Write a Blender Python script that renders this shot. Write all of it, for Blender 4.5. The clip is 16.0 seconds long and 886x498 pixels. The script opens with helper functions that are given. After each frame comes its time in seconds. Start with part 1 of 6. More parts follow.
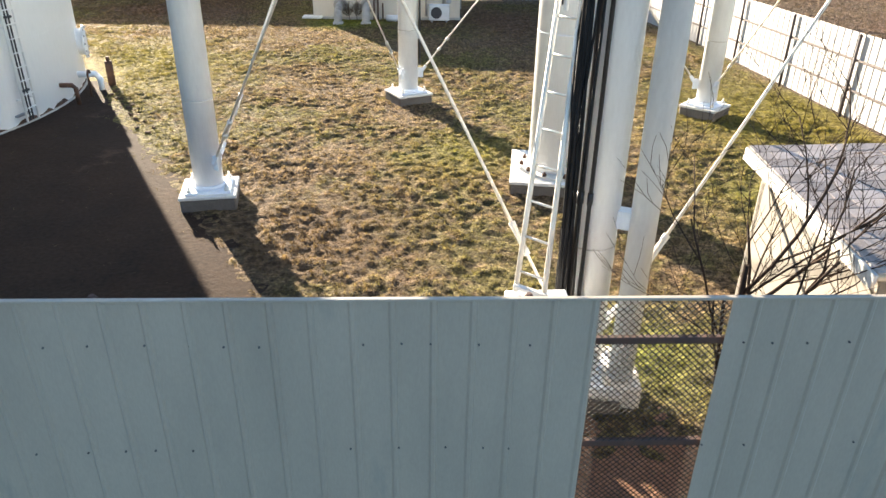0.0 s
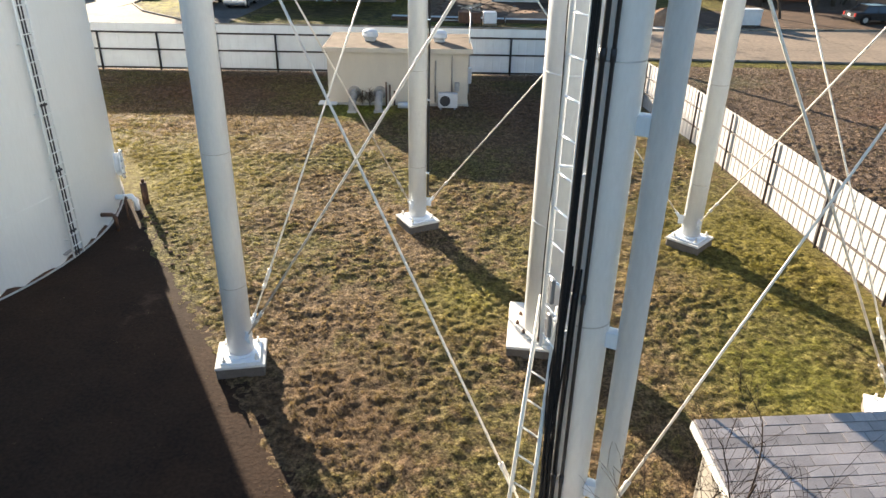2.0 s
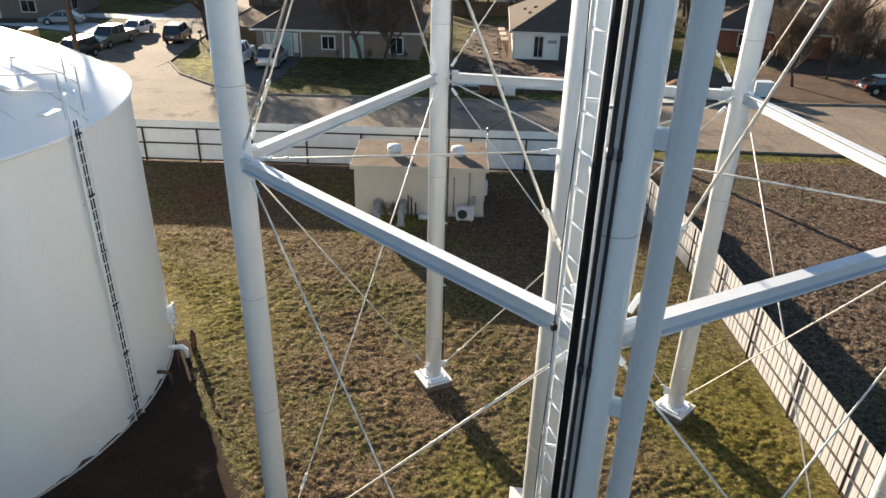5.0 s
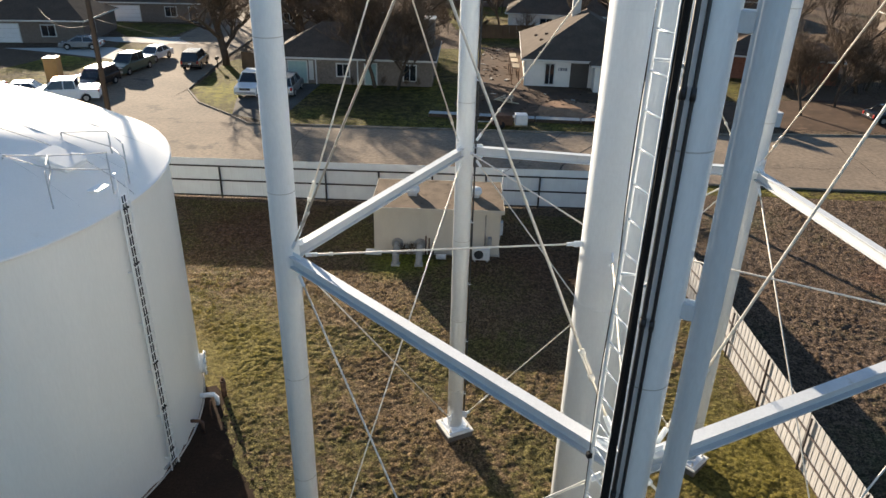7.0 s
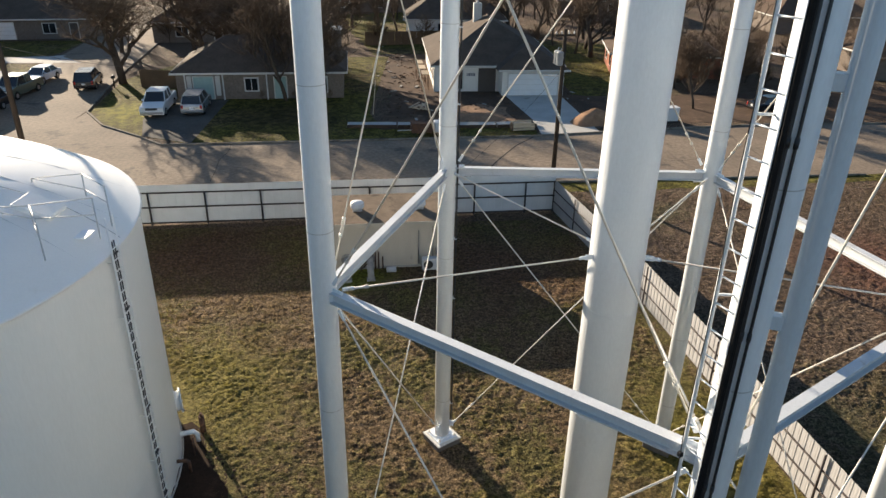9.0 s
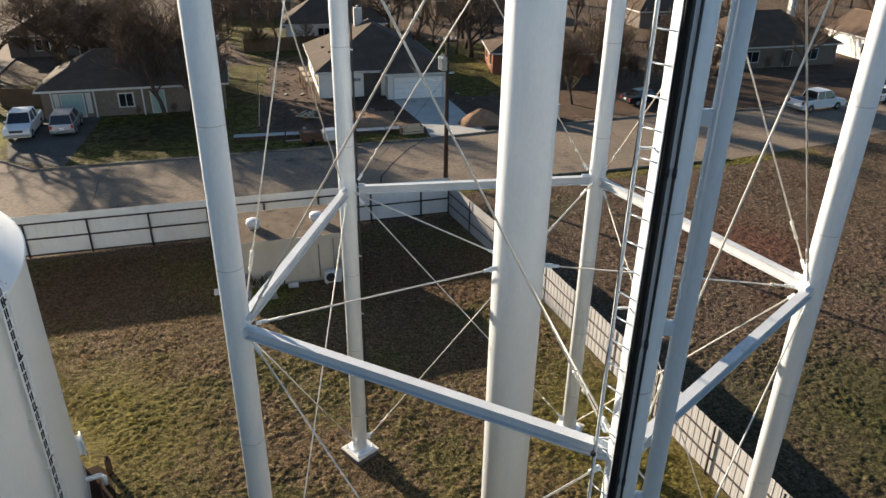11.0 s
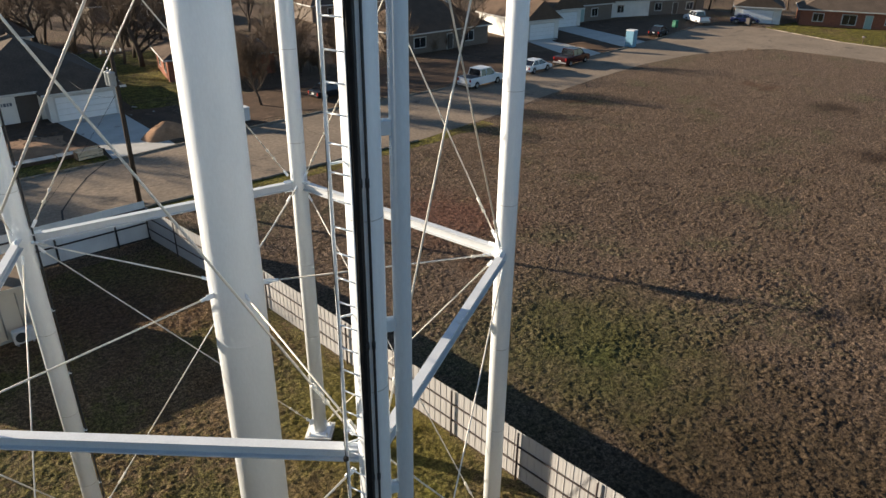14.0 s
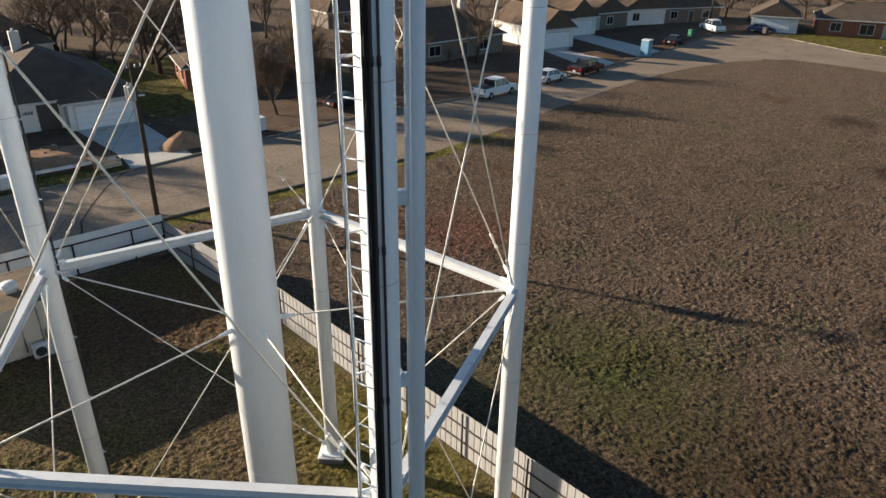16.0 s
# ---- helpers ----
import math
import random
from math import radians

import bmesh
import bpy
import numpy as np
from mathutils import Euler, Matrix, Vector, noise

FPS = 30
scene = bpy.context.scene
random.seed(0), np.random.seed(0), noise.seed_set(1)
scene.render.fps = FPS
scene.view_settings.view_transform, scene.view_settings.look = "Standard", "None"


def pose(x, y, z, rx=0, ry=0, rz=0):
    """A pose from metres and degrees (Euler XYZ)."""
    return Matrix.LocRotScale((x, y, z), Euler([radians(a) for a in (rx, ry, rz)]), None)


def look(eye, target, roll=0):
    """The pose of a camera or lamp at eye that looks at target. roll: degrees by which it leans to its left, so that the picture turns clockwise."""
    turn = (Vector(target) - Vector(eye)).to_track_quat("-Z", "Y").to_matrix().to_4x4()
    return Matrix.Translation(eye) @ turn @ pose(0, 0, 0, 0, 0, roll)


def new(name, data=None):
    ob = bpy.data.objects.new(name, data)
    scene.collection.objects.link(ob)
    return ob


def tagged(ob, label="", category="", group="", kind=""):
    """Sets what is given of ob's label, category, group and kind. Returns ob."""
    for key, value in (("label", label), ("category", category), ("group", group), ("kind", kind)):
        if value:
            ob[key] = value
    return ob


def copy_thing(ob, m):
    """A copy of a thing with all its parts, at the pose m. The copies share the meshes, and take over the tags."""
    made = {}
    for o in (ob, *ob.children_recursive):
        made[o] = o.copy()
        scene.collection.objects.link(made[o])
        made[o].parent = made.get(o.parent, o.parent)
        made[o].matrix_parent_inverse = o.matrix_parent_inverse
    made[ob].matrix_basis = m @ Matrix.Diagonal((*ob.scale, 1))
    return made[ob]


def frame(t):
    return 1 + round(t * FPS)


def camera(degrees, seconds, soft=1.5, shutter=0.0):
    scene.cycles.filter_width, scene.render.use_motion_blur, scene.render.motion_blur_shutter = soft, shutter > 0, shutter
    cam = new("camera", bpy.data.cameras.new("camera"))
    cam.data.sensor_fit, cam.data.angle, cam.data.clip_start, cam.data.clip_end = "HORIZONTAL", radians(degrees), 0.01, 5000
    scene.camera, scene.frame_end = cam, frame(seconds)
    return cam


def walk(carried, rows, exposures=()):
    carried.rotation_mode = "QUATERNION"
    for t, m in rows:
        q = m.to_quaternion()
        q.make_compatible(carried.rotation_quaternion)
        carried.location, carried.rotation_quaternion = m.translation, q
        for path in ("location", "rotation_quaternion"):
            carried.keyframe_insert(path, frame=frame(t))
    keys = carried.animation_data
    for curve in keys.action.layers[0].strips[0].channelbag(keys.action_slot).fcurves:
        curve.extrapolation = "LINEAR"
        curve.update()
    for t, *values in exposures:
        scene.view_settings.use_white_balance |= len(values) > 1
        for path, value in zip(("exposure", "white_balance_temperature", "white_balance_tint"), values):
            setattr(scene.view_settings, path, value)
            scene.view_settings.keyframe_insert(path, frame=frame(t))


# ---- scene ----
# camera: seconds, place, and turn about x, y and z
cam = camera(64.34, 16.0)
PATH = [
    (0.0, -0.002, 0.004, 5.082, 63.14, -0.86, 0.55),
    (0.5, 0.020, -0.014, 5.915, 63.25, -0.79, 0.54),
    (1.0, 0.039, -0.035, 6.752, 63.34, -0.80, 0.85),
    (1.5, 0.049, -0.061, 7.660, 63.47, -0.92, 1.21),
    (2.0, 0.024, -0.085, 8.667, 63.65, -1.02, 1.42),
    (2.5, -0.018, -0.109, 9.640, 63.69, -1.09, 1.64),
    (3.0, -0.020, -0.103, 10.630, 63.62, -1.17, 1.94),
    (3.5, -0.000, -0.097, 11.618, 63.49, -1.25, 2.27),
    (4.0, 0.026, -0.082, 12.593, 63.34, -1.28, 2.60),
    (4.5, 0.057, -0.075, 13.570, 63.20, -1.33, 3.03),
    (5.0, 0.059, -0.073, 14.627, 63.14, -1.34, 3.36),
    (7.5, -1.007, -0.330, 16.666, 63.87, -1.25, 4.28),
    (8.0, -1.751, -0.406, 16.858, 63.91, -1.26, 4.62),
    (8.5, -2.503, -0.545, 17.056, 63.98, -1.28, 1.38),
    (9.0, -3.170, -0.669, 17.218, 64.03, -0.94, -5.50),
    (9.5, -3.501, -0.763, 17.364, 64.07, -0.73, -10.90),
    (12.0, -3.414, -0.827, 18.082, 63.84, -1.00, -21.19),
    (12.5, -3.331, -0.836, 18.118, 63.87, -0.84, -29.98),
    (13.0, -3.316, -0.830, 18.146, 63.90, -0.63, -39.28),
    (13.5, -3.375, -0.801, 18.172, 63.91, -0.57, -40.42),
    (14.0, -3.371, -0.821, 18.198, 63.90, -0.58, -40.10),
    (14.5, -3.382, -0.825, 18.246, 63.91, -0.72, -39.79),
    (15.0, -3.363, -0.797, 18.456, 63.93, -0.76, -39.51),
    (15.5, -3.343, -0.776, 18.775, 64.00, -0.76, -39.21),
    (16.0, -3.338, -0.737, 19.121, 64.01, -0.73, -38.90),
]
walk(cam, [(t, pose(*rest)) for t, *rest in PATH], [(0.0, 2.8), (0.5, 2.45), (1.5, 2.4), (2.0, 2.35), (3.0, 2.2), (5.0, 1.85), (8.5, 1.5), (12.5, 1.35), (16.0, 1.3)])

# ---- world, sun ----
SUN_EL, SUN_DIR = 13.3, Vector((-0.512, 0.859, 0)).normalized()
world = bpy.data.worlds.new("sky")
scene.world = world
world.use_nodes = True
wn = world.node_tree
sky = wn.nodes.new("ShaderNodeTexSky")
sky.sky_type, sky.sun_disc = "NISHITA", False
sky.sun_elevation, sky.sun_rotation = radians(SUN_EL), math.atan2(SUN_DIR.x, SUN_DIR.y)
sky.air_density, sky.dust_density, sky.ozone_density = 1.0, 0.3, 2.7
wn.links.new(sky.outputs[0], wn.nodes["Background"].inputs[0])
wn.nodes["Background"].inputs[1].default_value = 0.058
sun = new("sun", bpy.data.lights.new("sun", "SUN"))
sun.data.energy, sun.data.angle, sun.data.color = 5.0, radians(0.55), (1.0, 0.85, 0.66)
to_sun = SUN_DIR * math.cos(radians(SUN_EL)) + Vector((0, 0, math.sin(radians(SUN_EL))))
sun.matrix_world = look(to_sun * 60, (0, 0, 0))


# ---- materials ----
def material(name, base, rough=0.7, metal=0.0, second=None, scale=3.0, amount=0.5, grain=0.0, grain_scale=60.0, bump=0.0, bump_scale=40.0, stain=None, stain_scale=0.7, stain_at=0.6, island=0.0, spec=0.5, stretch=(1, 1, 1)):
    """A painted, stony or earthy surface: two colours mixed by a broad noise, a fine grain, stains with a shape of their own and a fine relief."""
    m = bpy.data.materials.new(name)
    m.use_nodes = True
    nt = m.node_tree
    N, L = nt.nodes, nt.links
    bsdf = N["Principled BSDF"]
    bsdf.inputs["Roughness"].default_value = rough
    bsdf.inputs["Metallic"].default_value = metal
    bsdf.inputs["Specular IOR Level"].default_value = spec if rough < 0.85 else 0.12
    geo = N.new("ShaderNodeNewGeometry")
    vec = N.new("ShaderNodeVectorMath")
    vec.operation = "MULTIPLY"
    vec.inputs[1].default_value = stretch
    L.new(geo.outputs["Position"], vec.inputs[0])

    def noise_tex(s, detail=4.0, rgh=0.6):
        n = N.new("ShaderNodeTexNoise")
        n.inputs["Scale"].default_value, n.inputs["Detail"].default_value, n.inputs["Roughness"].default_value = s, detail, rgh
        L.new(vec.outputs[0], n.inputs["Vector"])
        return n.outputs["Fac"]

    def ramp(fac, a, b):
        r = N.new("ShaderNodeMapRange")
        r.inputs["From Min"].default_value, r.inputs["From Max"].default_value = a, b
        r.interpolation_type = "SMOOTHSTEP"
        L.new(fac, r.inputs["Value"])
        return r.outputs["Result"]

    def mix(fac, a, b, blend="MIX"):
        x = N.new("ShaderNodeMix")
        x.data_type, x.blend_type = "RGBA", blend
        for i, val in ((0, fac), (6, a), (7, b)):
            if hasattr(val, "is_linked"):
                L.new(val, x.inputs[i])
            else:
                x.inputs[i].default_value = val if i == 0 else (*val, 1)
        return x.outputs[2]

    second = second or tuple(c * 0.86 for c in base)
    col = mix(ramp(noise_tex(scale), 0.5 - 0.5 * amount, 0.5 + 0.5 * amount), base, second)
    if stain:
        col = mix(ramp(noise_tex(stain_scale, 6.0, 0.65), stain_at, stain_at + 0.12), col, stain)
    if grain:
        g = ramp(noise_tex(grain_scale, 3.0), 0.25, 0.75)
        gm = N.new("ShaderNodeMapRange")
        gm.inputs["To Min"].default_value, gm.inputs["To Max"].default_value = 1 - grain, 1 + grain
        L.new(g, gm.inputs["Value"])
        vm = N.new("ShaderNodeVectorMath")
        vm.operation = "SCALE"
        L.new(col, vm.inputs[0]), L.new(gm.outputs[0], vm.inputs["Scale"])
        col = vm.outputs[0]
    if island:
        im = N.new("ShaderNodeMapRange")
        im.inputs["To Min"].default_value, im.inputs["To Max"].default_value = 1 - island, 1 + island
        inf = N.new("ShaderNodeObjectInfo")
        ad = N.new("ShaderNodeMath")
        ad.operation = "ADD"
        fr = N.new("ShaderNodeMath")
        fr.operation = "FRACT"
        L.new(inf.outputs["Random"], ad.inputs[0]), L.new(geo.outputs["Random Per Island"], ad.inputs[1]), L.new(ad.outputs[0], fr.inputs[0])
        L.new(fr.outputs[0], im.inputs["Value"])
        vm = N.new("ShaderNodeVectorMath")
        vm.operation = "SCALE"
        L.new(col, vm.inputs[0]), L.new(im.outputs[0], vm.inputs["Scale"])
        col = vm.outputs[0]
    L.new(col, bsdf.inputs["Base Color"])
    if bump:
        b = N.new("ShaderNodeBump")
        b.inputs["Strength"].default_value, b.inputs["Distance"].default_value = min(1.0, bump * 2), bump * 0.1
        L.new(noise_tex(bump_scale, 5.0, 0.7), b.inputs["Height"])
        L.new(b.outputs[0], bsdf.inputs["Normal"])
    return m


def turf(name, dry, pale, green, green_at, bump=0.35, seed=0.0, fine=16.0, lump=0.0, dark=None, dark_at=0.62, spots=(), leaf=0.0, broad=2.2):
    """Winter turf: dry straw, paler patches and green patches at several scales, with clumpy relief."""
    m = bpy.data.materials.new(name)
    m.use_nodes = True
    nt = m.node_tree
    N, L = nt.nodes, nt.links
    bsdf = N["Principled BSDF"]
    bsdf.inputs["Roughness"].default_value, bsdf.inputs["Specular IOR Level"].default_value = 0.95, 0.1
    geo = N.new("ShaderNodeNewGeometry")
    off = N.new("ShaderNodeVectorMath")
    off.inputs[1].default_value = (seed, seed * 0.7, 0)
    L.new(geo.outputs["Position"], off.inputs[0])

    def nz(s, d=5.0, r=0.6):
        n = N.new("ShaderNodeTexNoise")
        n.inputs["Scale"].default_value, n.inputs["Detail"].default_value, n.inputs["Roughness"].default_value = s, d, r
        L.new(off.outputs[0], n.inputs["Vector"])
        return n.outputs["Fac"]

    def rmp(f, a, b, lo=0.0, hi=1.0):
        r = N.new("ShaderNodeMapRange")
        r.interpolation_type = "SMOOTHSTEP"
        r.inputs[1].default_value, r.inputs[2].default_value, r.inputs[3].default_value, r.inputs[4].default_value = a, b, lo, hi
        L.new(f, r.inputs[0])
        return r.outputs[0]

    def mx(f, a, b):
        x = N.new("ShaderNodeMix")
        x.data_type = "RGBA"
        L.new(f, x.inputs[0])
        for i, c in ((6, a), (7, b)):
            if isinstance(c, tuple):
                x.inputs[i].default_value = (*c, 1)
            else:
                L.new(c, x.inputs[i])
        return x.outputs[2]

    col = mx(rmp(nz(0.55, 4), 0.35, 0.65), dry, pale)
    mid = N.new("ShaderNodeMath")
    mid.operation = "MULTIPLY_ADD"
    L.new(nz(2.6, 4, 0.7), mid.inputs[0])
    mid.inputs[1].default_value = 0.55
    L.new(nz(0.16, 4), mid.inputs[2])
    col = mx(rmp(mid.outputs[0], green_at + 0.2, green_at + 0.38), col, green)
    sc = N.new("ShaderNodeVectorMath")
    sc.operation = "SCALE"
    L.new(col, sc.inputs[0]), L.new(rmp(nz(fine, 3, 0.75), 0.36, 0.64, 0.4, 1.56), sc.inputs["Scale"])
    out = sc.outputs[0]
    for cx, cy, radius, tint in spots:
        # a greener or darker patch with a ragged edge; on lawns, sun and shade
        away = N.new("ShaderNodeVectorMath")
        away.operation = "DISTANCE"
        L.new(geo.outputs["Position"], away.inputs[0])
        away.inputs[1].default_value = (cx, cy, 0)
        rag = N.new("ShaderNodeMath")
        rag.operation = "MULTIPLY_ADD"
        L.new(nz(0.45, 6, 0.7), rag.inputs[0])
        rag.inputs[1].default_value = radius * 1.5
        L.new(away.outputs["Value"], rag.inputs[2])
        out = mx(rmp(rag.outputs[0], radius * 0.85, radius * 2.1, 0.85, 0.0), out, tint)
    if dark:
        out = mx(rmp(nz(0.11, 5, 0.62), dark_at, dark_at + 0.1), out, dark)
    if lump:
        for size, low, high in ((lump, 0.6, 1.4), (lump * 0.42, 0.86, 1.14)):
            s2 = N.new("ShaderNodeVectorMath")
            s2.operation = "SCALE"
            L.new(out, s2.inputs[0]), L.new(rmp(nz(size, 4, 0.75), 0.38, 0.62, low, high), s2.inputs["Scale"])
            out = s2.outputs[0]
    L.new(out, bsdf.inputs["Base Color"])
    b = N.new("ShaderNodeBump")
    b.inputs["Strength"].default_value, b.inputs["Distance"].default_value = 1.0, bump * 0.2
    hg = N.new("ShaderNodeMath")
    hg.operation = "MULTIPLY_ADD"
    L.new(nz(1.7, 6, 0.78), hg.inputs[0])
    hg.inputs[1].default_value = broad
    L.new(nz(fine * 0.55, 5, 0.75), hg.inputs[2]), L.new(hg.outputs[0], b.inputs["Height"])
    if leaf:
        # blades let the low sun through
        tr, ms = N.new("ShaderNodeBsdfTranslucent"), N.new("ShaderNodeMixShader")
        up = N.new("ShaderNodeVectorMath")
        up.operation = "MULTIPLY"
        up.inputs[1].default_value = (1.12, 1.18, 0.9)
        L.new(out, up.inputs[0]), L.new(up.outputs[0], tr.inputs["Color"])
        ms.inputs[0].default_value = leaf
        L.new(bsdf.outputs[0], ms.inputs[1]), L.new(tr.outputs[0], ms.inputs[2])
        L.new(ms.outputs[0], N["Material Output"].inputs["Surface"])
    else:
        L.new(b.outputs[0], bsdf.inputs["Normal"])
    return m


KERB_MAT = material("weathered kerb concrete", (0.26, 0.225, 0.18), 0.92, second=(0.17, 0.145, 0.115), scale=0.8, stain=(0.10, 0.085, 0.07), stain_scale=0.5, stain_at=0.52, grain=0.12)
ASPHALT = material("worn grey asphalt", (0.13, 0.115, 0.098), 0.93, second=(0.09, 0.08, 0.07), scale=0.4, stain=(0.06, 0.055, 0.05), stain_scale=0.6, stain_at=0.58, grain=0.2, grain_scale=5, bump=0.05)
WHITE_STEEL = material("white painted steel", (0.84, 0.87, 0.895), 0.38, second=(0.78, 0.815, 0.845), scale=1.2, amount=0.6, stain=(0.66, 0.66, 0.64), stain_scale=1.4, stain_at=0.68, grain=0.03, grain_scale=30, bump=0.02, bump_scale=14, stretch=(1, 1, 0.25))
# white pipe, its blue grey shade put into the base colour
PIPE_SHADE = material("white pipe paint in blue shade", (0.66, 0.71, 0.75), 0.45, second=(0.59, 0.64, 0.68), scale=1.2, amount=0.6, stain=(0.5, 0.5, 0.48), stain_scale=1.4, stain_at=0.68, grain=0.04, grain_scale=30, bump=0.02, bump_scale=14, stretch=(1, 1, 0.25))
STRUT_STEEL = material("dull white strut paint", (0.62, 0.64, 0.66), 0.5, second=(0.54, 0.56, 0.58), scale=1.6, amount=0.6, stain=(0.48, 0.46, 0.42), stain_scale=2.2, stain_at=0.64, grain=0.05, grain_scale=30, bump=0.02, bump_scale=14)
TANK_ROOF = material("glossy white tank roof paint", (0.9, 0.89, 0.865), 0.5, second=(0.86, 0.85, 0.825), scale=0.5, amount=0.7, stain=(0.74, 0.71, 0.66), stain_scale=0.6, stain_at=0.66, grain=0.02, grain_scale=20, bump=0.05, bump_scale=0.8, spec=1.0)
TANK_STEEL = material("white tank paint", (0.87, 0.87, 0.85), 0.42, second=(0.82, 0.82, 0.80), scale=0.5, amount=0.7, stain=(0.66, 0.63, 0.57), stain_scale=0.6, stain_at=0.64, grain=0.02, grain_scale=20, bump=0.02, bump_scale=5, stretch=(1, 1, 0.18))
DARK_CONCRETE = material("dark grey concrete", (0.17, 0.15, 0.13), 0.9, second=(0.12, 0.105, 0.09), scale=3, grain=0.12, bump=0.08)
SEAM = material("grey weld line", (0.55, 0.56, 0.56), 0.5)
DULL_WHITE = material("dull white paint", (0.55, 0.56, 0.57), 0.6, second=(0.46, 0.46, 0.46), scale=3)
STAINED_PIPE = material("stained pipe paint", (0.36, 0.34, 0.31), 0.7, second=(0.22, 0.20, 0.18), scale=2.5, stain=(0.12, 0.10, 0.085), stain_scale=2.0, stain_at=0.55)
ROD_STEEL = material("cream painted rod", (0.74, 0.69, 0.61), 0.5, second=(0.64, 0.59, 0.51), scale=3, stain=(0.42, 0.33, 0.24), stain_scale=3.0, stain_at=0.66)
WEATHERED_STEEL = material("weathered white steel", (0.74, 0.72, 0.66), 0.5, second=(0.62, 0.58, 0.50), scale=4, amount=0.6, stain=(0.34, 0.22, 0.14), stain_scale=5, stain_at=0.68)
CONCRETE_WHITE = material("white painted concrete", (0.72, 0.70, 0.65), 0.85, second=(0.64, 0.61, 0.55), scale=3, stain=(0.36, 0.32, 0.27), stain_scale=2.2, stain_at=0.62, grain=0.08, bump=0.06, bump_scale=30)
CONCRETE = material("grey concrete", (0.42, 0.40, 0.36), 0.9, second=(0.34, 0.32, 0.29), scale=1.5, stain=(0.2, 0.18, 0.16), stain_scale=1.2, stain_at=0.63, grain=0.08, bump=0.06, bump_scale=25)
ROAD_MAT = material("worn concrete road", (0.27, 0.21, 0.155), 0.92, second=(0.19, 0.15, 0.113), scale=0.22, amount=0.6, stain=(0.115, 0.095, 0.078), stain_scale=0.3, stain_at=0.57, grain=0.2, grain_scale=3.5, bump=0.03, bump_scale=20)
DRIVE_MAT = material("pale concrete drive", (0.52, 0.50, 0.46), 0.9, second=(0.44, 0.42, 0.38), scale=0.7, stain=(0.3, 0.28, 0.25), stain_scale=0.8, stain_at=0.64, grain=0.06, grain_scale=12, bump=0.02)
CRACK = material("dark tar crack", (0.05, 0.045, 0.04), 0.9)
# white fence sheet in two tones: dimmed where sunlit, blued where shaded
FENCE_SUNLIT = material("white fence sheet dimmed for sun", (0.385, 0.374, 0.366), 0.6, second=(0.34, 0.33, 0.324), scale=1.5, stain=(0.36, 0.345, 0.31), stain_scale=1.6, stain_at=0.66, grain=0.03, island=0.04, stretch=(1, 1, 0.3))
FENCE_SHADED = material("white fence sheet tinted for shade", (0.63, 0.665, 0.68), 0.6, second=(0.56, 0.59, 0.605), scale=1.2, stain=(0.5, 0.5, 0.47), stain_scale=1.4, stain_at=0.66, grain=0.03, island=0.03)
FENCE_GREY = material("grey galvanised fence sheet", (0.415, 0.362, 0.296), 0.55, second=(0.352, 0.308, 0.254), scale=1.3, stain=(0.32, 0.30, 0.255), stain_scale=1.5, stain_at=0.6, grain=0.04, bump=0.03, bump_scale=5, island=0.02, stretch=(1, 1, 0.3))
FENCE_FRAME = material("dark painted fence frame", (0.018, 0.017, 0.018), 0.6, second=(0.03, 0.025, 0.022), scale=6, stain=(0.10, 0.05, 0.03), stain_scale=5, stain_at=0.66)
SCREW_STEEL = material("dull screw head", (0.10, 0.11, 0.12), 0.6, second=(0.07, 0.06, 0.06), scale=30)
RAIL_BROWN = material("dark brown fence rail paint", (0.06, 0.042, 0.038), 0.7, second=(0.035, 0.026, 0.025), scale=5, stain=(0.13, 0.075, 0.05), stain_scale=4, stain_at=0.62)
RUST_FRAME = material("rusty brown fence rail", (0.10, 0.05, 0.035), 0.75, second=(0.06, 0.035, 0.03), scale=8)
WIRE_DARK = material("dark chain link wire", (0.03, 0.026, 0.022), 0.6, metal=0.2)
CABLE = material("black cable sheath", (0.008, 0.008, 0.009), 0.6, second=(0.014, 0.014, 0.015), scale=9, spec=0.2)
CONDUIT = material("dark grey conduit", (0.02, 0.02, 0.023), 0.5, second=(0.03, 0.03, 0.033), scale=9)
GALV = material("galvanised steel", (0.40, 0.41, 0.42), 0.45, metal=0.7, second=(0.3, 0.3, 0.31), scale=8)
BEIGE_BLOCK = material("beige painted block", (0.56, 0.50, 0.41), 0.85, second=(0.50, 0.44, 0.36), scale=1.2, stain=(0.38, 0.33, 0.27), stain_scale=1.0, stain_at=0.62, grain=0.05, bump=0.05, bump_scale=20, stretch=(1, 1, 0.35))
SHED_SIDING = material("cream shed siding", (0.285, 0.26, 0.22), 0.8, second=(0.245, 0.222, 0.187), scale=2, stain=(0.24, 0.212, 0.172), stain_scale=1.6, stain_at=0.64, grain=0.05, bump=0.04)
ROOF_FELT = material("brown gravel roof felt", (0.21, 0.155, 0.11), 0.95, second=(0.13, 0.098, 0.07), scale=0.9, amount=0.5, stain=(0.07, 0.053, 0.04), stain_scale=1.1, stain_at=0.56, grain=0.15, grain_scale=25, bump=0.1)
SHINGLE_GREY = material("grey asphalt shingle", (0.40, 0.355, 0.335), 0.95, second=(0.33, 0.295, 0.28), scale=4, grain=0.2, grain_scale=90, bump=0.1, bump_scale=80, island=0.22)
ROOF_DARK = material("dark shingle roof", (0.115, 0.088, 0.068), 0.95, second=(0.085, 0.064, 0.05), scale=0.8, grain=0.22, grain_scale=9, bump=0.1, bump_scale=12)
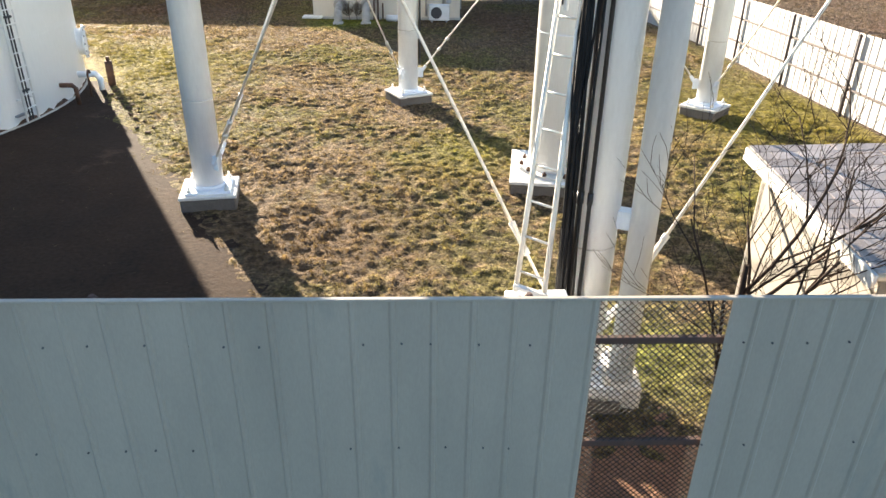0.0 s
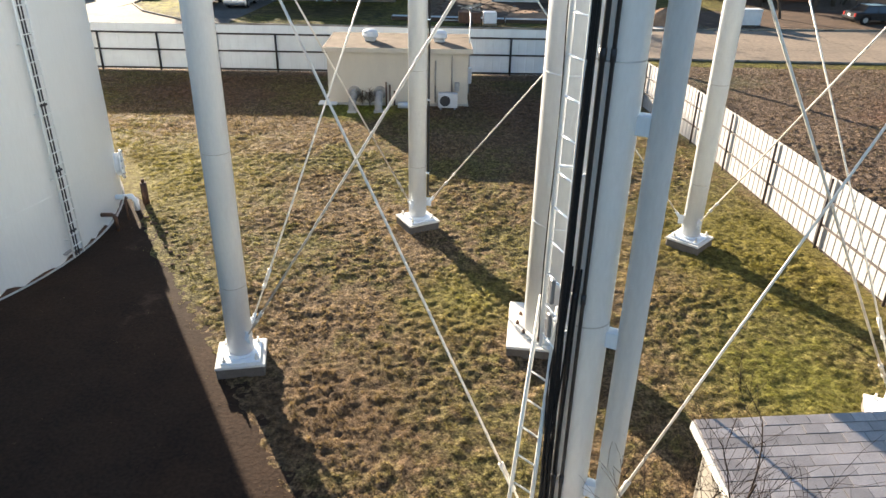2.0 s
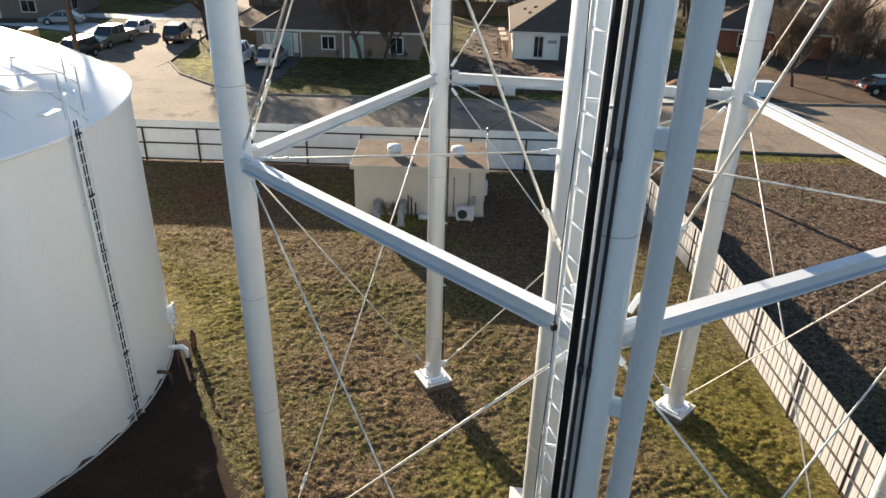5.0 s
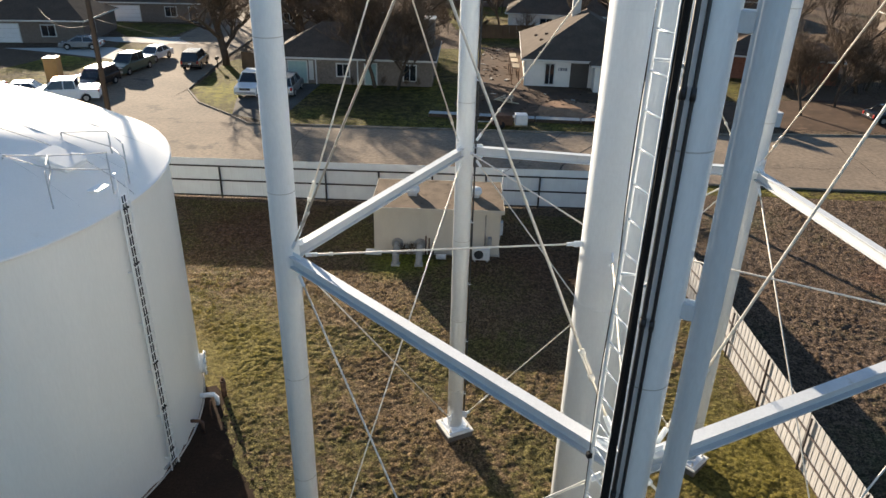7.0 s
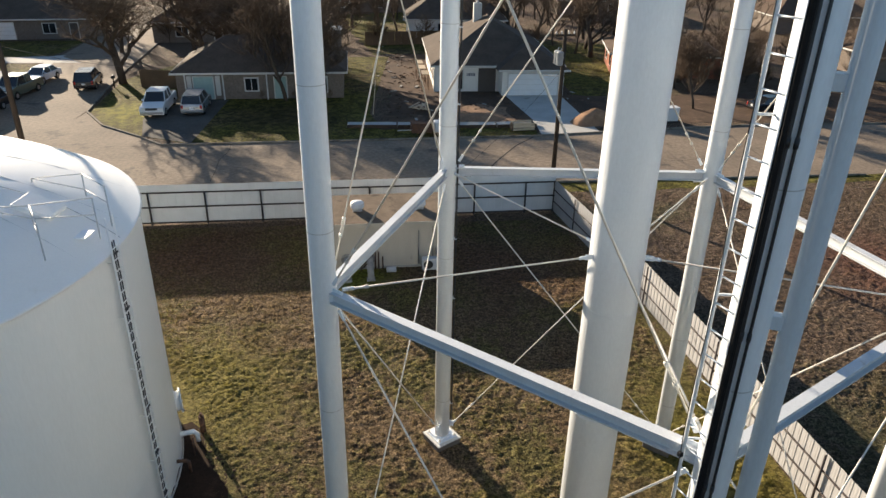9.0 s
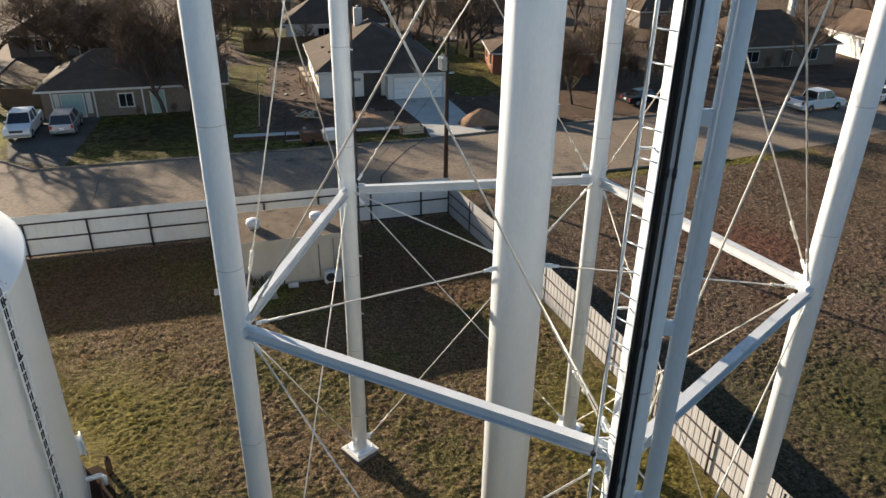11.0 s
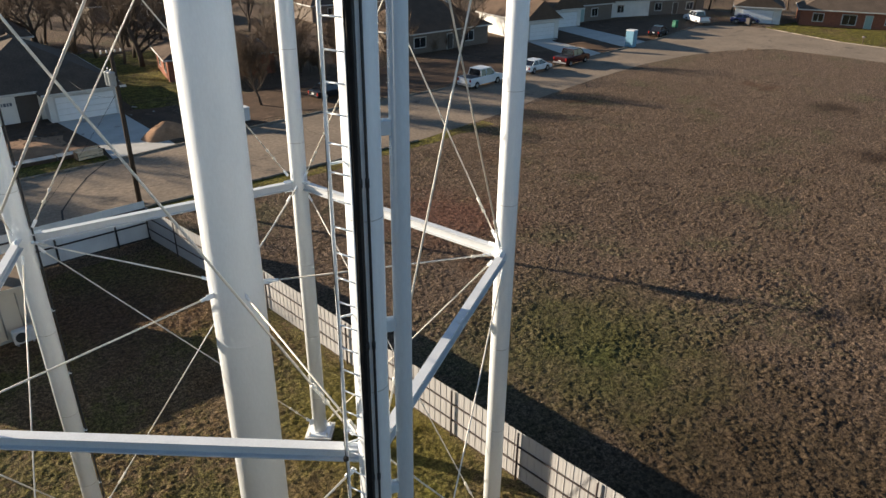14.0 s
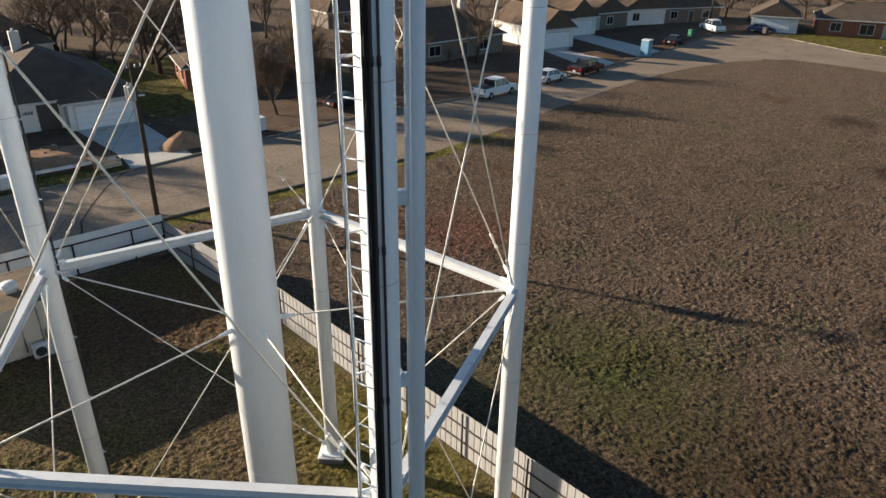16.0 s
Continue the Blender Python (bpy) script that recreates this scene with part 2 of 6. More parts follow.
ROOF_BROWN = material("brown shingle roof", (0.125, 0.088, 0.064), 0.95, second=(0.095, 0.067, 0.05), scale=0.8, grain=0.2, grain_scale=9, bump=0.1, bump_scale=12)
BRICK_TAN = material("tan brick wall", (0.20, 0.165, 0.14), 0.9, second=(0.15, 0.125, 0.105), scale=5, grain=0.2, grain_scale=9, bump=0.06)
BRICK_RED = material("red brick wall", (0.30, 0.12, 0.075), 0.9, second=(0.22, 0.09, 0.06), scale=5, grain=0.2, grain_scale=9, bump=0.06)
WRAP_WHITE = material("white house wrap", (0.72, 0.70, 0.66), 0.7, second=(0.62, 0.60, 0.56), scale=0.8, stain=(0.5, 0.47, 0.42), stain_scale=0.9, stain_at=0.64)
TRIM_WHITE = material("white trim paint", (0.56, 0.55, 0.52), 0.6, second=(0.49, 0.48, 0.455), scale=3)
GARAGE_WHITE = material("white garage door", (0.76, 0.77, 0.78), 0.5, second=(0.70, 0.71, 0.72), scale=2)
DOOR_DARK = material("dark door paint", (0.06, 0.05, 0.045), 0.6)
DOOR_TEAL = material("pale teal door", (0.30, 0.42, 0.40), 0.6)
GLASS_DARK = material("dark window glass", (0.02, 0.022, 0.026), 0.08, spec=0.8)
BARK = material("grey brown bark", (0.105, 0.08, 0.06), 0.95, second=(0.07, 0.052, 0.04), scale=3, bump=0.1, bump_scale=15)
TWIG = material("bare brown twigs", (0.15, 0.11, 0.08), 0.95, second=(0.10, 0.072, 0.052), scale=2)
TWIG_DARK = material("dark thin twigs", (0.04, 0.027, 0.02), 0.9)
BRUSH = material("dry brown brush", (0.16, 0.105, 0.065), 0.95, second=(0.10, 0.07, 0.045), scale=0.6)
POLE_WOOD = material("dark creosoted wood", (0.055, 0.04, 0.03), 0.9, second=(0.08, 0.06, 0.045), scale=3, bump=0.08, stretch=(1, 1, 0.1))
LUMBER = material("pale sawn lumber", (0.55, 0.46, 0.34), 0.85, second=(0.46, 0.37, 0.26), scale=4, island=0.12)
# brown soil, darkened so that its colour carries the tank's shadow
SOIL_SHADE = material("brown soil with tank shadow", (0.044, 0.026, 0.016), 0.98, second=(0.026, 0.016, 0.011), scale=0.9, amount=0.8, stain=(0.075, 0.044, 0.027), stain_scale=0.6, stain_at=0.6, grain=0.25, grain_scale=14, bump=0.3, bump_scale=9)
DIRT = material("bare brown soil", (0.125, 0.08, 0.053), 0.98, second=(0.075, 0.05, 0.035), scale=0.5, amount=0.6, stain=(0.17, 0.11, 0.073), stain_scale=0.7, stain_at=0.56, grain=0.25, grain_scale=14, bump=0.3, bump_scale=9)
RED_SOIL = material("bare reddish soil", (0.25, 0.145, 0.095), 0.98, second=(0.16, 0.092, 0.062), scale=2.5, amount=0.7, stain=(0.10, 0.06, 0.042), stain_scale=3, stain_at=0.58, grain=0.25, grain_scale=20, bump=0.3, bump_scale=12)
SAND = material("tan sandy fill", (0.34, 0.21, 0.13), 0.98, second=(0.22, 0.135, 0.085), scale=1.2, grain=0.15, grain_scale=10, bump=0.25, bump_scale=5)
TYRE = material("black tyre rubber", (0.02, 0.02, 0.02), 0.85)
RIM = material("silver wheel rim", (0.45, 0.45, 0.46), 0.35, metal=0.8)
LAMP_RED = material("red tail lamp lens", (0.35, 0.02, 0.015), 0.25)
LAMP_CLEAR = material("clear headlamp lens", (0.7, 0.7, 0.68), 0.15)
PLASTIC_BLUE = material("blue moulded plastic", (0.16, 0.33, 0.45), 0.5, second=(0.13, 0.28, 0.4), scale=3)
PLASTIC_TAN = material("orange tan plastic", (0.42, 0.24, 0.08), 0.55, second=(0.36, 0.2, 0.07), scale=3)
PLASTIC_WHITE = material("off white plastic", (0.66, 0.67, 0.68), 0.5, second=(0.58, 0.59, 0.6), scale=3)
CAN_GREY = material("weathered transformer paint", (0.40, 0.41, 0.41), 0.55, second=(0.33, 0.34, 0.34), scale=4, stain=(0.24, 0.22, 0.2), stain_scale=6, stain_at=0.62)
PLASTIC_GREEN = material("green bin plastic", (0.04, 0.20, 0.12), 0.5)
RUSTED = material("rusted dark iron", (0.07, 0.045, 0.035), 0.85, second=(0.13, 0.07, 0.045), scale=5)
LETTER = material("dark grey lettering", (0.12, 0.13, 0.16), 0.7)
CAR_PAINTS = {n: material(n + " car paint", c, 0.22, metal=mt, second=tuple(x * 0.92 for x in c), scale=1.5, spec=0.6) for n, c, mt in (("white", (0.78, 0.79, 0.8), 0.0), ("black", (0.015, 0.015, 0.018), 0.1), ("silver", (0.42, 0.43, 0.44), 0.5), ("red", (0.05, 0.008, 0.008), 0.2), ("blue", (0.03, 0.05, 0.16), 0.2), ("green", (0.12, 0.15, 0.12), 0.4), ("gold", (0.3, 0.26, 0.19), 0.5))}
YARD_SPOTS = ((2.5, 7.3, 1.1, (0.15, 0.165, 0.03)), (-10.5, 22.5, 4.6, (0.185, 0.152, 0.046)), (0.3, 14.6, 1.9, (0.15, 0.132, 0.032)), (-2.0, 10.6, 2.4, (0.115, 0.074, 0.042)), (8.5, 17.5, 4.5, (0.155, 0.13, 0.03)), (-4.2, 31.6, 2.0, (0.2, 0.2, 0.03)), (7.2, 11.5, 3.0, (0.14, 0.135, 0.028)), (3.6, 32.0, 5.2, (0.125, 0.075, 0.048)), (-12.5, 34.5, 4.5, (0.13, 0.075, 0.045)))
# lawn tints: sunlit patches and the brick house's shade put into the turf colour
LAWN_SUN_SHADE = ((-25.0, 64.5, 4.2, (0.235, 0.215, 0.035)), (-11.0, 63.0, 6.5, (0.06, 0.045, 0.018)), (-48.0, 77.0, 4.0, (0.2, 0.19, 0.035)))
FIELD_SPOTS = ((17.5, 6.0, 9.0, (0.066, 0.046, 0.026)), (19.5, 15.5, 6.5, (0.078, 0.078, 0.026)), (19.0, 14.6, 1.2, (0.076, 0.081, 0.028)), (24, 31, 5.0, (0.145, 0.07, 0.05)), (72.5, 27.5, 2.6, (0.045, 0.03, 0.02)), (59, 18.3, 2.2, (0.05, 0.032, 0.022)), (33.5, 8.5, 1.8, (0.055, 0.04, 0.027)))
YARD_TONES = ((0.168, 0.113, 0.066), (0.194, 0.136, 0.08), (0.15, 0.127, 0.05), 0.50)
FIELD_TONES = ((0.132, 0.092, 0.064), (0.154, 0.108, 0.076), (0.118, 0.098, 0.058), 0.60)
THATCH = [tuple(c * 0.82 for c in t) for t in YARD_TONES[:3]]
TURF_YARD = turf("yard turf", *THATCH, YARD_TONES[3], bump=0.5, fine=16.0, lump=6.0, spots=YARD_SPOTS)
YARD_BLADES = turf("yard grass blades", *YARD_TONES, fine=16.0, lump=6.0, spots=YARD_SPOTS, leaf=0.45)
TURF_FIELD = turf("field turf", *FIELD_TONES, bump=0.7, seed=31.0, fine=13.0, lump=5.0, dark=(0.11, 0.066, 0.042), spots=FIELD_SPOTS)
FIELD_BLADES = turf("field grass blades", *FIELD_TONES, seed=31.0, fine=13.0, lump=5.0, dark=(0.11, 0.066, 0.042), spots=FIELD_SPOTS, leaf=0.3)
TURF_LAWN = turf("front lawn turf", (0.10, 0.072, 0.034), (0.15, 0.112, 0.042), (0.115, 0.10, 0.022), 0.44, bump=0.6, seed=77.0, fine=5.0, lump=1.3, spots=LAWN_SUN_SHADE)


# ---- building helpers ----
class Geo:
    """A mesh in the making: points, faces and whether each face is smooth."""

    def __init__(self):
        self.v, self.f, self.s = [], [], []

    def add(self, verts, faces, smooth=False):
        n = len(self.v)
        self.v += [tuple(p) for p in verts]
        self.f += [tuple(i + n for i in q) for q in faces]
        self.s += [smooth] * len(faces)
        return self

    def box(self, centre, size, m=None, b=0.01):
        """A box with chamfered edges; m turns it about its centre."""
        h = [x / 2 for x in size]
        b = min(b, *(x * 0.45 for x in h))
        vs, ids = [], {}
        for sx in (-1, 1):
            for sy in (-1, 1):
                for sz in (-1, 1):
                    for ax in range(3):
                        p = [sx * (h[0] - b), sy * (h[1] - b), sz * (h[2] - b)]
                        p[ax] = (sx, sy, sz)[ax] * h[ax]
                        ids[sx, sy, sz, ax] = len(vs)
                        vs.append(p)
        fs = []

        def face(q, out):
            a, bb, c = (Vector(vs[i]) for i in q[:3])
            fs.append(tuple(q) if (bb - a).cross(c - bb).dot(Vector(out)) > 0 else tuple(reversed(q)))

        for ax in range(3):
            o = [i for i in range(3) if i != ax]
            for s in (-1, 1):
                q = []
                for a, c in ((-1, -1), (1, -1), (1, 1), (-1, 1)):
                    k = [0, 0, 0]
                    k[ax], k[o[0]], k[o[1]] = s, a, c
                    q.append(ids[k[0], k[1], k[2], ax])
                out = [0, 0, 0]
                out[ax] = s
                face(q, out)
            for s in (-1, 1):
                for u in (-1, 1):
                    ka, kb = [0, 0, 0], [0, 0, 0]
                    ka[ax], kb[ax] = -1, 1
                    ka[o[0]] = kb[o[0]] = s
                    ka[o[1]] = kb[o[1]] = u
                    out = [0, 0, 0]
                    out[o[0]], out[o[1]] = s, u
                    face([ids[(*ka, o[0])], ids[(*kb, o[0])], ids[(*kb, o[1])], ids[(*ka, o[1])]], out)
        for sx in (-1, 1):
            for sy in (-1, 1):
                for sz in (-1, 1):
                    face([ids[sx, sy, sz, a] for a in range(3)], (sx, sy, sz))
        c = Vector(centre)
        return self.add([(m @ Vector(p) if m else Vector(p)) + c for p in vs], fs)

    def tube(self, p0, p1, r0, r1=None, n=12, caps=True):
        r1 = r0 if r1 is None else r1
        p0, p1 = Vector(p0), Vector(p1)
        q = (p1 - p0).to_track_quat("Z", "Y")
        vs = []
        for p, r in ((p0, r0), (p1, r1)):
            vs += [p + q @ Vector((r * math.cos(2 * math.pi * i / n), r * math.sin(2 * math.pi * i / n), 0)) for i in range(n)]
        self.add(vs, [(i, (i + 1) % n, n + (i + 1) % n, n + i) for i in range(n)], True)
        if caps:
            k = len(self.v) - 2 * n
            self.f += [tuple(k + i for i in reversed(range(n))), tuple(k + n + i for i in range(n))]
            self.s += [False, False]
        return self

    def line(self, pts, r, n=6, r_end=None):
        """A tube along a line of points, with shared rings."""
        pts = [Vector(p) for p in pts]
        r_end = r if r_end is None else r_end
        k, vs = len(pts), []
        for j, p in enumerate(pts):
            d = pts[min(j + 1, k - 1)] - pts[max(j - 1, 0)]
            q = d.to_track_quat("Z", "Y")
            rr = r + (r_end - r) * j / max(1, k - 1)
            vs += [p + q @ Vector((rr * math.cos(2 * math.pi * i / n), rr * math.sin(2 * math.pi * i / n), 0)) for i in range(n)]
        fs = [(j * n + i, j * n + (i + 1) % n, (j + 1) * n + (i + 1) % n, (j + 1) * n + i) for j in range(k - 1) for i in range(n)]
        self.add(vs, fs, True)
        a = len(self.v) - k * n
        self.f += [tuple(a + i for i in reversed(range(n))), tuple(a + (k - 1) * n + i for i in range(n))]
        self.s += [False, False]
        return self

    def lathe(self, profile, centre=(0, 0, 0), n=48, smooth=True):
        """Turns (radius, height) pairs, listed from below upwards on the outside, about an upright axis."""
        c, k = Vector(centre), len(profile)
        vs = [c + Vector((r * math.cos(2 * math.pi * i / n), r * math.sin(2 * math.pi * i / n), z)) for r, z in profile for i in range(n)]
        return self.add(vs, [(j * n + i, j * n + (i + 1) % n, (j + 1) * n + (i + 1) % n, (j + 1) * n + i) for j in range(k - 1) for i in range(n)], smooth)

    def mesh(self, name, mat):
        me = bpy.data.meshes.new(name)
        me.from_pydata(self.v, [], self.f)
        me.polygons.foreach_set("use_smooth", self.s)
        me.materials.append(mat)
        me.update()
        return me


def part(name, geo, mat, parent=None, label=""):
    """One mesh object, in the world's metres, under a thing or a part."""
    me = geo if isinstance(geo, bpy.types.Mesh) else geo.mesh(name, mat)
    ob = new(name, me)
    if parent is not None:
        ob.parent = parent
        if parent.type == "EMPTY":
            ob.matrix_parent_inverse = parent.matrix_basis.inverted()
    return tagged(ob, label)


def thing(name, at, label, category, group="", kind=""):
    e = new(name)
    e.empty_display_size = 0.2
    e.matrix_basis = Matrix.Translation(at)
    return tagged(e, label, category, group, kind)


def solo(name, geo, mat, label, category, group="", kind=""):
    return tagged(part(name, geo, mat), label, category, group, kind)


def rot_z(deg):
    return Matrix.Rotation(radians(deg), 3, "Z")


# ---- ground and roads ----
def sheet(name, poly, z, mat, label, category, step=0.0, rough_z=0.0):
    """A flat sheet with the outline poly."""
    g = Geo().add([(x, y, z) for x, y in poly], [tuple(range(len(poly)))])
    return solo(name, g, mat, label, category, kind="structure")


def strip(name, left, right, z, mat, label, category):
    """A band between two lines of points, as flat quads."""
    g = Geo()
    n = len(left)
    g.add([(x, y, z) for x, y in left] + [(x, y, z) for x, y in right], [(i, i + 1, n + i + 1, n + i) for i in range(n - 1)])
    return solo(name, g, mat, label, category, kind="structure")


LUMP_GRIDS = [np.random.RandomState(90 + i).rand(256, 256) for i in range(3)]


def lump_noise(x, y, size, layer):
    """Smooth noise between 0 and 1 on a square lattice of the given size."""
    g = LUMP_GRIDS[layer]
    fx, fy = x / size, y / size
    ix, iy = np.floor(fx).astype(int), np.floor(fy).astype(int)
    tx, ty = fx - ix, fy - iy
    tx, ty = tx * tx * (3 - 2 * tx), ty * ty * (3 - 2 * ty)
    i0, i1, j0, j1 = ix % 256, (ix + 1) % 256, iy % 256, (iy + 1) % 256
    return (g[i0, j0] * (1 - tx) + g[i1, j0] * tx) * (1 - ty) + (g[i0, j1] * (1 - tx) + g[i1, j1] * tx) * ty


def tussocks(x, y, size, high):
    """Height of turf that has grown into low, uneven hummocks."""
    n = 0.55 * lump_noise(x + 0.3 * y, y - 0.3 * x, size, 0) + 0.45 * lump_noise(x - 0.5 * y, y + 0.5 * x, size * 0.47, 1)
    broad = lump_noise(x, y, size * 6.5, 2)
    return high * (0.35 + 0.9 * broad) * np.clip((n - 0.3) * 2.2, 0, 1)


def yard_height(x, y):
    right = np.where(y > 27.8, 9.6 + (7.95 - 9.6) * (y - 27.8) / 11.7, 11.4 + (9.6 - 11.4) * (y - 4.93) / 22.87)
    edge = np.minimum(np.minimum(right - 0.25 - x, y - 5.3), 37.9 - y)
    # keeps hummocks off the soil sheet that paints the tank's shadow
    soil = np.where(y < 21, 0.843 * x + 0.538 * y - 2.2, 1.0)
    tank_d = np.hypot(x + 18.2, y - 17.42) - 8.9
    return tussocks(x, y, 0.19, 0.055) * np.clip(np.minimum(np.minimum(edge, soil), tank_d) / 0.6, 0, 1)


def field_south(x):
    return 44.2 + np.clip((x - 33) * 0.17, 0, 7.6)


def field_height(x, y):
    left = np.maximum(12.2 - (y - 5) * 0.085, 8.9)
    edge = np.minimum(np.minimum(x - left, field_south(x) - 1.2 - y), 98 - x)
    return tussocks(x, y, 0.19, 0.06) * np.clip(edge / 0.8, 0, 1)


def turf_sheet(name, xs, ys, height, z, mat, label, category, inside=None):
    """A ground sheet on a grid of lines, raised by height(x, y)."""
    gx, gy = np.meshgrid(xs, ys, indexing="ij")
    if inside:
        gx = np.clip(gx, *inside(gy))
    co = np.stack([gx, gy, height(gx, gy) + z], -1).reshape(-1, 3)
    n, m = len(xs), len(ys)
    i, j = np.meshgrid(np.arange(n - 1), np.arange(m - 1), indexing="ij")
    q = (i * m + j).reshape(-1)
    quads = np.stack([q, q + m, q + m + 1, q + 1], 1)
    me = bpy.data.meshes.new(name)
    me.vertices.add(len(co))
    me.vertices.foreach_set("co", co.reshape(-1))
    me.loops.add(quads.size)
    me.loops.foreach_set("vertex_index", quads.reshape(-1))
    me.polygons.add(len(quads))
    me.polygons.foreach_set("loop_start", np.arange(len(quads)) * 4)
    me.polygons.foreach_set("loop_total", np.full(len(quads), 4))
    me.polygons.foreach_set("use_smooth", np.ones(len(quads), bool))
    me.materials.append(mat)
    me.update(calc_edges=True)
    return tagged(new(name, me), label, category, kind="structure")


turf_sheet("ground", np.concatenate([[-900, -300, -100, -40, 0], np.arange(8.5, 34, 0.064), np.arange(34, 62, 0.15), np.arange(62, 100, 0.4), [140, 300, 900]]), np.concatenate([[-900, -300, -100, -40, -12], np.arange(-3, 28, 0.064), np.arange(28, 52, 0.15), [60, 90, 160, 300, 900]]), field_height, 0.0, TURF_FIELD, "dry brown winter grass field reaching the horizon", "ground")
turf_sheet("lawn_yard", np.concatenate([np.arange(-40, -12, 0.5), np.arange(-12, 11.5, 0.052)]), np.concatenate([np.arange(3.2, 25, 0.052), np.arange(25, 38.2, 0.1)]), yard_height, 0.004, TURF_YARD, "patchy green and straw lawn inside the fenced yard", "lawn", lambda y: (-40, np.where(y > 27.8, 9.6 + (7.95 - 9.6) * (y - 27.8) / 11.7, 11.35 + (9.6 - 11.35) * (y - 4.95) / 22.85)))

# the main street, with its north and south edges, and the side streets
SOUTH = [(-67.93, 42.24), (-29.78, 43.63), (9.99, 44.58), (23.87, 44.78), (32.62, 44.92), (45.1, 46.9), (51.0, 48.5), (63.5, 50.9), (75.5, 52.5), (84.0, 52.4), (92.0, 51.3), (99.5, 47.5)]
NORTH = [(-67.59, 52.43), (-29.57, 54.11), (10, 55.38), (23.83, 57.22), (32.55, 58.05), (44.83, 57.87), (53.32, 57.85), (65.44, 58.58), (78.19, 60.34), (88.03, 61.6), (99.4, 63.84), (107.12, 65.74)]
strip("road_main", SOUTH, NORTH, 0.012, ROAD_MAT, "worn tan concrete residential street with tar cracks", "road")
strip("road_cross", [(99.5, 47.5), (101.2, 40.0), (101.8, 33.4), (104, -60)], [(116.88, 57.57), (113.15, 43.98), (113.5, 31.9), (121, -60)], 0.014, ROAD_MAT, "worn concrete cross street beyond the field", "road")
sheet("road_bulb", [(92.0, 51.3), (99.5, 47.5), (116.88, 57.57), (115.78, 63.05), (109.68, 66.07), (99.4, 63.84), (88.03, 61.6)], 0.016, ROAD_MAT, "wide concrete junction at the end of the street", "road")
strip("road_side", [(-29.57, 53.74), (-28.96, 64.41), (-30.46, 79), (-33.28, 128.47)], [(-41.68, 53.26), (-40.42, 64.13), (-40.45, 78.73), (-42.37, 128.18)], 0.016, ROAD_MAT, "concrete side street leading away between houses", "road")
sheet("road_corner", [(-30.06, 53.63), (-19.78, 54.18), (-22.19, 56.69), (-26.04, 60), (-28.77, 64.42)], 0.018, ROAD_MAT, "rounded concrete corner of the side street", "road")


def kerb_line(pts, label="pale concrete kerb along the street"):
    g = Geo()
    for (x0, y0), (x1, y1) in zip(pts, pts[1:]):
        d = Vector((x1 - x0, y1 - y0, 0))
        g.box(((x0 + x1) / 2, (y0 + y1) / 2, 0.06), (d.length, 0.18, 0.14), rot_z(math.degrees(math.atan2(d.y, d.x))), 0.03)
    return solo("kerb", g, KERB_MAT, label, "kerb", kind="structure")


kerb_line(SOUTH[:5])
kerb_line([(-19.78, 54.28)] + [(x, y + 0.05) for x, y in NORTH[2:]])
kerb_line([(-19.78, 54.28), (-22.19, 56.69), (-26.04, 60), (-28.77, 64.42), (-30.46, 79), (-33.28, 128.47)])
kerb_line([(116.88, 57.57), (113.15, 43.98), (113.5, 31.9), (121, -60)])


# ---- water tower ----
TC, R_BASE, R_RING, Z_PAD, Z_RING, Z_RING2, Z_TOP, PHI = Vector((2.236, 13.152, 0)), 6.624, 6.621, 0.28, 10.2, 22.0, 27.0, -96.28
LEG_R, RISER_R = 0.257, 0.619


def leg_at(k, z):
    r = R_BASE + (R_RING - R_BASE) * (z - Z_PAD) / (Z_RING - Z_PAD)
    a = radians(PHI + 72 * k)
    return Vector((TC.x + r * math.cos(a), TC.y + r * math.sin(a), z))


def footing(at, side, deg, z_top, label):
    f = thing("concrete_footing", (at.x, at.y, 0), label, "footing", "tower footings")
    part("block", Geo().box((at.x, at.y, z_top / 2 - 0.17), (side - 0.03, side - 0.03, z_top + 0.24), rot_z(deg), 0.03), DARK_CONCRETE, f, "bare grey concrete side")
    part("cap", Geo().box((at.x, at.y, z_top - 0.03), (side, side, 0.06), rot_z(deg), 0.025), CONCRETE_WHITE, f)
    return f


def rod(geo_parent, p0, p1, r=0.019, lug=True, buckle=0.1):
    """A bracing rod with a turnbuckle near its lower end and a clevis at each end."""
    d = (p1 - p0).normalized()
    ob = part("brace_rod", Geo().tube(p0, p1, r, n=8), ROD_STEEL, geo_parent)
    if buckle:
        a = p0 + d * (p1 - p0).length * buckle
        side = d.cross(Vector((0, 0, 1))).normalized() * 0.03
        g = Geo()
        for s in (-1, 1):
            g.tube(a + side * s - d * 0.17, a + side * s + d * 0.17, 0.012, n=6)
        for e in (-1, 1):
            g.tube(a + d * 0.17 * e - d * 0.04, a + d * 0.17 * e + d * 0.04, 0.04, n=8)
        part("turnbuckle", g, WEATHERED_STEEL, ob)
    if lug:
        for p, s in ((p0, 1), (p1, -1)):
            q = d.to_track_quat("X", "Z").to_matrix()
            part("clevis", Geo().box(p + d * 0.12 * s, (0.24, 0.04, 0.08), q, 0.01), WHITE_STEEL, ob)
    return ob


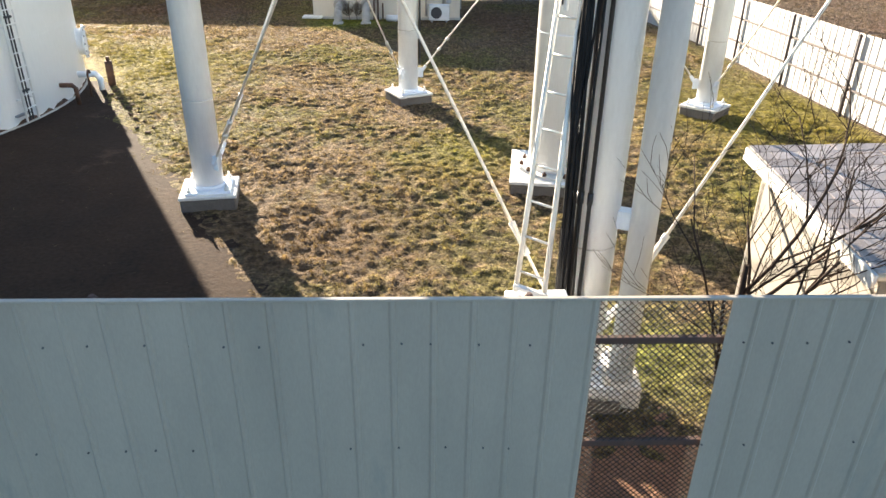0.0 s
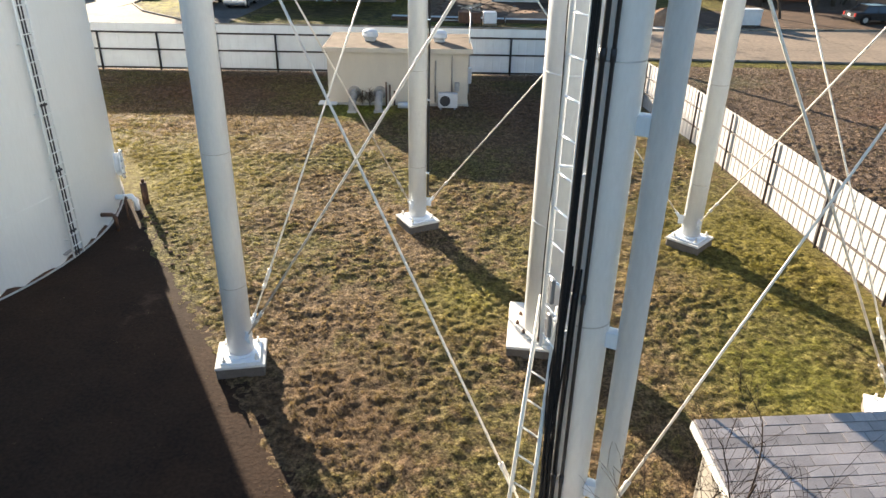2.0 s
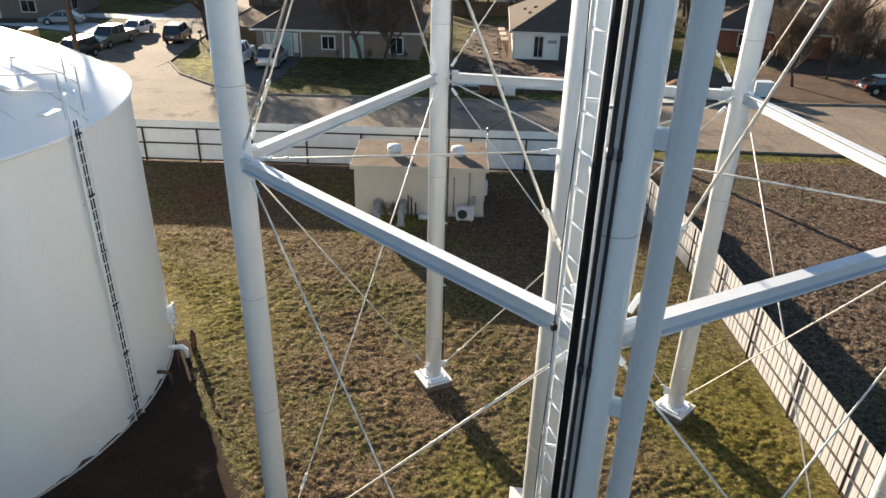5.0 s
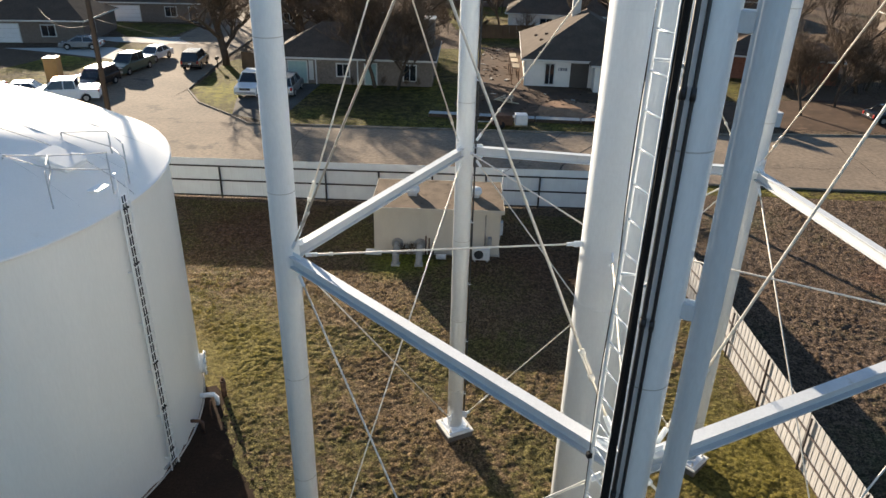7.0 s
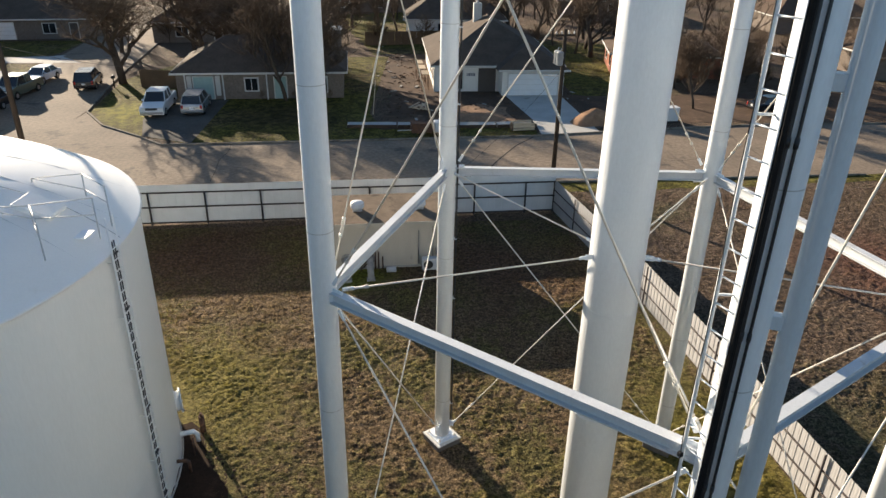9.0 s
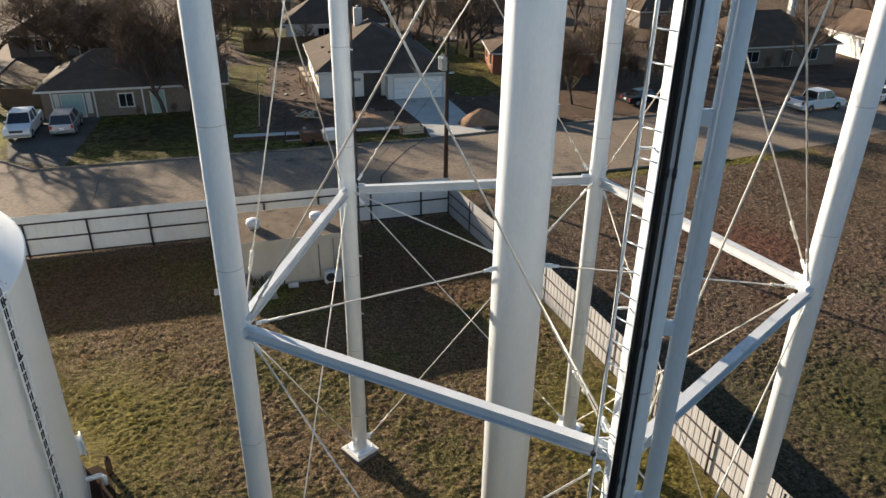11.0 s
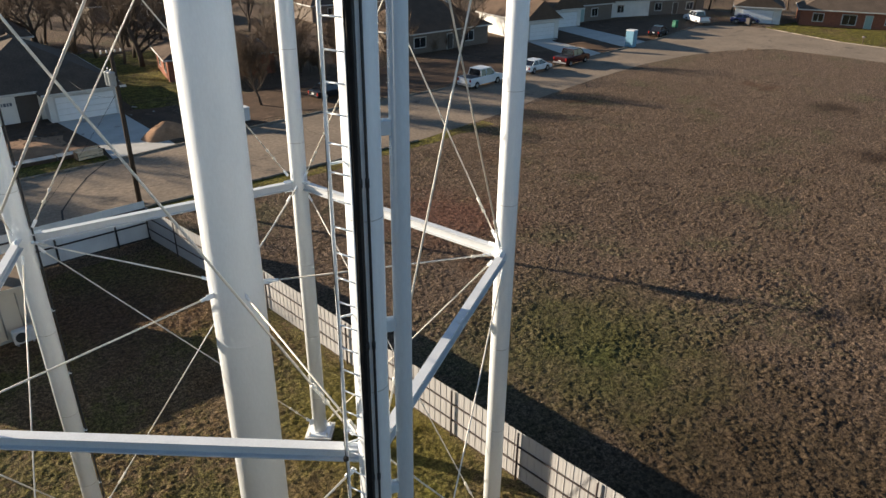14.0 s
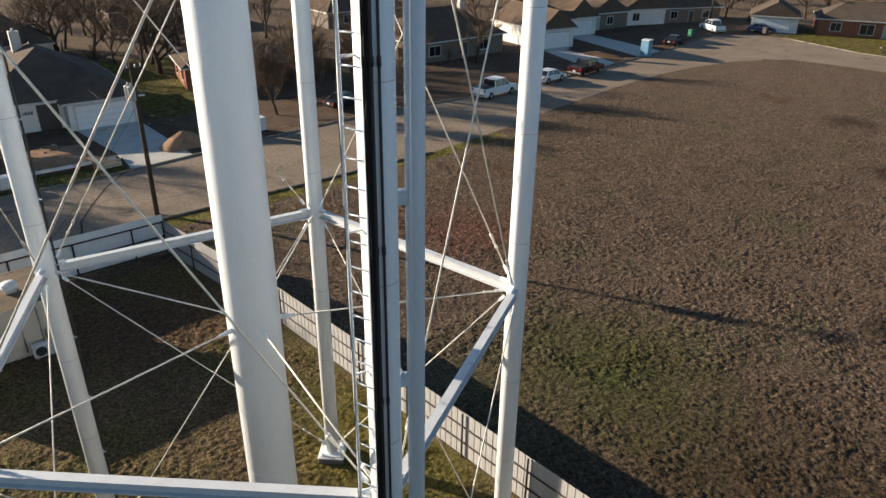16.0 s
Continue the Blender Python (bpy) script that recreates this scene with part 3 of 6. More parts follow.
tower = thing("water_tower", (TC.x, TC.y, 0), "white steel water tower legs braced round a thick riser pipe", "water tower")
for k in range(5):
    a, b = leg_at(k, Z_PAD), leg_at(k, Z_TOP)
    leg = part("leg", Geo().tube(a, b, LEG_R, n=40), WHITE_STEEL, tower)
    for z in (1.9, 4.6, 7.4, 11.6, 14.4, 17.2):
        part("weld_seam", Geo().tube(leg_at(k, z - 0.008), leg_at(k, z + 0.008), LEG_R + 0.003, n=40, caps=False), SEAM, leg)
    deg = PHI + 72 * k
    base = Geo().box((a.x, a.y, Z_PAD + 0.02), (0.78, 0.78, 0.04), rot_z(deg), 0.008)
    base.tube((a.x, a.y, Z_PAD + 0.03), (a.x, a.y, Z_PAD + 0.1), LEG_R + 0.03, n=32)
    part("base_plate", base, WHITE_STEEL, leg)
    out = Vector((math.cos(radians(deg)), math.sin(radians(deg)), 0))
    tan = Vector((-out.y, out.x, 0))
    for s in (-1, 1):
        for t in (-1, 1):
            p = a + out * 0.32 * s + tan * 0.32 * t
            part("anchor_bolt", Geo().tube((p.x, p.y, Z_PAD), (p.x, p.y, Z_PAD + 0.16), 0.022, n=6).tube((p.x, p.y, Z_PAD + 0.04), (p.x, p.y, Z_PAD + 0.09), 0.045, n=6), WEATHERED_STEEL, leg)
    footing(a, 0.98, deg, Z_PAD, "square white painted concrete footing under a tower leg")

for k in range(5):
    j = (k + 1) % 5
    a, b = leg_at(k, Z_RING), leg_at(j, Z_RING)
    d = (b - a).normalized()
    side = Vector((d.y, -d.x, 0))
    q = d.to_track_quat("X", "Z").to_matrix()
    a2, b2 = a + d * LEG_R * 0.9, b - d * LEG_R * 0.9
    mid, ln = (a2 + b2) / 2, (b2 - a2).length
    # a rolled steel beam: a web between two flanges
    fl, wb, hh = 0.095, 0.012, 0.125
    sec = [(-fl, -hh), (fl, -hh), (fl, -hh + 0.022), (wb, -hh + 0.022), (wb, hh - 0.022), (fl, hh - 0.022), (fl, hh), (-fl, hh), (-fl, hh - 0.03), (-wb, hh - 0.03), (-wb, -hh + 0.03), (-fl, -hh + 0.03)]
    g = Geo().add([p + q @ Vector((0, u, v)) for p in (a2, b2) for u, v in sec], [tuple(range(11, -1, -1)), tuple(range(12, 24))] + [(i, (i + 1) % 12, 12 + (i + 1) % 12, 12 + i) for i in range(12)])
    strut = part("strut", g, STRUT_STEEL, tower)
    for p, s in ((a, 1), (b, -1)):
        gp = Geo().box(p + d * s * 0.36, (0.3, 0.02, 0.4), q, 0.006)
        part("gusset_plate", gp, WHITE_STEEL, strut)
    # crossed rods below and above the ring
    e = 0.33
    for z0, z1, bk in ((0.8, Z_RING - 0.3, 0.085), (Z_RING + 0.32, Z_RING2 - 0.3, 0.07)):
        for m, n, off in ((k, j, 0.05), (j, k, -0.05)):
            lo, hi = leg_at(m, z0), leg_at(n, z1)
            dd = (Vector((hi.x, hi.y, 0)) - Vector((lo.x, lo.y, 0))).normalized()
            rod(tower, lo + dd * e + side * off, hi - dd * e + side * off, buckle=bk)
    for p, s in ((leg_at(k, 0.8), 1), (leg_at(j, 0.8), -1)):
        part("gusset_plate", Geo().box(p + d * s * 0.3, (0.2, 0.02, 0.26), q, 0.006), WHITE_STEEL, tower)

riser = part("riser_pipe", Geo().tube((TC.x, TC.y, Z_PAD), (TC.x, TC.y, Z_TOP), RISER_R, n=64), WHITE_STEEL, tower, "thick white central riser pipe")
for z in (2.9, 5.9, 8.9, 11.9, 14.9, 17.9):
    part("weld_seam", Geo().tube((TC.x, TC.y, z - 0.012), (TC.x, TC.y, z + 0.012), RISER_R + 0.004, n=64, caps=False), WHITE_STEEL, riser)
g = Geo().tube((TC.x, TC.y, Z_PAD), (TC.x, TC.y, Z_PAD + 0.05), RISER_R + 0.16, n=48)
part("base_flange", g, WEATHERED_STEEL, riser)
for i in range(12):
    x, y = TC.x + 0.75 * math.cos(i * math.pi / 6), TC.y + 0.75 * math.sin(i * math.pi / 6)
    part("anchor_bolt", Geo().tube((x, y, Z_PAD), (x, y, Z_PAD + 0.13), 0.02, n=6).tube((x, y, Z_PAD + 0.05), (x, y, Z_PAD + 0.1), 0.04, n=6), RUSTED, riser)
footing(TC, 1.9, -6, Z_PAD, "large square white concrete footing under the riser pipe")
for k in range(5):
    p = leg_at(k, Z_RING + 0.02)
    d = (TC + Vector((0, 0, p.z)) - p).normalized()
    q = d.to_track_quat("X", "Z").to_matrix()
    end = TC + Vector((0, 0, p.z)) - d * (RISER_R + 0.1)
    rod(tower, p + d * 0.36, end, 0.02, buckle=0.06)
    part("riser_lug", Geo().box(TC + Vector((0, 0, p.z)) - d * (RISER_R + 0.06), (0.26, 0.03, 0.13), q, 0.008), WHITE_STEEL, riser)

# ladder, cables and overflow pipe on the front leg
FL = 0
far_rail, near_rail = Vector((-0.465, 0.075, 0)), Vector((-0.35, -0.27, 0))


def front(z, off):
    return leg_at(FL, z) + off


ladder = part("ladder", Geo().box(front(4.2, far_rail), (0.012, 0.06, 0.1), None, 0.003), WHITE_STEEL, tower, "long white steel ladder up the front leg")
for off in (far_rail, near_rail):
    part("ladder_rail", Geo().tube(front(4.15, off), front(Z_TOP - 0.4, off), 0.03 if off is far_rail else 0.02, n=6), WHITE_STEEL, ladder)
z = 4.32
while z < Z_TOP - 1:
    part("rung", Geo().tube(front(z, far_rail), front(z, near_rail), 0.012, n=6), WHITE_STEEL, ladder)
    z += 0.385
for z in (4.5, 6.3, 8.6, 10.6, 12.9, 15.2, 17.5, 20.0, 22.5, 25.0):
    c = leg_at(FL, z)
    for off in (far_rail, near_rail):
        part("ladder_bracket", Geo().tube(c + off.normalized() * (LEG_R - 0.02), c + off, 0.018, n=6), WHITE_STEEL, ladder)
# a thin cable tied along the outer rail, with a black clamp at the ring
tie = far_rail + Vector((-0.035, -0.01, 0))
rail_cable = part("rail_cable", Geo().line([front(z0, tie + Vector((0.012 * math.sin(z0 * 2.1), 0.01 * math.sin(z0 * 1.3), 0))) for z0 in [4.2 + 0.5 * i for i in range(44)]], 0.007, 5), CABLE, ladder, "thin dark cable tied along the ladder rail")
part("cable_clamp", Geo().box(front(Z_RING + 0.12, tie), (0.07, 0.07, 0.09), rot_z(20), 0.012), CABLE, rail_cable)
for dz in (0.0, 0.42):
    part("ladder_hook", Geo().box(front(4.55 + dz, near_rail * 0.6 + far_rail * 0.4 + Vector((-0.03, 0, 0))), (0.05, 0.07, 0.3), rot_z(20), 0.012), GALV, ladder, "grey steel hook for the removable ladder section")
# the lower, removable length stands slanting from the box beside the leg
lower = part("lower_ladder", Geo().box((0.83, 5.86, 1.68), (0.36, 0.06, 0.05), rot_z(-35), 0.01), WEATHERED_STEEL, tower, "short slanting lower ladder section")
l0, l1 = Vector((0.70, 5.95, 1.62)), Vector((1.06, 7.0, 4.6))
r0, r1 = Vector((0.95, 5.78, 1.62)), Vector((1.22, 6.75, 4.6))
for a, b in ((l0, l1), (r0, r1)):
    part("ladder_rail", Geo().tube(a, b, 0.026, n=6), WEATHERED_STEEL, lower)
for i in range(9):
    t = (i + 0.6) / 9.2
    part("rung", Geo().tube(l0.lerp(l1, t), r0.lerp(r1, t), 0.012, n=6), WEATHERED_STEEL, lower)

rng = random.Random(4)
for i in range(7):
    # a flat bundle tied to the near ladder rail, looser towards the ground
    home = near_rail + Vector((0.006 + 0.008 * i, -0.012 - 0.006 * i - 0.022 * (i % 2), 0))
    pts, z = [], 0.4
    wob = rng.uniform(0, 6)
    while z < Z_TOP - 0.5:
        low = max(0.0, (6.0 - z) / 6.0)
        sway = Vector((math.sin(z * 0.9 + wob), math.sin(z * 0.7 + wob * 2), 0)) * (0.004 + 0.035 * low)
        pts.append(front(z, home + sway))
        z += 0.45
    part("cable", Geo().line(pts, 0.015 if i % 3 else 0.02, 6), CABLE, tower, "black cable strapped down the leg")
for ang, r in ((228, 0.028), (247, 0.02)):
    w = Vector((math.cos(radians(ang)), math.sin(radians(ang)), 0))
    off = w * (LEG_R + r + 0.015)
    c = part("conduit", Geo().tube(front(0.3, off), front(Z_TOP - 0.5, off), r, n=8), CONDUIT, tower)
    for z in (2.4, 4.9, 7.4, 9.9, 12.4, 14.9, 17.4, 19.9, 22.4):
        part("conduit_coupling", Geo().tube(front(z, off), front(z + 0.12, off), r + 0.008, n=10), CONDUIT, c)
# loose loops of cable low on the leg
for i in range(4):
    w = Vector((math.cos(radians(212 + 9 * i)), math.sin(radians(212 + 9 * i)), 0))
    pts = [leg_at(FL, 0.7 + 0.33 * s) + w * (LEG_R + 0.08 + 0.10 * math.sin(math.pi * s / 14) * (1 + 0.4 * math.sin(s * 0.8 + i))) for s in range(15)]
    part("cable", Geo().line(pts, 0.013, 6), CABLE, tower)

# a conduit with clips down the far leg
CL = 3
for i, (ang, r) in enumerate(((-12, 0.026), (2, 0.018))):
    w = Vector((math.cos(radians(ang)), math.sin(radians(ang)), 0)) * (LEG_R + r + 0.03)
    c = part("conduit", Geo().tube(leg_at(CL, 1.0 + 0.4 * i) + w, leg_at(CL, Z_TOP - 0.5) + w, r, n=8), CONDUIT, tower, "dark conduit clipped down the far leg")
    for j in range(9):
        part("clip", Geo().box(leg_at(CL, 1.7 + 2.1 * j) + w * 0.95, (0.09, 0.07, 0.035), rot_z(ang), 0.008), WHITE_STEEL, c)
pipe_off = Vector((0.457, -0.205, 0))
# pipe and clamps wear the shaded tint as paint
overflow = part("overflow_pipe", Geo().tube(front(0.35, pipe_off), front(Z_TOP, pipe_off), 0.136, n=32), PIPE_SHADE, tower, "white overflow pipe clamped beside the front leg, shade tinted blue grey")
for z in (2.2, 4.4, 6.8, 9.4, 12.6, 15.6, 18.6, 21.6):
    c = leg_at(FL, z)
    g = Geo().box(c + pipe_off * 0.55, (0.22, 0.14, 0.2), rot_z(-24), 0.01)
    part("pipe_clamp", g, PIPE_SHADE, overflow)
part("pipe_foot", Geo().box(front(0.18, pipe_off), (0.44, 0.44, 0.3), rot_z(-6), 0.03), CONCRETE_WHITE, overflow)

box = thing("utility_box", (0.92, 5.77, 0), "white steel utility box beside the front leg", "utility box")
part("body", Geo().box((0.92, 5.77, 0.76), (0.56, 0.46, 1.52), rot_z(4), 0.02), WHITE_STEEL, box)
part("lid", Geo().box((0.92, 5.77, 1.57), (0.61, 0.52, 0.07), rot_z(4), 0.02), WHITE_STEEL, box)
part("door", Geo().box((0.93, 5.525, 0.8), (0.48, 0.025, 1.2), rot_z(4), 0.008), WHITE_STEEL, box)
part("hinge", Geo().tube((0.7, 5.5, 1.1), (0.7, 5.5, 1.25), 0.015, n=6), GALV, box)


# ---- ground storage tank ----
TK, TK_R, TK_H = Vector((-18.2, 17.42, 0)), 8.25, 9.1
tank = thing("storage_tank", TK, "large round white steel water storage tank with a domed roof", "storage tank")
wall = part("shell", Geo().lathe([(TK_R - 0.02, 0.02), (TK_R, 0.05), (TK_R, TK_H)], TK, 128), TANK_STEEL, tank)
prof = [(TK_R + 0.02, TK_H - 0.07), (TK_R + 0.11, TK_H - 0.06), (TK_R + 0.115, TK_H - 0.01), (TK_R + 0.06, TK_H + 0.012)]
for i in range(1, 25):
    s = i / 24
    prof.append((TK_R * (1 - s) + 0.01, TK_H + 0.02 + 2.5 * (1 - (1 - s) ** 2.1)))
roof = part("roof", Geo().lathe(prof, TK, 128), TANK_ROOF, tank)
part("rim_joint", Geo().lathe([(TK_R + 0.005, TK_H - 0.085), (TK_R + 0.022, TK_H - 0.08), (TK_R + 0.022, TK_H - 0.06), (TK_R + 0.005, TK_H - 0.058)], TK, 128), DARK_CONCRETE, tank, "dark sealant joint under the roof rim")
for z in (1.85, 3.7, 5.5, 7.3):
    part("weld_seam", Geo().lathe([(TK_R, z - 0.01), (TK_R + 0.004, z), (TK_R, z + 0.01)], TK, 96), TANK_STEEL, wall)


def on_roof(r, deg, up=0.0):
    s = 1 - r / TK_R
    return TK + Vector((r * math.cos(radians(deg)), r * math.sin(radians(deg)), TK_H + 0.02 + 2.5 * (1 - (1 - s) ** 2.1) + up))


for i in range(20):
    deg = i * 18 + 4
    part("roof_seam", Geo().line([on_roof(TK_R * (1 - t / 8 * 0.95), deg, 0.002) for t in range(9)], 0.012, 4), SEAM, roof)
part("roof_hatch", Geo().box(on_roof(6.5, -5, 0.05), (1.0, 0.9, 0.16), rot_z(-5) @ Matrix.Rotation(0.35, 3, "Y"), 0.05), TANK_STEEL, roof, "square white roof hatch")
part("roof_vent", Geo().lathe([(0.4, -0.1), (0.4, 0.5), (0.7, 0.52), (0.66, 0.7), (0.1, 0.9), (0.01, 0.9)], on_roof(0.3, 0), 24), TANK_STEEL, roof)
LAD = -7.6
lad = part("tank_ladder", Geo().box(TK + Vector((TK_R * 0.99 + 0.02, -1.2, 0.25)), (0.1, 0.5, 0.05), rot_z(LAD), 0.01), GALV, tank, "narrow steel ladder up the tank wall")


def at_wall(r, deg, z):
    return TK + Vector((r * math.cos(radians(deg)), r * math.sin(radians(deg)), z))


for dd in (-1.35, 1.35):
    part("ladder_rail", Geo().tube(at_wall(TK_R + 0.17, LAD + dd, 0.1), at_wall(TK_R + 0.17, LAD + dd, TK_H + 1.0), 0.026, n=8), TANK_STEEL, lad, "white ladder side rail")
for dd in (-0.34, 0.34):
    c = at_wall(TK_R + 0.14, LAD + dd, 4.75)
    part("safety_rail", Geo().box(c, (0.03, 0.034, 9.3), rot_z(LAD), 0.006), CONDUIT, lad, "dark upright bar between the ladder rails")
for i in range(29):
    z = 0.4 + i * 0.315
    part("rung", Geo().tube(at_wall(TK_R + 0.18, LAD - 1.35, z), at_wall(TK_R + 0.18, LAD + 1.35, z), 0.017, n=6), TANK_STEEL, lad)
for i in range(6):
    z = 0.6 + i * 1.65
    for dd in (-1.35, 1.35):
        part("standoff", Geo().tube(at_wall(TK_R - 0.05, LAD + dd, z), at_wall(TK_R + 0.17, LAD + dd, z), 0.02, n=6), TANK_STEEL, lad)
    c = at_wall(TK_R + 0.16, LAD, z + 0.2)
    part("rail_clamp", Geo().box(c, (0.05, 0.22, 0.05), rot_z(LAD), 0.008), CONDUIT, lad)
# guard rails on the roof round the ladder head
rail_set = part("roof_railing", Geo().box(on_roof(7.6, LAD, 0.03), (0.5, 0.5, 0.03), rot_z(LAD), 0.005), WHITE_STEEL, tank, "white pipe guard rail on the tank roof")
posts = [(5.9, 6.4), (7.1, 8.2), (7.95, 0.0), (7.95, -5.8), (6.7, -10.7), (5.8, -15.3), (7.6, -18.4)]
for r, deg in posts:
    top = on_roof(r, deg)
    part("post", Geo().tube(top, (top.x, top.y, TK_H + 1.38), 0.02, n=8), DULL_WHITE, rail_set)
for i, j in ((0, 1), (1, 2), (3, 4), (4, 5), (4, 6)):
    (ra, da), (rb, db) = posts[i], posts[j]
    pa, pb = on_roof(ra, da), on_roof(rb, db)
    for up in (1.36, 0.9):
        part("rail", Geo().tube((pa.x, pa.y, max(TK_H + up, pa.z + 0.1)), (pb.x, pb.y, max(TK_H + up, pb.z + 0.1)), 0.016, n=6), DULL_WHITE, rail_set)
part("roof_cable", Geo().line([on_roof(TK_R * (1 - t / 10 * 0.8), LAD + 5 + 2 * math.sin(t * 0.7), 0.03) for t in range(11)], 0.009, 5), GALV, tank)
# manway and pipework low on the wall
man = part("manway", Geo().tube(at_wall(TK_R - 0.1, 21, 1.15), at_wall(TK_R + 0.16, 21, 1.15), 0.36, n=28).tube(at_wall(TK_R + 0.16, 21, 1.15), at_wall(TK_R + 0.2, 21, 1.15), 0.45, n=28), TANK_STEEL, tank, "round bolted manway on the tank wall")
for i in range(12):
    c, w = at_wall(TK_R + 0.17, 21, 1.15), Vector((-math.sin(radians(21)), math.cos(radians(21)), 0))
    p = c + w * 0.41 * math.cos(i * math.pi / 6) + Vector((0, 0, 0.41 * math.sin(i * math.pi / 6)))
    o = Vector((math.cos(radians(21)), math.sin(radians(21)), 0))
    part("bolt", Geo().tube(p, p + o * 0.07, 0.025, n=6), GALV, man)
part("drain_pipe", Geo().line([at_wall(TK_R - 0.1, 4, 0.5), at_wall(TK_R + 0.3, 4, 0.5), at_wall(TK_R + 0.38, 4, 0.42), at_wall(TK_R + 0.38, 4, 0.0)], 0.06, 10), RUSTED, tank)
part("sample_pipe", Geo().line([at_wall(TK_R + 0.45, 9, 0.0), at_wall(TK_R + 0.45, 9, 0.6), at_wall(TK_R + 0.45, 9.6, 0.7), at_wall(TK_R + 0.45, 10.6, 0.6)], 0.03, 8), RUSTED, tank)
part("inlet_pipe", Geo().line([at_wall(TK_R - 0.1, 14, 0.45), at_wall(TK_R + 0.45, 14, 0.45), at_wall(TK_R + 0.55, 14, 0.3), at_wall(TK_R + 0.55, 14, -0.1)], 0.085, 14), TANK_STEEL, tank)
part("valve", Geo().tube(at_wall(TK_R + 0.75, 17, 0), at_wall(TK_R + 0.75, 17, 0.7), 0.1, n=14).tube(at_wall(TK_R + 0.75, 17, 0.7), at_wall(TK_R + 0.75, 17, 0.82), 0.05, n=10), RUSTED, tank, "rusted iron valve by the tank base")
g = Geo().lathe([(TK_R + 0.06, -0.05), (TK_R + 0.06, 0.03), (TK_R - 0.1, 0.04)], TK, 96)
solo("tank_foundation", g, CONCRETE, "low grey concrete ring under the tank", "foundation")
# rust and dirt creeping up the foot of the wall
rr = random.Random(14)
n = 240
vs = [at_wall(TK_R + 0.004, 360 * i / n, 0.0) for i in range(n)] + [at_wall(TK_R + 0.004, 360 * i / n, max(0.02, 0.07 + 0.06 * math.sin(i * 0.9) * math.sin(i * 0.37) + rr.uniform(-0.04, 0.07))) for i in range(n)]
part("rust_band", Geo().add(vs, [(i, (i + 1) % n, n + (i + 1) % n, n + i) for i in range(n)]), RUSTED, tank, "ragged dark rust at the tank foot")


# ---- fences ----
def rib_sheet(width, height, ribs, depth=0.03, flip=1, minor=0.2):
    """A ribbed metal sheet in x and z, ribs standing out to -y when flip is 1."""
    xs = [0.0]
    pitch = width / ribs
    prof = []
    for i in range(ribs):
        x = i * pitch
        prof += [(x, 0), (x + pitch * 0.36, 0), (x + pitch * 0.42, minor), (x + pitch * 0.58, minor), (x + pitch * 0.64, 0), (x + pitch * 0.80, 0), (x + pitch * 0.86, 1), (x + pitch * 0.94, 1)]
    prof.append((width, 0))
    g = Geo()
    t = 0.004
    n = len(prof)
    vs = [(x, -flip * d * depth, zz) for zz in (0, height) for x, d in prof] + [(x, -flip * d * depth + t, zz) for zz in (0, height) for x, d in prof]
    fs = [(i, i + 1, n + i + 1, n + i) for i in range(n - 1)] + [(2 * n + i + 1, 2 * n + i, 3 * n + i, 3 * n + i + 1) for i in range(n - 1)]
    fs += [(n + i, n + i + 1, 3 * n + i + 1, 3 * n + i) for i in range(n - 1)]
    g.add(vs, fs)
    return g


def fence(name, p0, p1, height, mat, frame_mat, rails, label, inward, post_gap=3.2, skip=None, flip=1, ribs=3, panel=0.92, cap=None, minor=0.2, depth=0.03, bar=0.06, post_r=0.038, post_h=None):
    """Ribbed sheets on one side of posts and rails, from p0 to p1; inward: the side (+1 left of the way, -1 right) on which the frame stands."""
    p0, p1 = Vector((*p0, 0)), Vector((*p1, 0))
    d = p1 - p0
    ln, deg = d.length, math.degrees(math.atan2(d.y, d.x))
    u = d.normalized()
    w = Vector((-u.y, u.x, 0)) * inward
    f = thing(name, p0, label, "fence")
    n = int(round(ln / panel))
    pw = ln / n
    me = rib_sheet(pw + 0.012, height - 0.05, ribs, depth, flip, minor).mesh("fence_panel", mat)
    rr = random.Random(int(ln * 10))
    for i in range(n):
        x = i * pw
        if skip and skip[0] < x + pw / 2 < skip[1]:
            continue
        ob = part("panel", me, mat, f)
        at = p0 + u * x
        ob.matrix_basis = pose(at.x, at.y, 0.05 + rr.uniform(-0.008, 0.008), 0, 0, deg)
    k = int(ln / post_gap)
    post_h = post_h or height
    for i in range(k + 1):
        at = p0 + u * min(ln - 0.05, i * post_gap + 0.1) + w * 0.09
        part("post", Geo().tube(at - Vector((0, 0, 0.2)), at + Vector((0, 0, post_h - 0.04)), post_r, n=10).tube(at + Vector((0, 0, post_h - 0.04)), at + Vector((0, 0, post_h)), post_r * 1.2, 0.02, n=10), frame_mat, f)
    for zr in rails:
        c = p0 + u * (ln / 2) + w * 0.045
        part("rail", Geo().box((c.x, c.y, zr), (ln, 0.05, bar), rot_z(deg), 0.006), frame_mat, f)
    if cap:
        c = p0 + u * (ln / 2)
        part("cap_strip", Geo().box((c.x, c.y, height + 0.005), (ln, 0.045, 0.024), rot_z(deg), 0.008), cap, f)
    return f, p0, u, w, deg


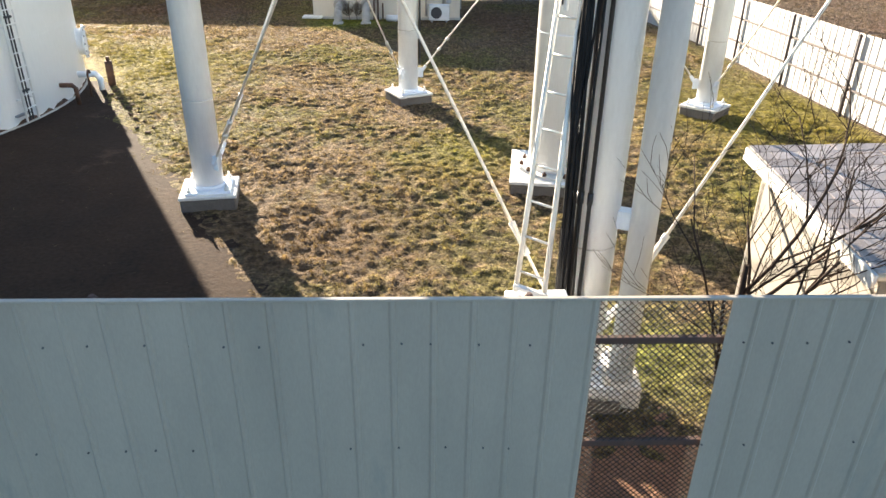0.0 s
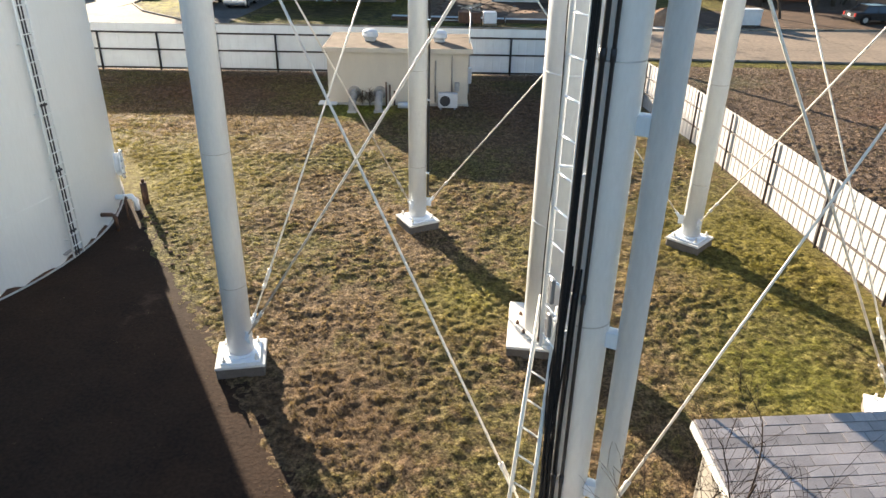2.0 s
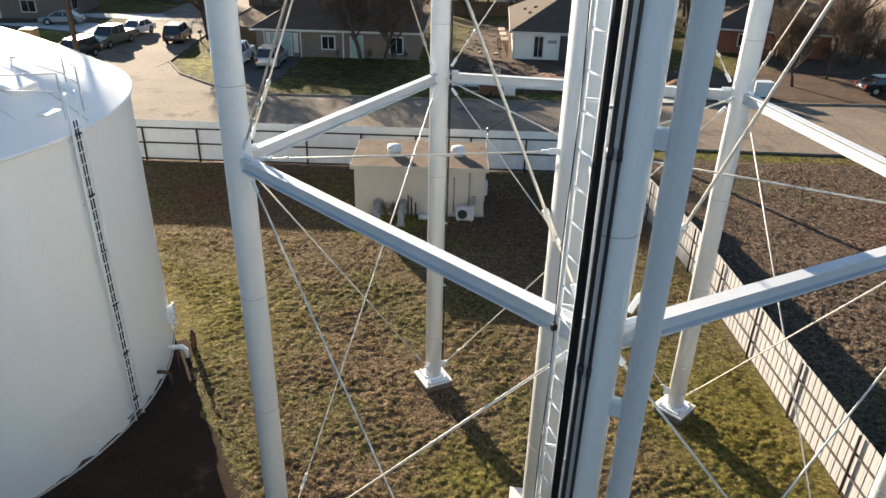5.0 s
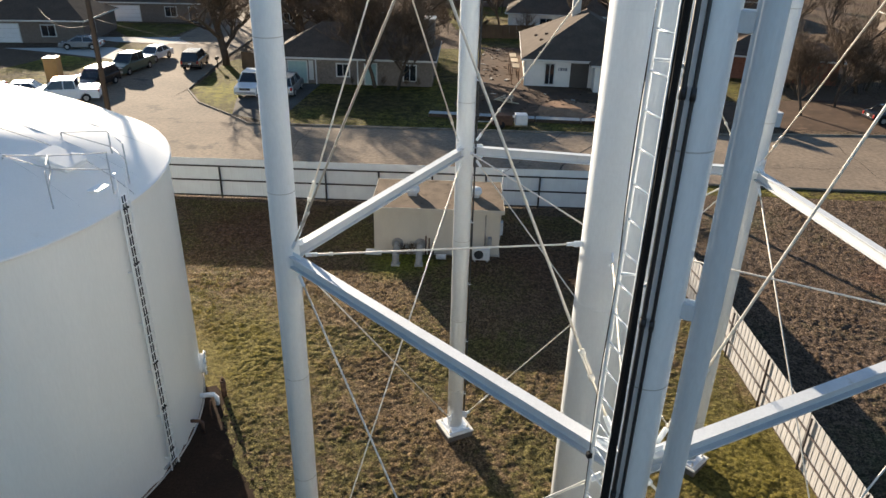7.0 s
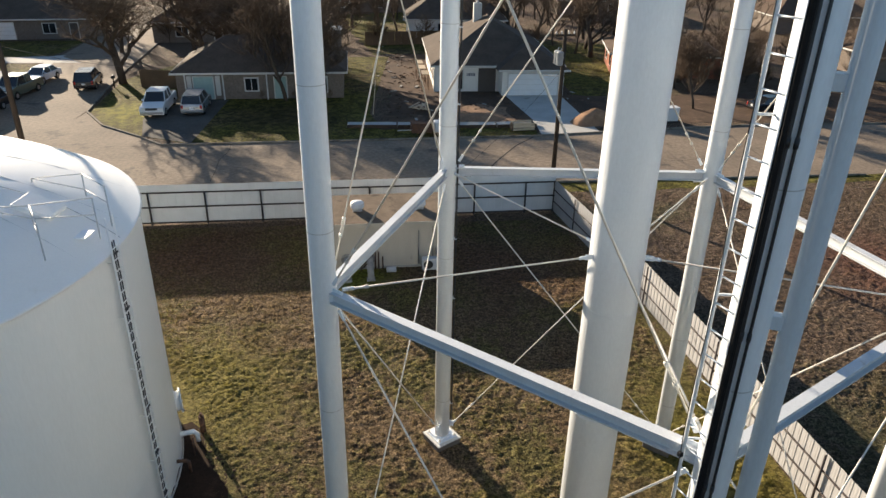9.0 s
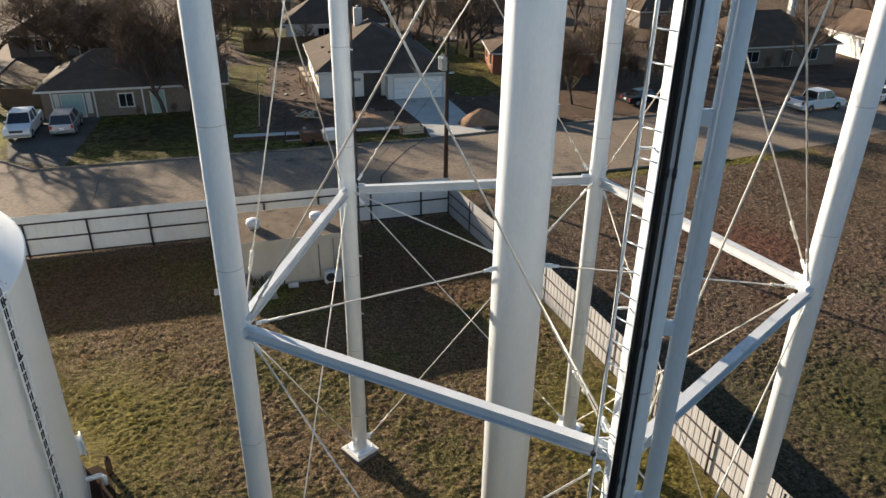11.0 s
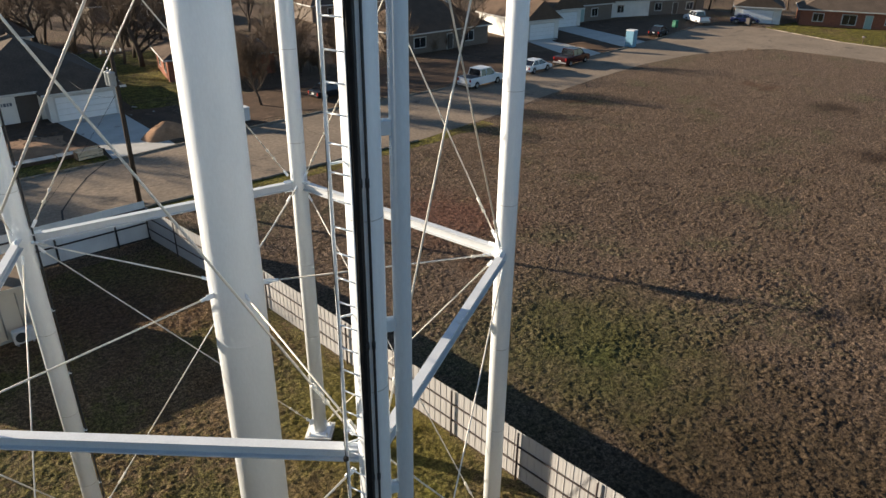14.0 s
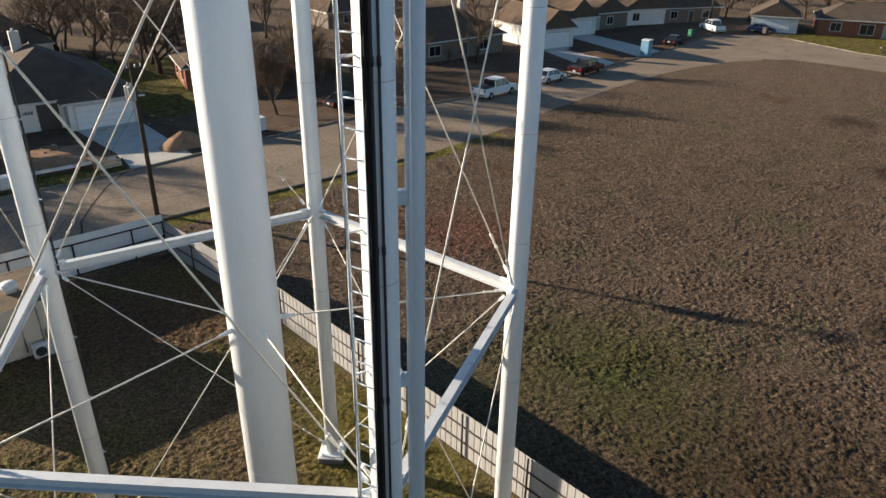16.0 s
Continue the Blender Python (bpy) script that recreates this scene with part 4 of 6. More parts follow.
fence("yard_fence", (-42, 38.1), (7.95, 39.5), 2.47, FENCE_SHADED, FENCE_FRAME, (0.12, 1.1, 2.0), "white ribbed metal fence on dark posts behind the yard", -1, flip=-1, depth=0.008, minor=0.0, bar=0.09, post_r=0.055, ribs=2, post_h=2.05)
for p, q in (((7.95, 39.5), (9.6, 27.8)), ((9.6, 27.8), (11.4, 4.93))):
    fence("yard_fence", p, q, 2.1, FENCE_SUNLIT, RAIL_BROWN, (0.72, 1.46), "white ribbed metal fence with two dark rails beside the field", -1, flip=1, depth=0.015, bar=0.05)
near, n0, nu, nw, ndeg = fence("yard_fence", (-9.05, 4.016), (11.35, 4.93), 2.43, FENCE_GREY, RUST_FRAME, (0.1, 1.02, 2.04), "grey ribbed metal fence with a gap showing chain link", 1, skip=(10.05, 11.12), flip=1, cap=FENCE_GREY, panel=0.5965, ribs=2, minor=0.0, depth=0.018)
filler = part("panel", rib_sheet(0.23, 2.38, 1, 0.018, 1, 0.0).mesh("fence_panel", FENCE_GREY), FENCE_GREY, near)
edge = n0 + nu * 11.21 - nw * 0.006
filler.matrix_basis = pose(edge.x, edge.y, 0.05, 0, 0, ndeg)
# screws in rows along the rails
screw = Geo().tube((0, -0.01, 0), (0, 0.002, 0), 0.0085, n=8).mesh("screw", SCREW_STEEL)
for zr in (1.02, 2.04):
    for i in range(46):
        x = 5.2 + i * 0.32 + 0.07 * math.sin(i * 7.7 + zr * 3)
        if (i * 5 + int(zr * 9)) % 7 == 0 or 9.95 < x < 11.2 or x > 14.5:
            continue
        ob = part("screw", screw, SCREW_STEEL, near)
        at = n0 + nu * (x + 0.02 * math.sin(i * 3.1)) - nw * 0.004
        ob.matrix_basis = pose(at.x, at.y, zr + 0.012 * math.sin(i * 5.3), 0, 0, ndeg)
# chain link in the gap
g = Geo()
cell, gx0, gx1, gz1 = 0.055, 9.95, 11.25, 2.36
k0 = int((gx1 - gx0 + gz1) / cell)
for i in range(k0 + 1):
    c = i * cell
    for s in (1, -1):
        x_a, z_a = gx0 + max(0.0, c - gz1), min(gz1, c)
        x_b, z_b = gx0 + min(gx1 - gx0, c), max(0.0, c - (gx1 - gx0))
        if s < 0:
            x_a, x_b = gx0 + gx1 - x_a, gx0 + gx1 - x_b
        pa, pb = n0 + nu * x_a + nw * (0.03 + 0.004 * s), n0 + nu * x_b + nw * (0.03 + 0.004 * s)
        g.tube((pa.x, pa.y, z_a + 0.03), (pb.x, pb.y, z_b + 0.03), 0.0046, n=4, caps=False)
part("chain_link", g, WIRE_DARK, near, "dark diamond chain link mesh")


# ---- pump house at the back of the yard ----
pump = thing("pump_house", (-2.72, 34.2, 0), "beige painted block pump house with a flat brown roof", "building")
PU = rot_z(2.3)


def pump_at(x, y, z):
    return Vector((-2.72, 32.42, 0)) + PU @ Vector((x, y, 0)) + Vector((0, 0, z))


PW, PD, PH = 6.45, 3.75, 2.46
for (x, y), size in (((0, 0.1), (PW, 0.2, PH)), ((0, PD - 0.1), (PW, 0.2, PH)), ((-PW / 2 + 0.1, PD / 2), (0.2, PD - 0.4, PH)), ((PW / 2 - 0.1, PD / 2), (0.2, PD - 0.4, PH))):
    part("wall", Geo().box(pump_at(x, y, size[2] / 2), size, PU, 0.01), BEIGE_BLOCK, pump)
part("roof", Geo().box(pump_at(0, PD / 2, 2.56), (PW + 0.3, PD + 0.3, 0.2), PU, 0.03), ROOF_FELT, pump, "flat brown gravel roof with a pale edge")
for y in (-0.16, PD + 0.16):
    part("fascia", Geo().box(pump_at(0, y, 2.55), (PW + 0.36, 0.03, 0.22), PU, 0.006), BEIGE_BLOCK, pump)
for x in (-PW / 2 - 0.16, PW / 2 + 0.16):
    part("fascia", Geo().box(pump_at(x, PD / 2, 2.55), (0.03, PD + 0.28, 0.22), PU, 0.006), BEIGE_BLOCK, pump)
part("slab", Geo().box(pump_at(0, PD / 2, 0.05), (PW + 0.1, PD + 0.1, 0.14), PU, 0.02), CONCRETE, pump)
for x in (-1.36, 1.9):
    v = part("roof_vent", Geo().box(pump_at(x, 1.65, 2.75), (0.5, 0.5, 0.18), PU, 0.04), DULL_WHITE, pump, "white rounded roof vent")
    part("vent_cap", Geo().lathe([(0.2, -0.1), (0.33, -0.08), (0.37, 0.0), (0.37, 0.08), (0.33, 0.1), (0.36, 0.14), (0.33, 0.22), (0.18, 0.28), (0.01, 0.29)], pump_at(x, 1.65, 2.9), 24), PLASTIC_WHITE, v)
for x, z0, z1 in ((1.72, 0.2, 2.03), (2.48, 0.6, 2.27)):
    part("wall_pipe", Geo().line([pump_at(x, -0.05, z0), pump_at(x, -0.05, z1), pump_at(x, 0.04, z1 + 0.06)], 0.032, 8), STAINED_PIPE, pump)
for x, h in ((-0.55, 1.12), (-0.38, 1.0), (-0.17, 0.72)):
    part("wall_pipe", Geo().line([pump_at(x, -0.1, 0.0), pump_at(x, -0.1, h)], 0.035, 8), RUSTED, pump)
for x in (-2.02, -0.84):
    ob = part("duct_elbow", Geo().line([pump_at(x, 0.05, 0.62), pump_at(x, -0.55, 0.62), pump_at(x, -0.95, 0.55), pump_at(x, -1.2, 0.35), pump_at(x, -1.3, 0.0)], 0.17, 16), STAINED_PIPE, pump, "stained pale pipe elbow")
    part("flange", Geo().tube(pump_at(x, -0.02, 0.62), pump_at(x, -0.1, 0.62), 0.3, n=20), STAINED_PIPE, ob)
    part("foot_block", Geo().box(pump_at(x, -1.3, 0.06), (0.42, 0.36, 0.12), PU, 0.02), CONCRETE, ob)
part("step_slab", Geo().box(pump_at(-3.25, -0.1, 0.12), (0.85, 0.6, 0.08), PU, 0.02), CONCRETE_WHITE, pump)
mast = part("service_mast", Geo().line([pump_at(PW / 2 + 0.1, 1.4, 0.3), pump_at(PW / 2 + 0.1, 1.4, 4.1)], 0.03, 8), GALV, pump, "thin steel service mast at the wall")
part("weather_head", Geo().line([pump_at(PW / 2 + 0.1, 1.4, 4.08), pump_at(PW / 2 + 0.08, 1.3, 4.24), pump_at(PW / 2 + 0.04, 1.12, 4.2)], 0.06, 8), GALV, mast)
part("meter_box", Geo().box(pump_at(2.72, -0.1, 0.95), (0.22, 0.18, 0.4), PU, 0.02), GALV, pump)
part("side_box", Geo().box(pump_at(PW / 2 + 0.1, 0.9, 1.25), (0.2, 0.4, 0.7), PU, 0.02), DULL_WHITE, pump)
ac = thing("air_conditioner", pump_at(2.3, -0.55, 0), "white outdoor air conditioner unit beside the pump house", "air conditioner")
part("casing", Geo().box(pump_at(2.3, -0.5, 0.42), (0.88, 0.34, 0.66), PU, 0.03), DULL_WHITE, ac)
part("fan_grille", Geo().tube(pump_at(2.17, -0.66, 0.42), pump_at(2.17, -0.695, 0.42), 0.24, n=28), CONDUIT, ac, "round dark fan grille")
for dx in (-0.32, 0.32):
    part("foot", Geo().box(pump_at(2.3 + dx, -0.5, 0.06), (0.08, 0.42, 0.06), PU, 0.01), GALV, ac)
crate = thing("white_pipe_fitting", pump_at(0.25, -0.5, 0), "short white pipe stub lying by the pump house", "pipe fitting")
part("body", Geo().tube(pump_at(0.0, -0.5, 0.15), pump_at(0.5, -0.5, 0.15), 0.14, n=14), DULL_WHITE, crate)


# ---- shingled shed by the near fence ----
SU, SV = Vector((0.994, 0.11, 0)), Vector((0.11, -0.994, 0))
S0 = Vector((3.17, 7.12, 0))
SL, SD, SZ0, SZ1 = 4.8, 2.25, 2.74, 2.44
SQ = Matrix((SU, -SV, Vector((0, 0, 1)))).transposed()


def shed_at(a, b, z):
    return S0 + SU * a + SV * b + Vector((0, 0, z))


shed = thing("garden_shed", shed_at(2.4, 0.9, 0), "cream sided storage shed with a grey shingle roof", "shed")
for a, b, size in ((SL / 2, 0.18, (SL - 0.3, 0.1, 2.5)), (SL / 2, SD - 0.18, (SL - 0.3, 0.1, 2.34)), (0.2, SD / 2, (0.1, SD - 0.3, 2.42)), (SL - 0.2, SD / 2, (0.1, SD - 0.3, 2.42))):
    part("wall", Geo().box(shed_at(a, b, size[2] / 2), size, SQ, 0.01), SHED_SIDING, shed)
slope = math.atan2(SZ0 - SZ1, SD)
tilt = SQ @ Matrix.Rotation(slope, 3, "X")
part("roof_deck", Geo().box(shed_at(SL / 2, SD / 2, (SZ0 + SZ1) / 2 - 0.03), (SL, SD / math.cos(slope), 0.05), tilt, 0.006), LUMBER, shed)
for a in (-0.015, SL + 0.015):
    part("barge_board", Geo().box(shed_at(a, SD / 2, (SZ0 + SZ1) / 2 - 0.06), (0.03, SD / math.cos(slope), 0.14), tilt, 0.006), TRIM_WHITE, shed)
SHINGLE_W = SL / 16
whole = Geo().box((0, 0, 0), (SHINGLE_W - 0.006, 0.148, 0.02), None, 0.003).mesh("shingle", SHINGLE_GREY)
half = Geo().box((0, 0, 0), (SHINGLE_W / 2 - 0.006, 0.148, 0.02), None, 0.003).mesh("shingle", SHINGLE_GREY)
rr = random.Random(9)
rows_n = 14
for r in range(rows_n):
    b = SD * (r + 0.5) / rows_n
    cells = [((i + 0.5) * SHINGLE_W, whole) for i in range(16)]
    if r % 2:
        cells = [(SHINGLE_W / 4, half)] + [((i + 1) * SHINGLE_W, whole) for i in range(15)] + [(SL - SHINGLE_W / 4, half)]
    for a, me in cells:
        ob = part("shingle", me, SHINGLE_GREY, shed)
        c = shed_at(a, b, SZ0 + (SZ1 - SZ0) * b / SD + 0.012 + rr.uniform(0, 0.005))
        ob.matrix_basis = Matrix.Translation(c) @ (tilt @ Matrix.Rotation(0.012, 3, "X") @ Matrix.Rotation(rr.uniform(-0.008, 0.008), 3, "Z")).to_4x4()


# ---- yards, drives and soil across the street ----
def patch(name, poly, z, mat, label, category, wob=0.25, seed=1):
    """A sheet whose outline wanders a little."""
    rr = random.Random(seed)
    pts = []
    for (x0, y0), (x1, y1) in zip(poly, poly[1:] + poly[:1]):
        n = max(1, int(math.hypot(x1 - x0, y1 - y0) / 1.2)) if wob else 1
        for i in range(n):
            t = i / n
            w = wob if i else 0
            pts.append((x0 + (x1 - x0) * t + rr.uniform(-w, w), y0 + (y1 - y0) * t + rr.uniform(-w, w)))
    return sheet(name, pts, z, mat, label, category)


patch("lawn_front", [(-28.57, 64.61), (-25.94, 60.19), (-22.09, 56.88), (-18.29, 54.86), (-2, 55.29), (-3.49, 63.33), (-1.03, 90.22), (-25.01, 88.04), (-29.54, 77.21)], 0.006, TURF_LAWN, "green front lawn round the brick house", "lawn", 0, 2)
patch("soil_building_lot", [(-2.6, 55.65), (18.42, 57.18), (19.9, 65.7), (17, 91.99), (0.15, 92.27), (-2.21, 78.72), (-1.41, 67.31)], 0.01, DIRT, "bare brown soil of the building lot", "soil", 0.5, 3)
patch("lawn_side", [(17.14, 69.8), (25.77, 67.45), (29.71, 99.1), (16.45, 103.7)], 0.013, TURF_LAWN, "green side lawn behind the new house", "lawn", 0.4, 4)
patch("lawn_back", [(-3, 90.89), (15.97, 94.87), (13.78, 133.19), (-9.61, 127.74)], 0.013, TURF_LAWN, "rough green back lawns between houses", "lawn", 0.5, 5)
patch("soil_verge", [(19.9, 58.33), (32.54, 59.42), (44.83, 59.13), (63.54, 59.95), (61.35, 69.12), (44.81, 71.2), (29.65, 69.25), (19.9, 65.7)], 0.01, DIRT, "bare shaded soil and leaf litter under trees", "soil", 0.4, 6)
patch("drive_new_house", [(10.89, 55.57), (16.15, 56.25), (15.86, 69.76), (10.18, 69.81), (11.19, 59.97)], 0.022, DRIVE_MAT, "clean pale concrete drive of the new house", "drive", 0)
patch("sand_fill", [(3.58, 59.21), (9.8, 59.89), (9.59, 64.94), (6.97, 66.32), (4.37, 63.76)], 0.03, SAND, "spread tan sandy fill in the front yard", "soil", 0.5, 8)
patch("drive_brick_house", [(-21.9, 56.79), (-17.61, 54.68), (-17.04, 68.67), (-23.46, 68.58), (-23.19, 61.73)], 0.02, ASPHALT, "dark worn drive with parked cars before the brick house", "drive", 0)
patch("drive_far_left", [(-57.23, 80.38), (-45.3, 83.06), (-40.6, 79.99), (-41.66, 76.35), (-49.86, 78.78)], 0.02, DRIVE_MAT, "pale concrete drive off the side street", "drive", 0)
patch("drive_far_back", [(-53.17, 88.96), (-40.99, 90.9), (-36.99, 86.69), (-41.13, 86.75), (-46.76, 86.56)], 0.02, DRIVE_MAT, "pale concrete drive of a house down the side street", "drive", 0)
strip("pavement_left", [(-41.66, 64.1), (-39.8, 75.14), (-39.77, 82.34), (-40.42, 91.18)], [(-42.71, 64.07), (-40.94, 75.11), (-40.9, 82.31), (-41.55, 91.14)], 0.024, DRIVE_MAT, "narrow pale concrete pavement beside the side street", "pavement")
patch("lawn_left_near", [(-48.97, 77.56), (-42.04, 76.25), (-42.8, 64.07), (-52.28, 63.76)], 0.008, TURF_LAWN, "patchy green lawn by the side street", "lawn", 0.2, 9)
patch("lawn_left_mid", [(-46.03, 86.23), (-41.53, 86.03), (-41.31, 81.4), (-45.39, 82.97)], 0.008, TURF_LAWN, "small green lawn between two drives", "lawn", 0, 10)
patch("lawn_left_far", [(-47, 90.08), (-56.31, 100.99), (-41.56, 101.56), (-41.74, 91.14)], 0.008, TURF_LAWN, "green lawn before a house down the side street", "lawn", 0, 11)
patch("soil_left", [(-43.11, 53.41), (-42.04, 64.09), (-57.9, 63.56), (-58.29, 52.76)], 0.01, DIRT, "bare soil lot at the street corner", "soil", 0.4, 12)
patch("drive_right_a", [(70.93, 59.41), (76.84, 60.2), (80.72, 73.26), (75.49, 73.13)], 0.022, DRIVE_MAT, "pale concrete drive of a newer house", "drive", 0)
patch("drive_right_b", [(83.22, 61.15), (89.77, 62.44), (92.9, 78.81), (87.93, 79.42)], 0.022, DRIVE_MAT, "pale concrete drive beside dark soil", "drive", 0)
patch("soil_right", [(63.53, 60.14), (70.91, 60.06), (74.53, 72.26), (74.42, 84.92), (59.37, 84.41)], 0.012, DIRT, "dark bare soil between new drives", "soil", 0.4, 13)
patch("soil_right_mid", [(77.28, 60.56), (82.93, 61.44), (87.33, 77.11), (81.07, 77.42)], 0.012, DIRT, "dark bare soil between new drives", "soil", 0.4, 14)
patch("soil_right_far", [(90.12, 62.79), (104.5, 66.32), (108.98, 79.54), (93.35, 80.4)], 0.012, DIRT, "dark bare soil before far houses", "soil", 0.4, 15)
patch("lawn_far_right", [(117.68, 58.43), (114, 43.95), (114.44, 28.15), (153.95, 22.62), (152.77, 57.56)], 0.012, TURF_LAWN, "green front lawns across the cross street", "lawn", 0, 16)
# soil sheet cut along the tank's shadow edge, with the shade in its colour
patch("soil_by_tank", [(-12, 19.9), (-10.1, 20.6), (-8.35, 17.75), (-6.95, 15.65), (-5.55, 13.65), (-3.7, 10.7), (-1.8, 7.7), (-0.35, 5.35), (-24, 5.0), (-22, 12)], 0.008, SOIL_SHADE, "brown soil round the tank foot, darkened along its shadow", "soil", 0.5, 17)


patch("soil_by_fence", [(0.2, 4.9), (3.6, 5.0), (3.3, 6.0), (2.2, 6.4), (0.9, 6.2)], 0.009, RED_SOIL, "bare reddish soil behind the near fence", "soil", 0.15, 18)
patch("lawn_verge", [(8, 42.69), (23.88, 43.11), (41.31, 44.49), (41.27, 46.03), (23.87, 44.68), (8.1, 44.39)], 0.009, TURF_LAWN, "green grass strip between field and kerb", "lawn", 0.25, 23)


def crack(pts, w=0.07):
    g = Geo()
    for (x0, y0), (x1, y1) in zip(pts, pts[1:]):
        d = Vector((x1 - x0, y1 - y0, 0)).normalized()
        s = Vector((-d.y, d.x, 0)) * w / 2
        a, b = Vector((x0, y0, 0.022)), Vector((x1, y1, 0.022))
        g.add([a - s, b - s, b + s, a + s], [(0, 1, 2, 3)])
    return solo("tar_crack", g, CRACK, "dark tarred crack across the street", "crack", "tar cracks", "structure")


rr = random.Random(21)
crack([(4.4, 44.59), (5, 47.28), (6.4, 49.98), (8.2, 52.99), (10.1, 55.28)], 0.12)
for x, w in ((-14.5, 0.03), (27, 0.03), (49, 0.04), (71, 0.03)):
    y0, y1 = 44.5 + max(0, x - 30) * 0.11, 55 + max(0, x - 10) * 0.085
    crack([(x + rr.uniform(-0.25, 0.25), y0 + (y1 - y0) * i / 7) for i in range(8)], w)
crack([(9.0 + i * 1.6, 48.0 + rr.uniform(-0.3, 0.3) + 0.12 * i) for i in range(12)], 0.03)


# ---- houses ----
def house(at, deg, w, d, eave, ridge, hip, wall_mat, roof_mat, openings, label, along="x", over=0.45, trim=TRIM_WHITE, chimney=None, bump=None):
    """A one-storey house: at is its front left corner; openings are (side, from, to, low, high, kind)."""
    root = thing("house", (*at, 0), label, "house")
    m = Matrix.Translation((*at, 0)) @ Matrix.Rotation(radians(deg), 4, "Z")
    q = m.to_3x3()

    def at_(x, y, z):
        return m @ Vector((x, y, z))

    t = 0.18
    walls = {}
    for side, c, size in (("f", (w / 2, t / 2), (w, t)), ("b", (w / 2, d - t / 2), (w, t)), ("l", (t / 2, d / 2), (t, d - 2 * t)), ("r", (w - t / 2, d / 2), (t, d - 2 * t))):
        walls[side] = part("wall", Geo().box(at_(*c, eave / 2), (*size, eave), q, 0.012), wall_mat, root)
    e = over
    x0, x1, y0, y1 = -e, w + e, -e, d + e
    if along == "x":
        i = min(hip, (x1 - x0) / 2 - 0.3)
        r0, r1 = (x0 + i, (y0 + y1) / 2), (x1 - i, (y0 + y1) / 2)
        faces = [(0, 1, 5, 4), (1, 2, 5), (2, 3, 4, 5), (3, 0, 4)]
    else:
        i = min(hip, (y1 - y0) / 2 - 0.3)
        r0, r1 = ((x0 + x1) / 2, y0 + i), ((x0 + x1) / 2, y1 - i)
        faces = [(0, 1, 4), (1, 2, 5, 4), (2, 3, 5), (3, 0, 4, 5)]
    top = [(x0, y0, eave), (x1, y0, eave), (x1, y1, eave), (x0, y1, eave), (*r0, ridge), (*r1, ridge)]
    low = [(x, y, z - 0.14) for x, y, z in top]
    g = Geo()
    n = 6
    g.add([at_(*p) for p in top + low], [f for f in faces] + [tuple(n + k for k in reversed(f)) for f in faces] + [(n + k, n + (k + 1) % 4, (k + 1) % 4, k) for k in range(4)])
    roof = part("roof", g, roof_mat, root)
    if hip < 0.6:
        for (gx, gy) in ((r0, None), (r1, None)):
            g = Geo()
            if along == "x":
                xs = 0.09 if gx == r0 else w - 0.09
                tri = [(xs - 0.08, 0.1, eave - 0.05), (xs - 0.08, d - 0.1, eave - 0.05), (xs - 0.08, d / 2, ridge - 0.3)]
                tri += [(x + 0.16, y, z) for x, y, z in tri]
            else:
                ys = 0.09 if gx == r0 else d - 0.09
                tri = [(0.1, ys - 0.08, eave - 0.05), (w - 0.1, ys - 0.08, eave - 0.05), (w / 2, ys - 0.08, ridge - 0.3)]
                tri += [(x, y + 0.16, z) for x, y, z in tri]
            g.add([at_(*p) for p in tri], [(0, 1, 2), (5, 4, 3), (0, 3, 4, 1), (1, 4, 5, 2), (2, 5, 3, 0)])
            part("gable", g, wall_mat, root)
    for (xa, ya), (xb, yb) in (((x0, y0), (x1, y0)), ((x1, y0), (x1, y1)), ((x0, y1), (x1, y1)), ((x0, y0), (x0, y1))):
        c = at_((xa + xb) / 2, (ya + yb) / 2, eave - 0.07)
        part("fascia", Geo().box(c, (abs(xb - xa) + 0.04 if xa != xb else 0.04, abs(yb - ya) + 0.04 if ya != yb else 0.04, 0.19), q, 0.01), trim, roof)
    # ridge cap
    part("ridge_cap", Geo().tube(at_(*r0, ridge + 0.01), at_(*r1, ridge + 0.01), 0.07, n=6), roof_mat, roof)
    if chimney:
        cx, cy, ch = chimney
        cob = part("chimney", Geo().box(at_(cx, cy, ch / 2), (0.9, 0.7, ch), q, 0.02), trim, roof)
        part("flue", Geo().tube(at_(cx, cy, ch), at_(cx, cy, ch + 0.25), 0.14, n=10), GALV, cob)
    for side, a, b, z0, z1, kind in openings:
        mid, wd, ht, zc = (a + b) / 2, b - a, z1 - z0, (z0 + z1) / 2

        def on(s, out):
            if side == "f":
                return at_(s, -out, zc)
            if side == "l":
                return at_(-out, s, zc)
            return at_(w + out, s, zc)

        flat = side == "f"

        def sz(length, thick, high):
            return (length, thick, high) if flat else (thick, length, high)

        ob_name = {"w": "window", "d": "door", "g": "garage_door", "t": "door", "o": "porch_recess"}[kind]
        fr = part(ob_name, Geo().box(on(mid, 0.02), sz(wd + 0.2, 0.06, ht + 0.18), q, 0.01), trim if kind != "o" else DOOR_DARK, walls[side])
        if kind == "w":
            half = wd / 2
            for s in (-1, 1):
                part("pane", Geo().box(on(mid + s * half / 2, 0.052), sz(half - 0.06, 0.02, ht - 0.06), q, 0.004), GLASS_DARK, fr)
        elif kind == "g":
            for k in range(4):
                g = Geo()
                c = on(mid, 0.055)
                c.z = z0 + ht * (k + 0.5) / 4
                part("door_panel", g.box(c, sz(wd, 0.05, ht / 4 - 0.03), q, 0.012), GARAGE_WHITE, fr)
        elif kind in "dt":
            leaf = part("leaf", Geo().box(on(mid, 0.055), sz(wd, 0.05, ht), q, 0.01), DOOR_DARK if kind == "d" else DOOR_TEAL, fr)
            hp = on(mid + wd * 0.38, 0.1)
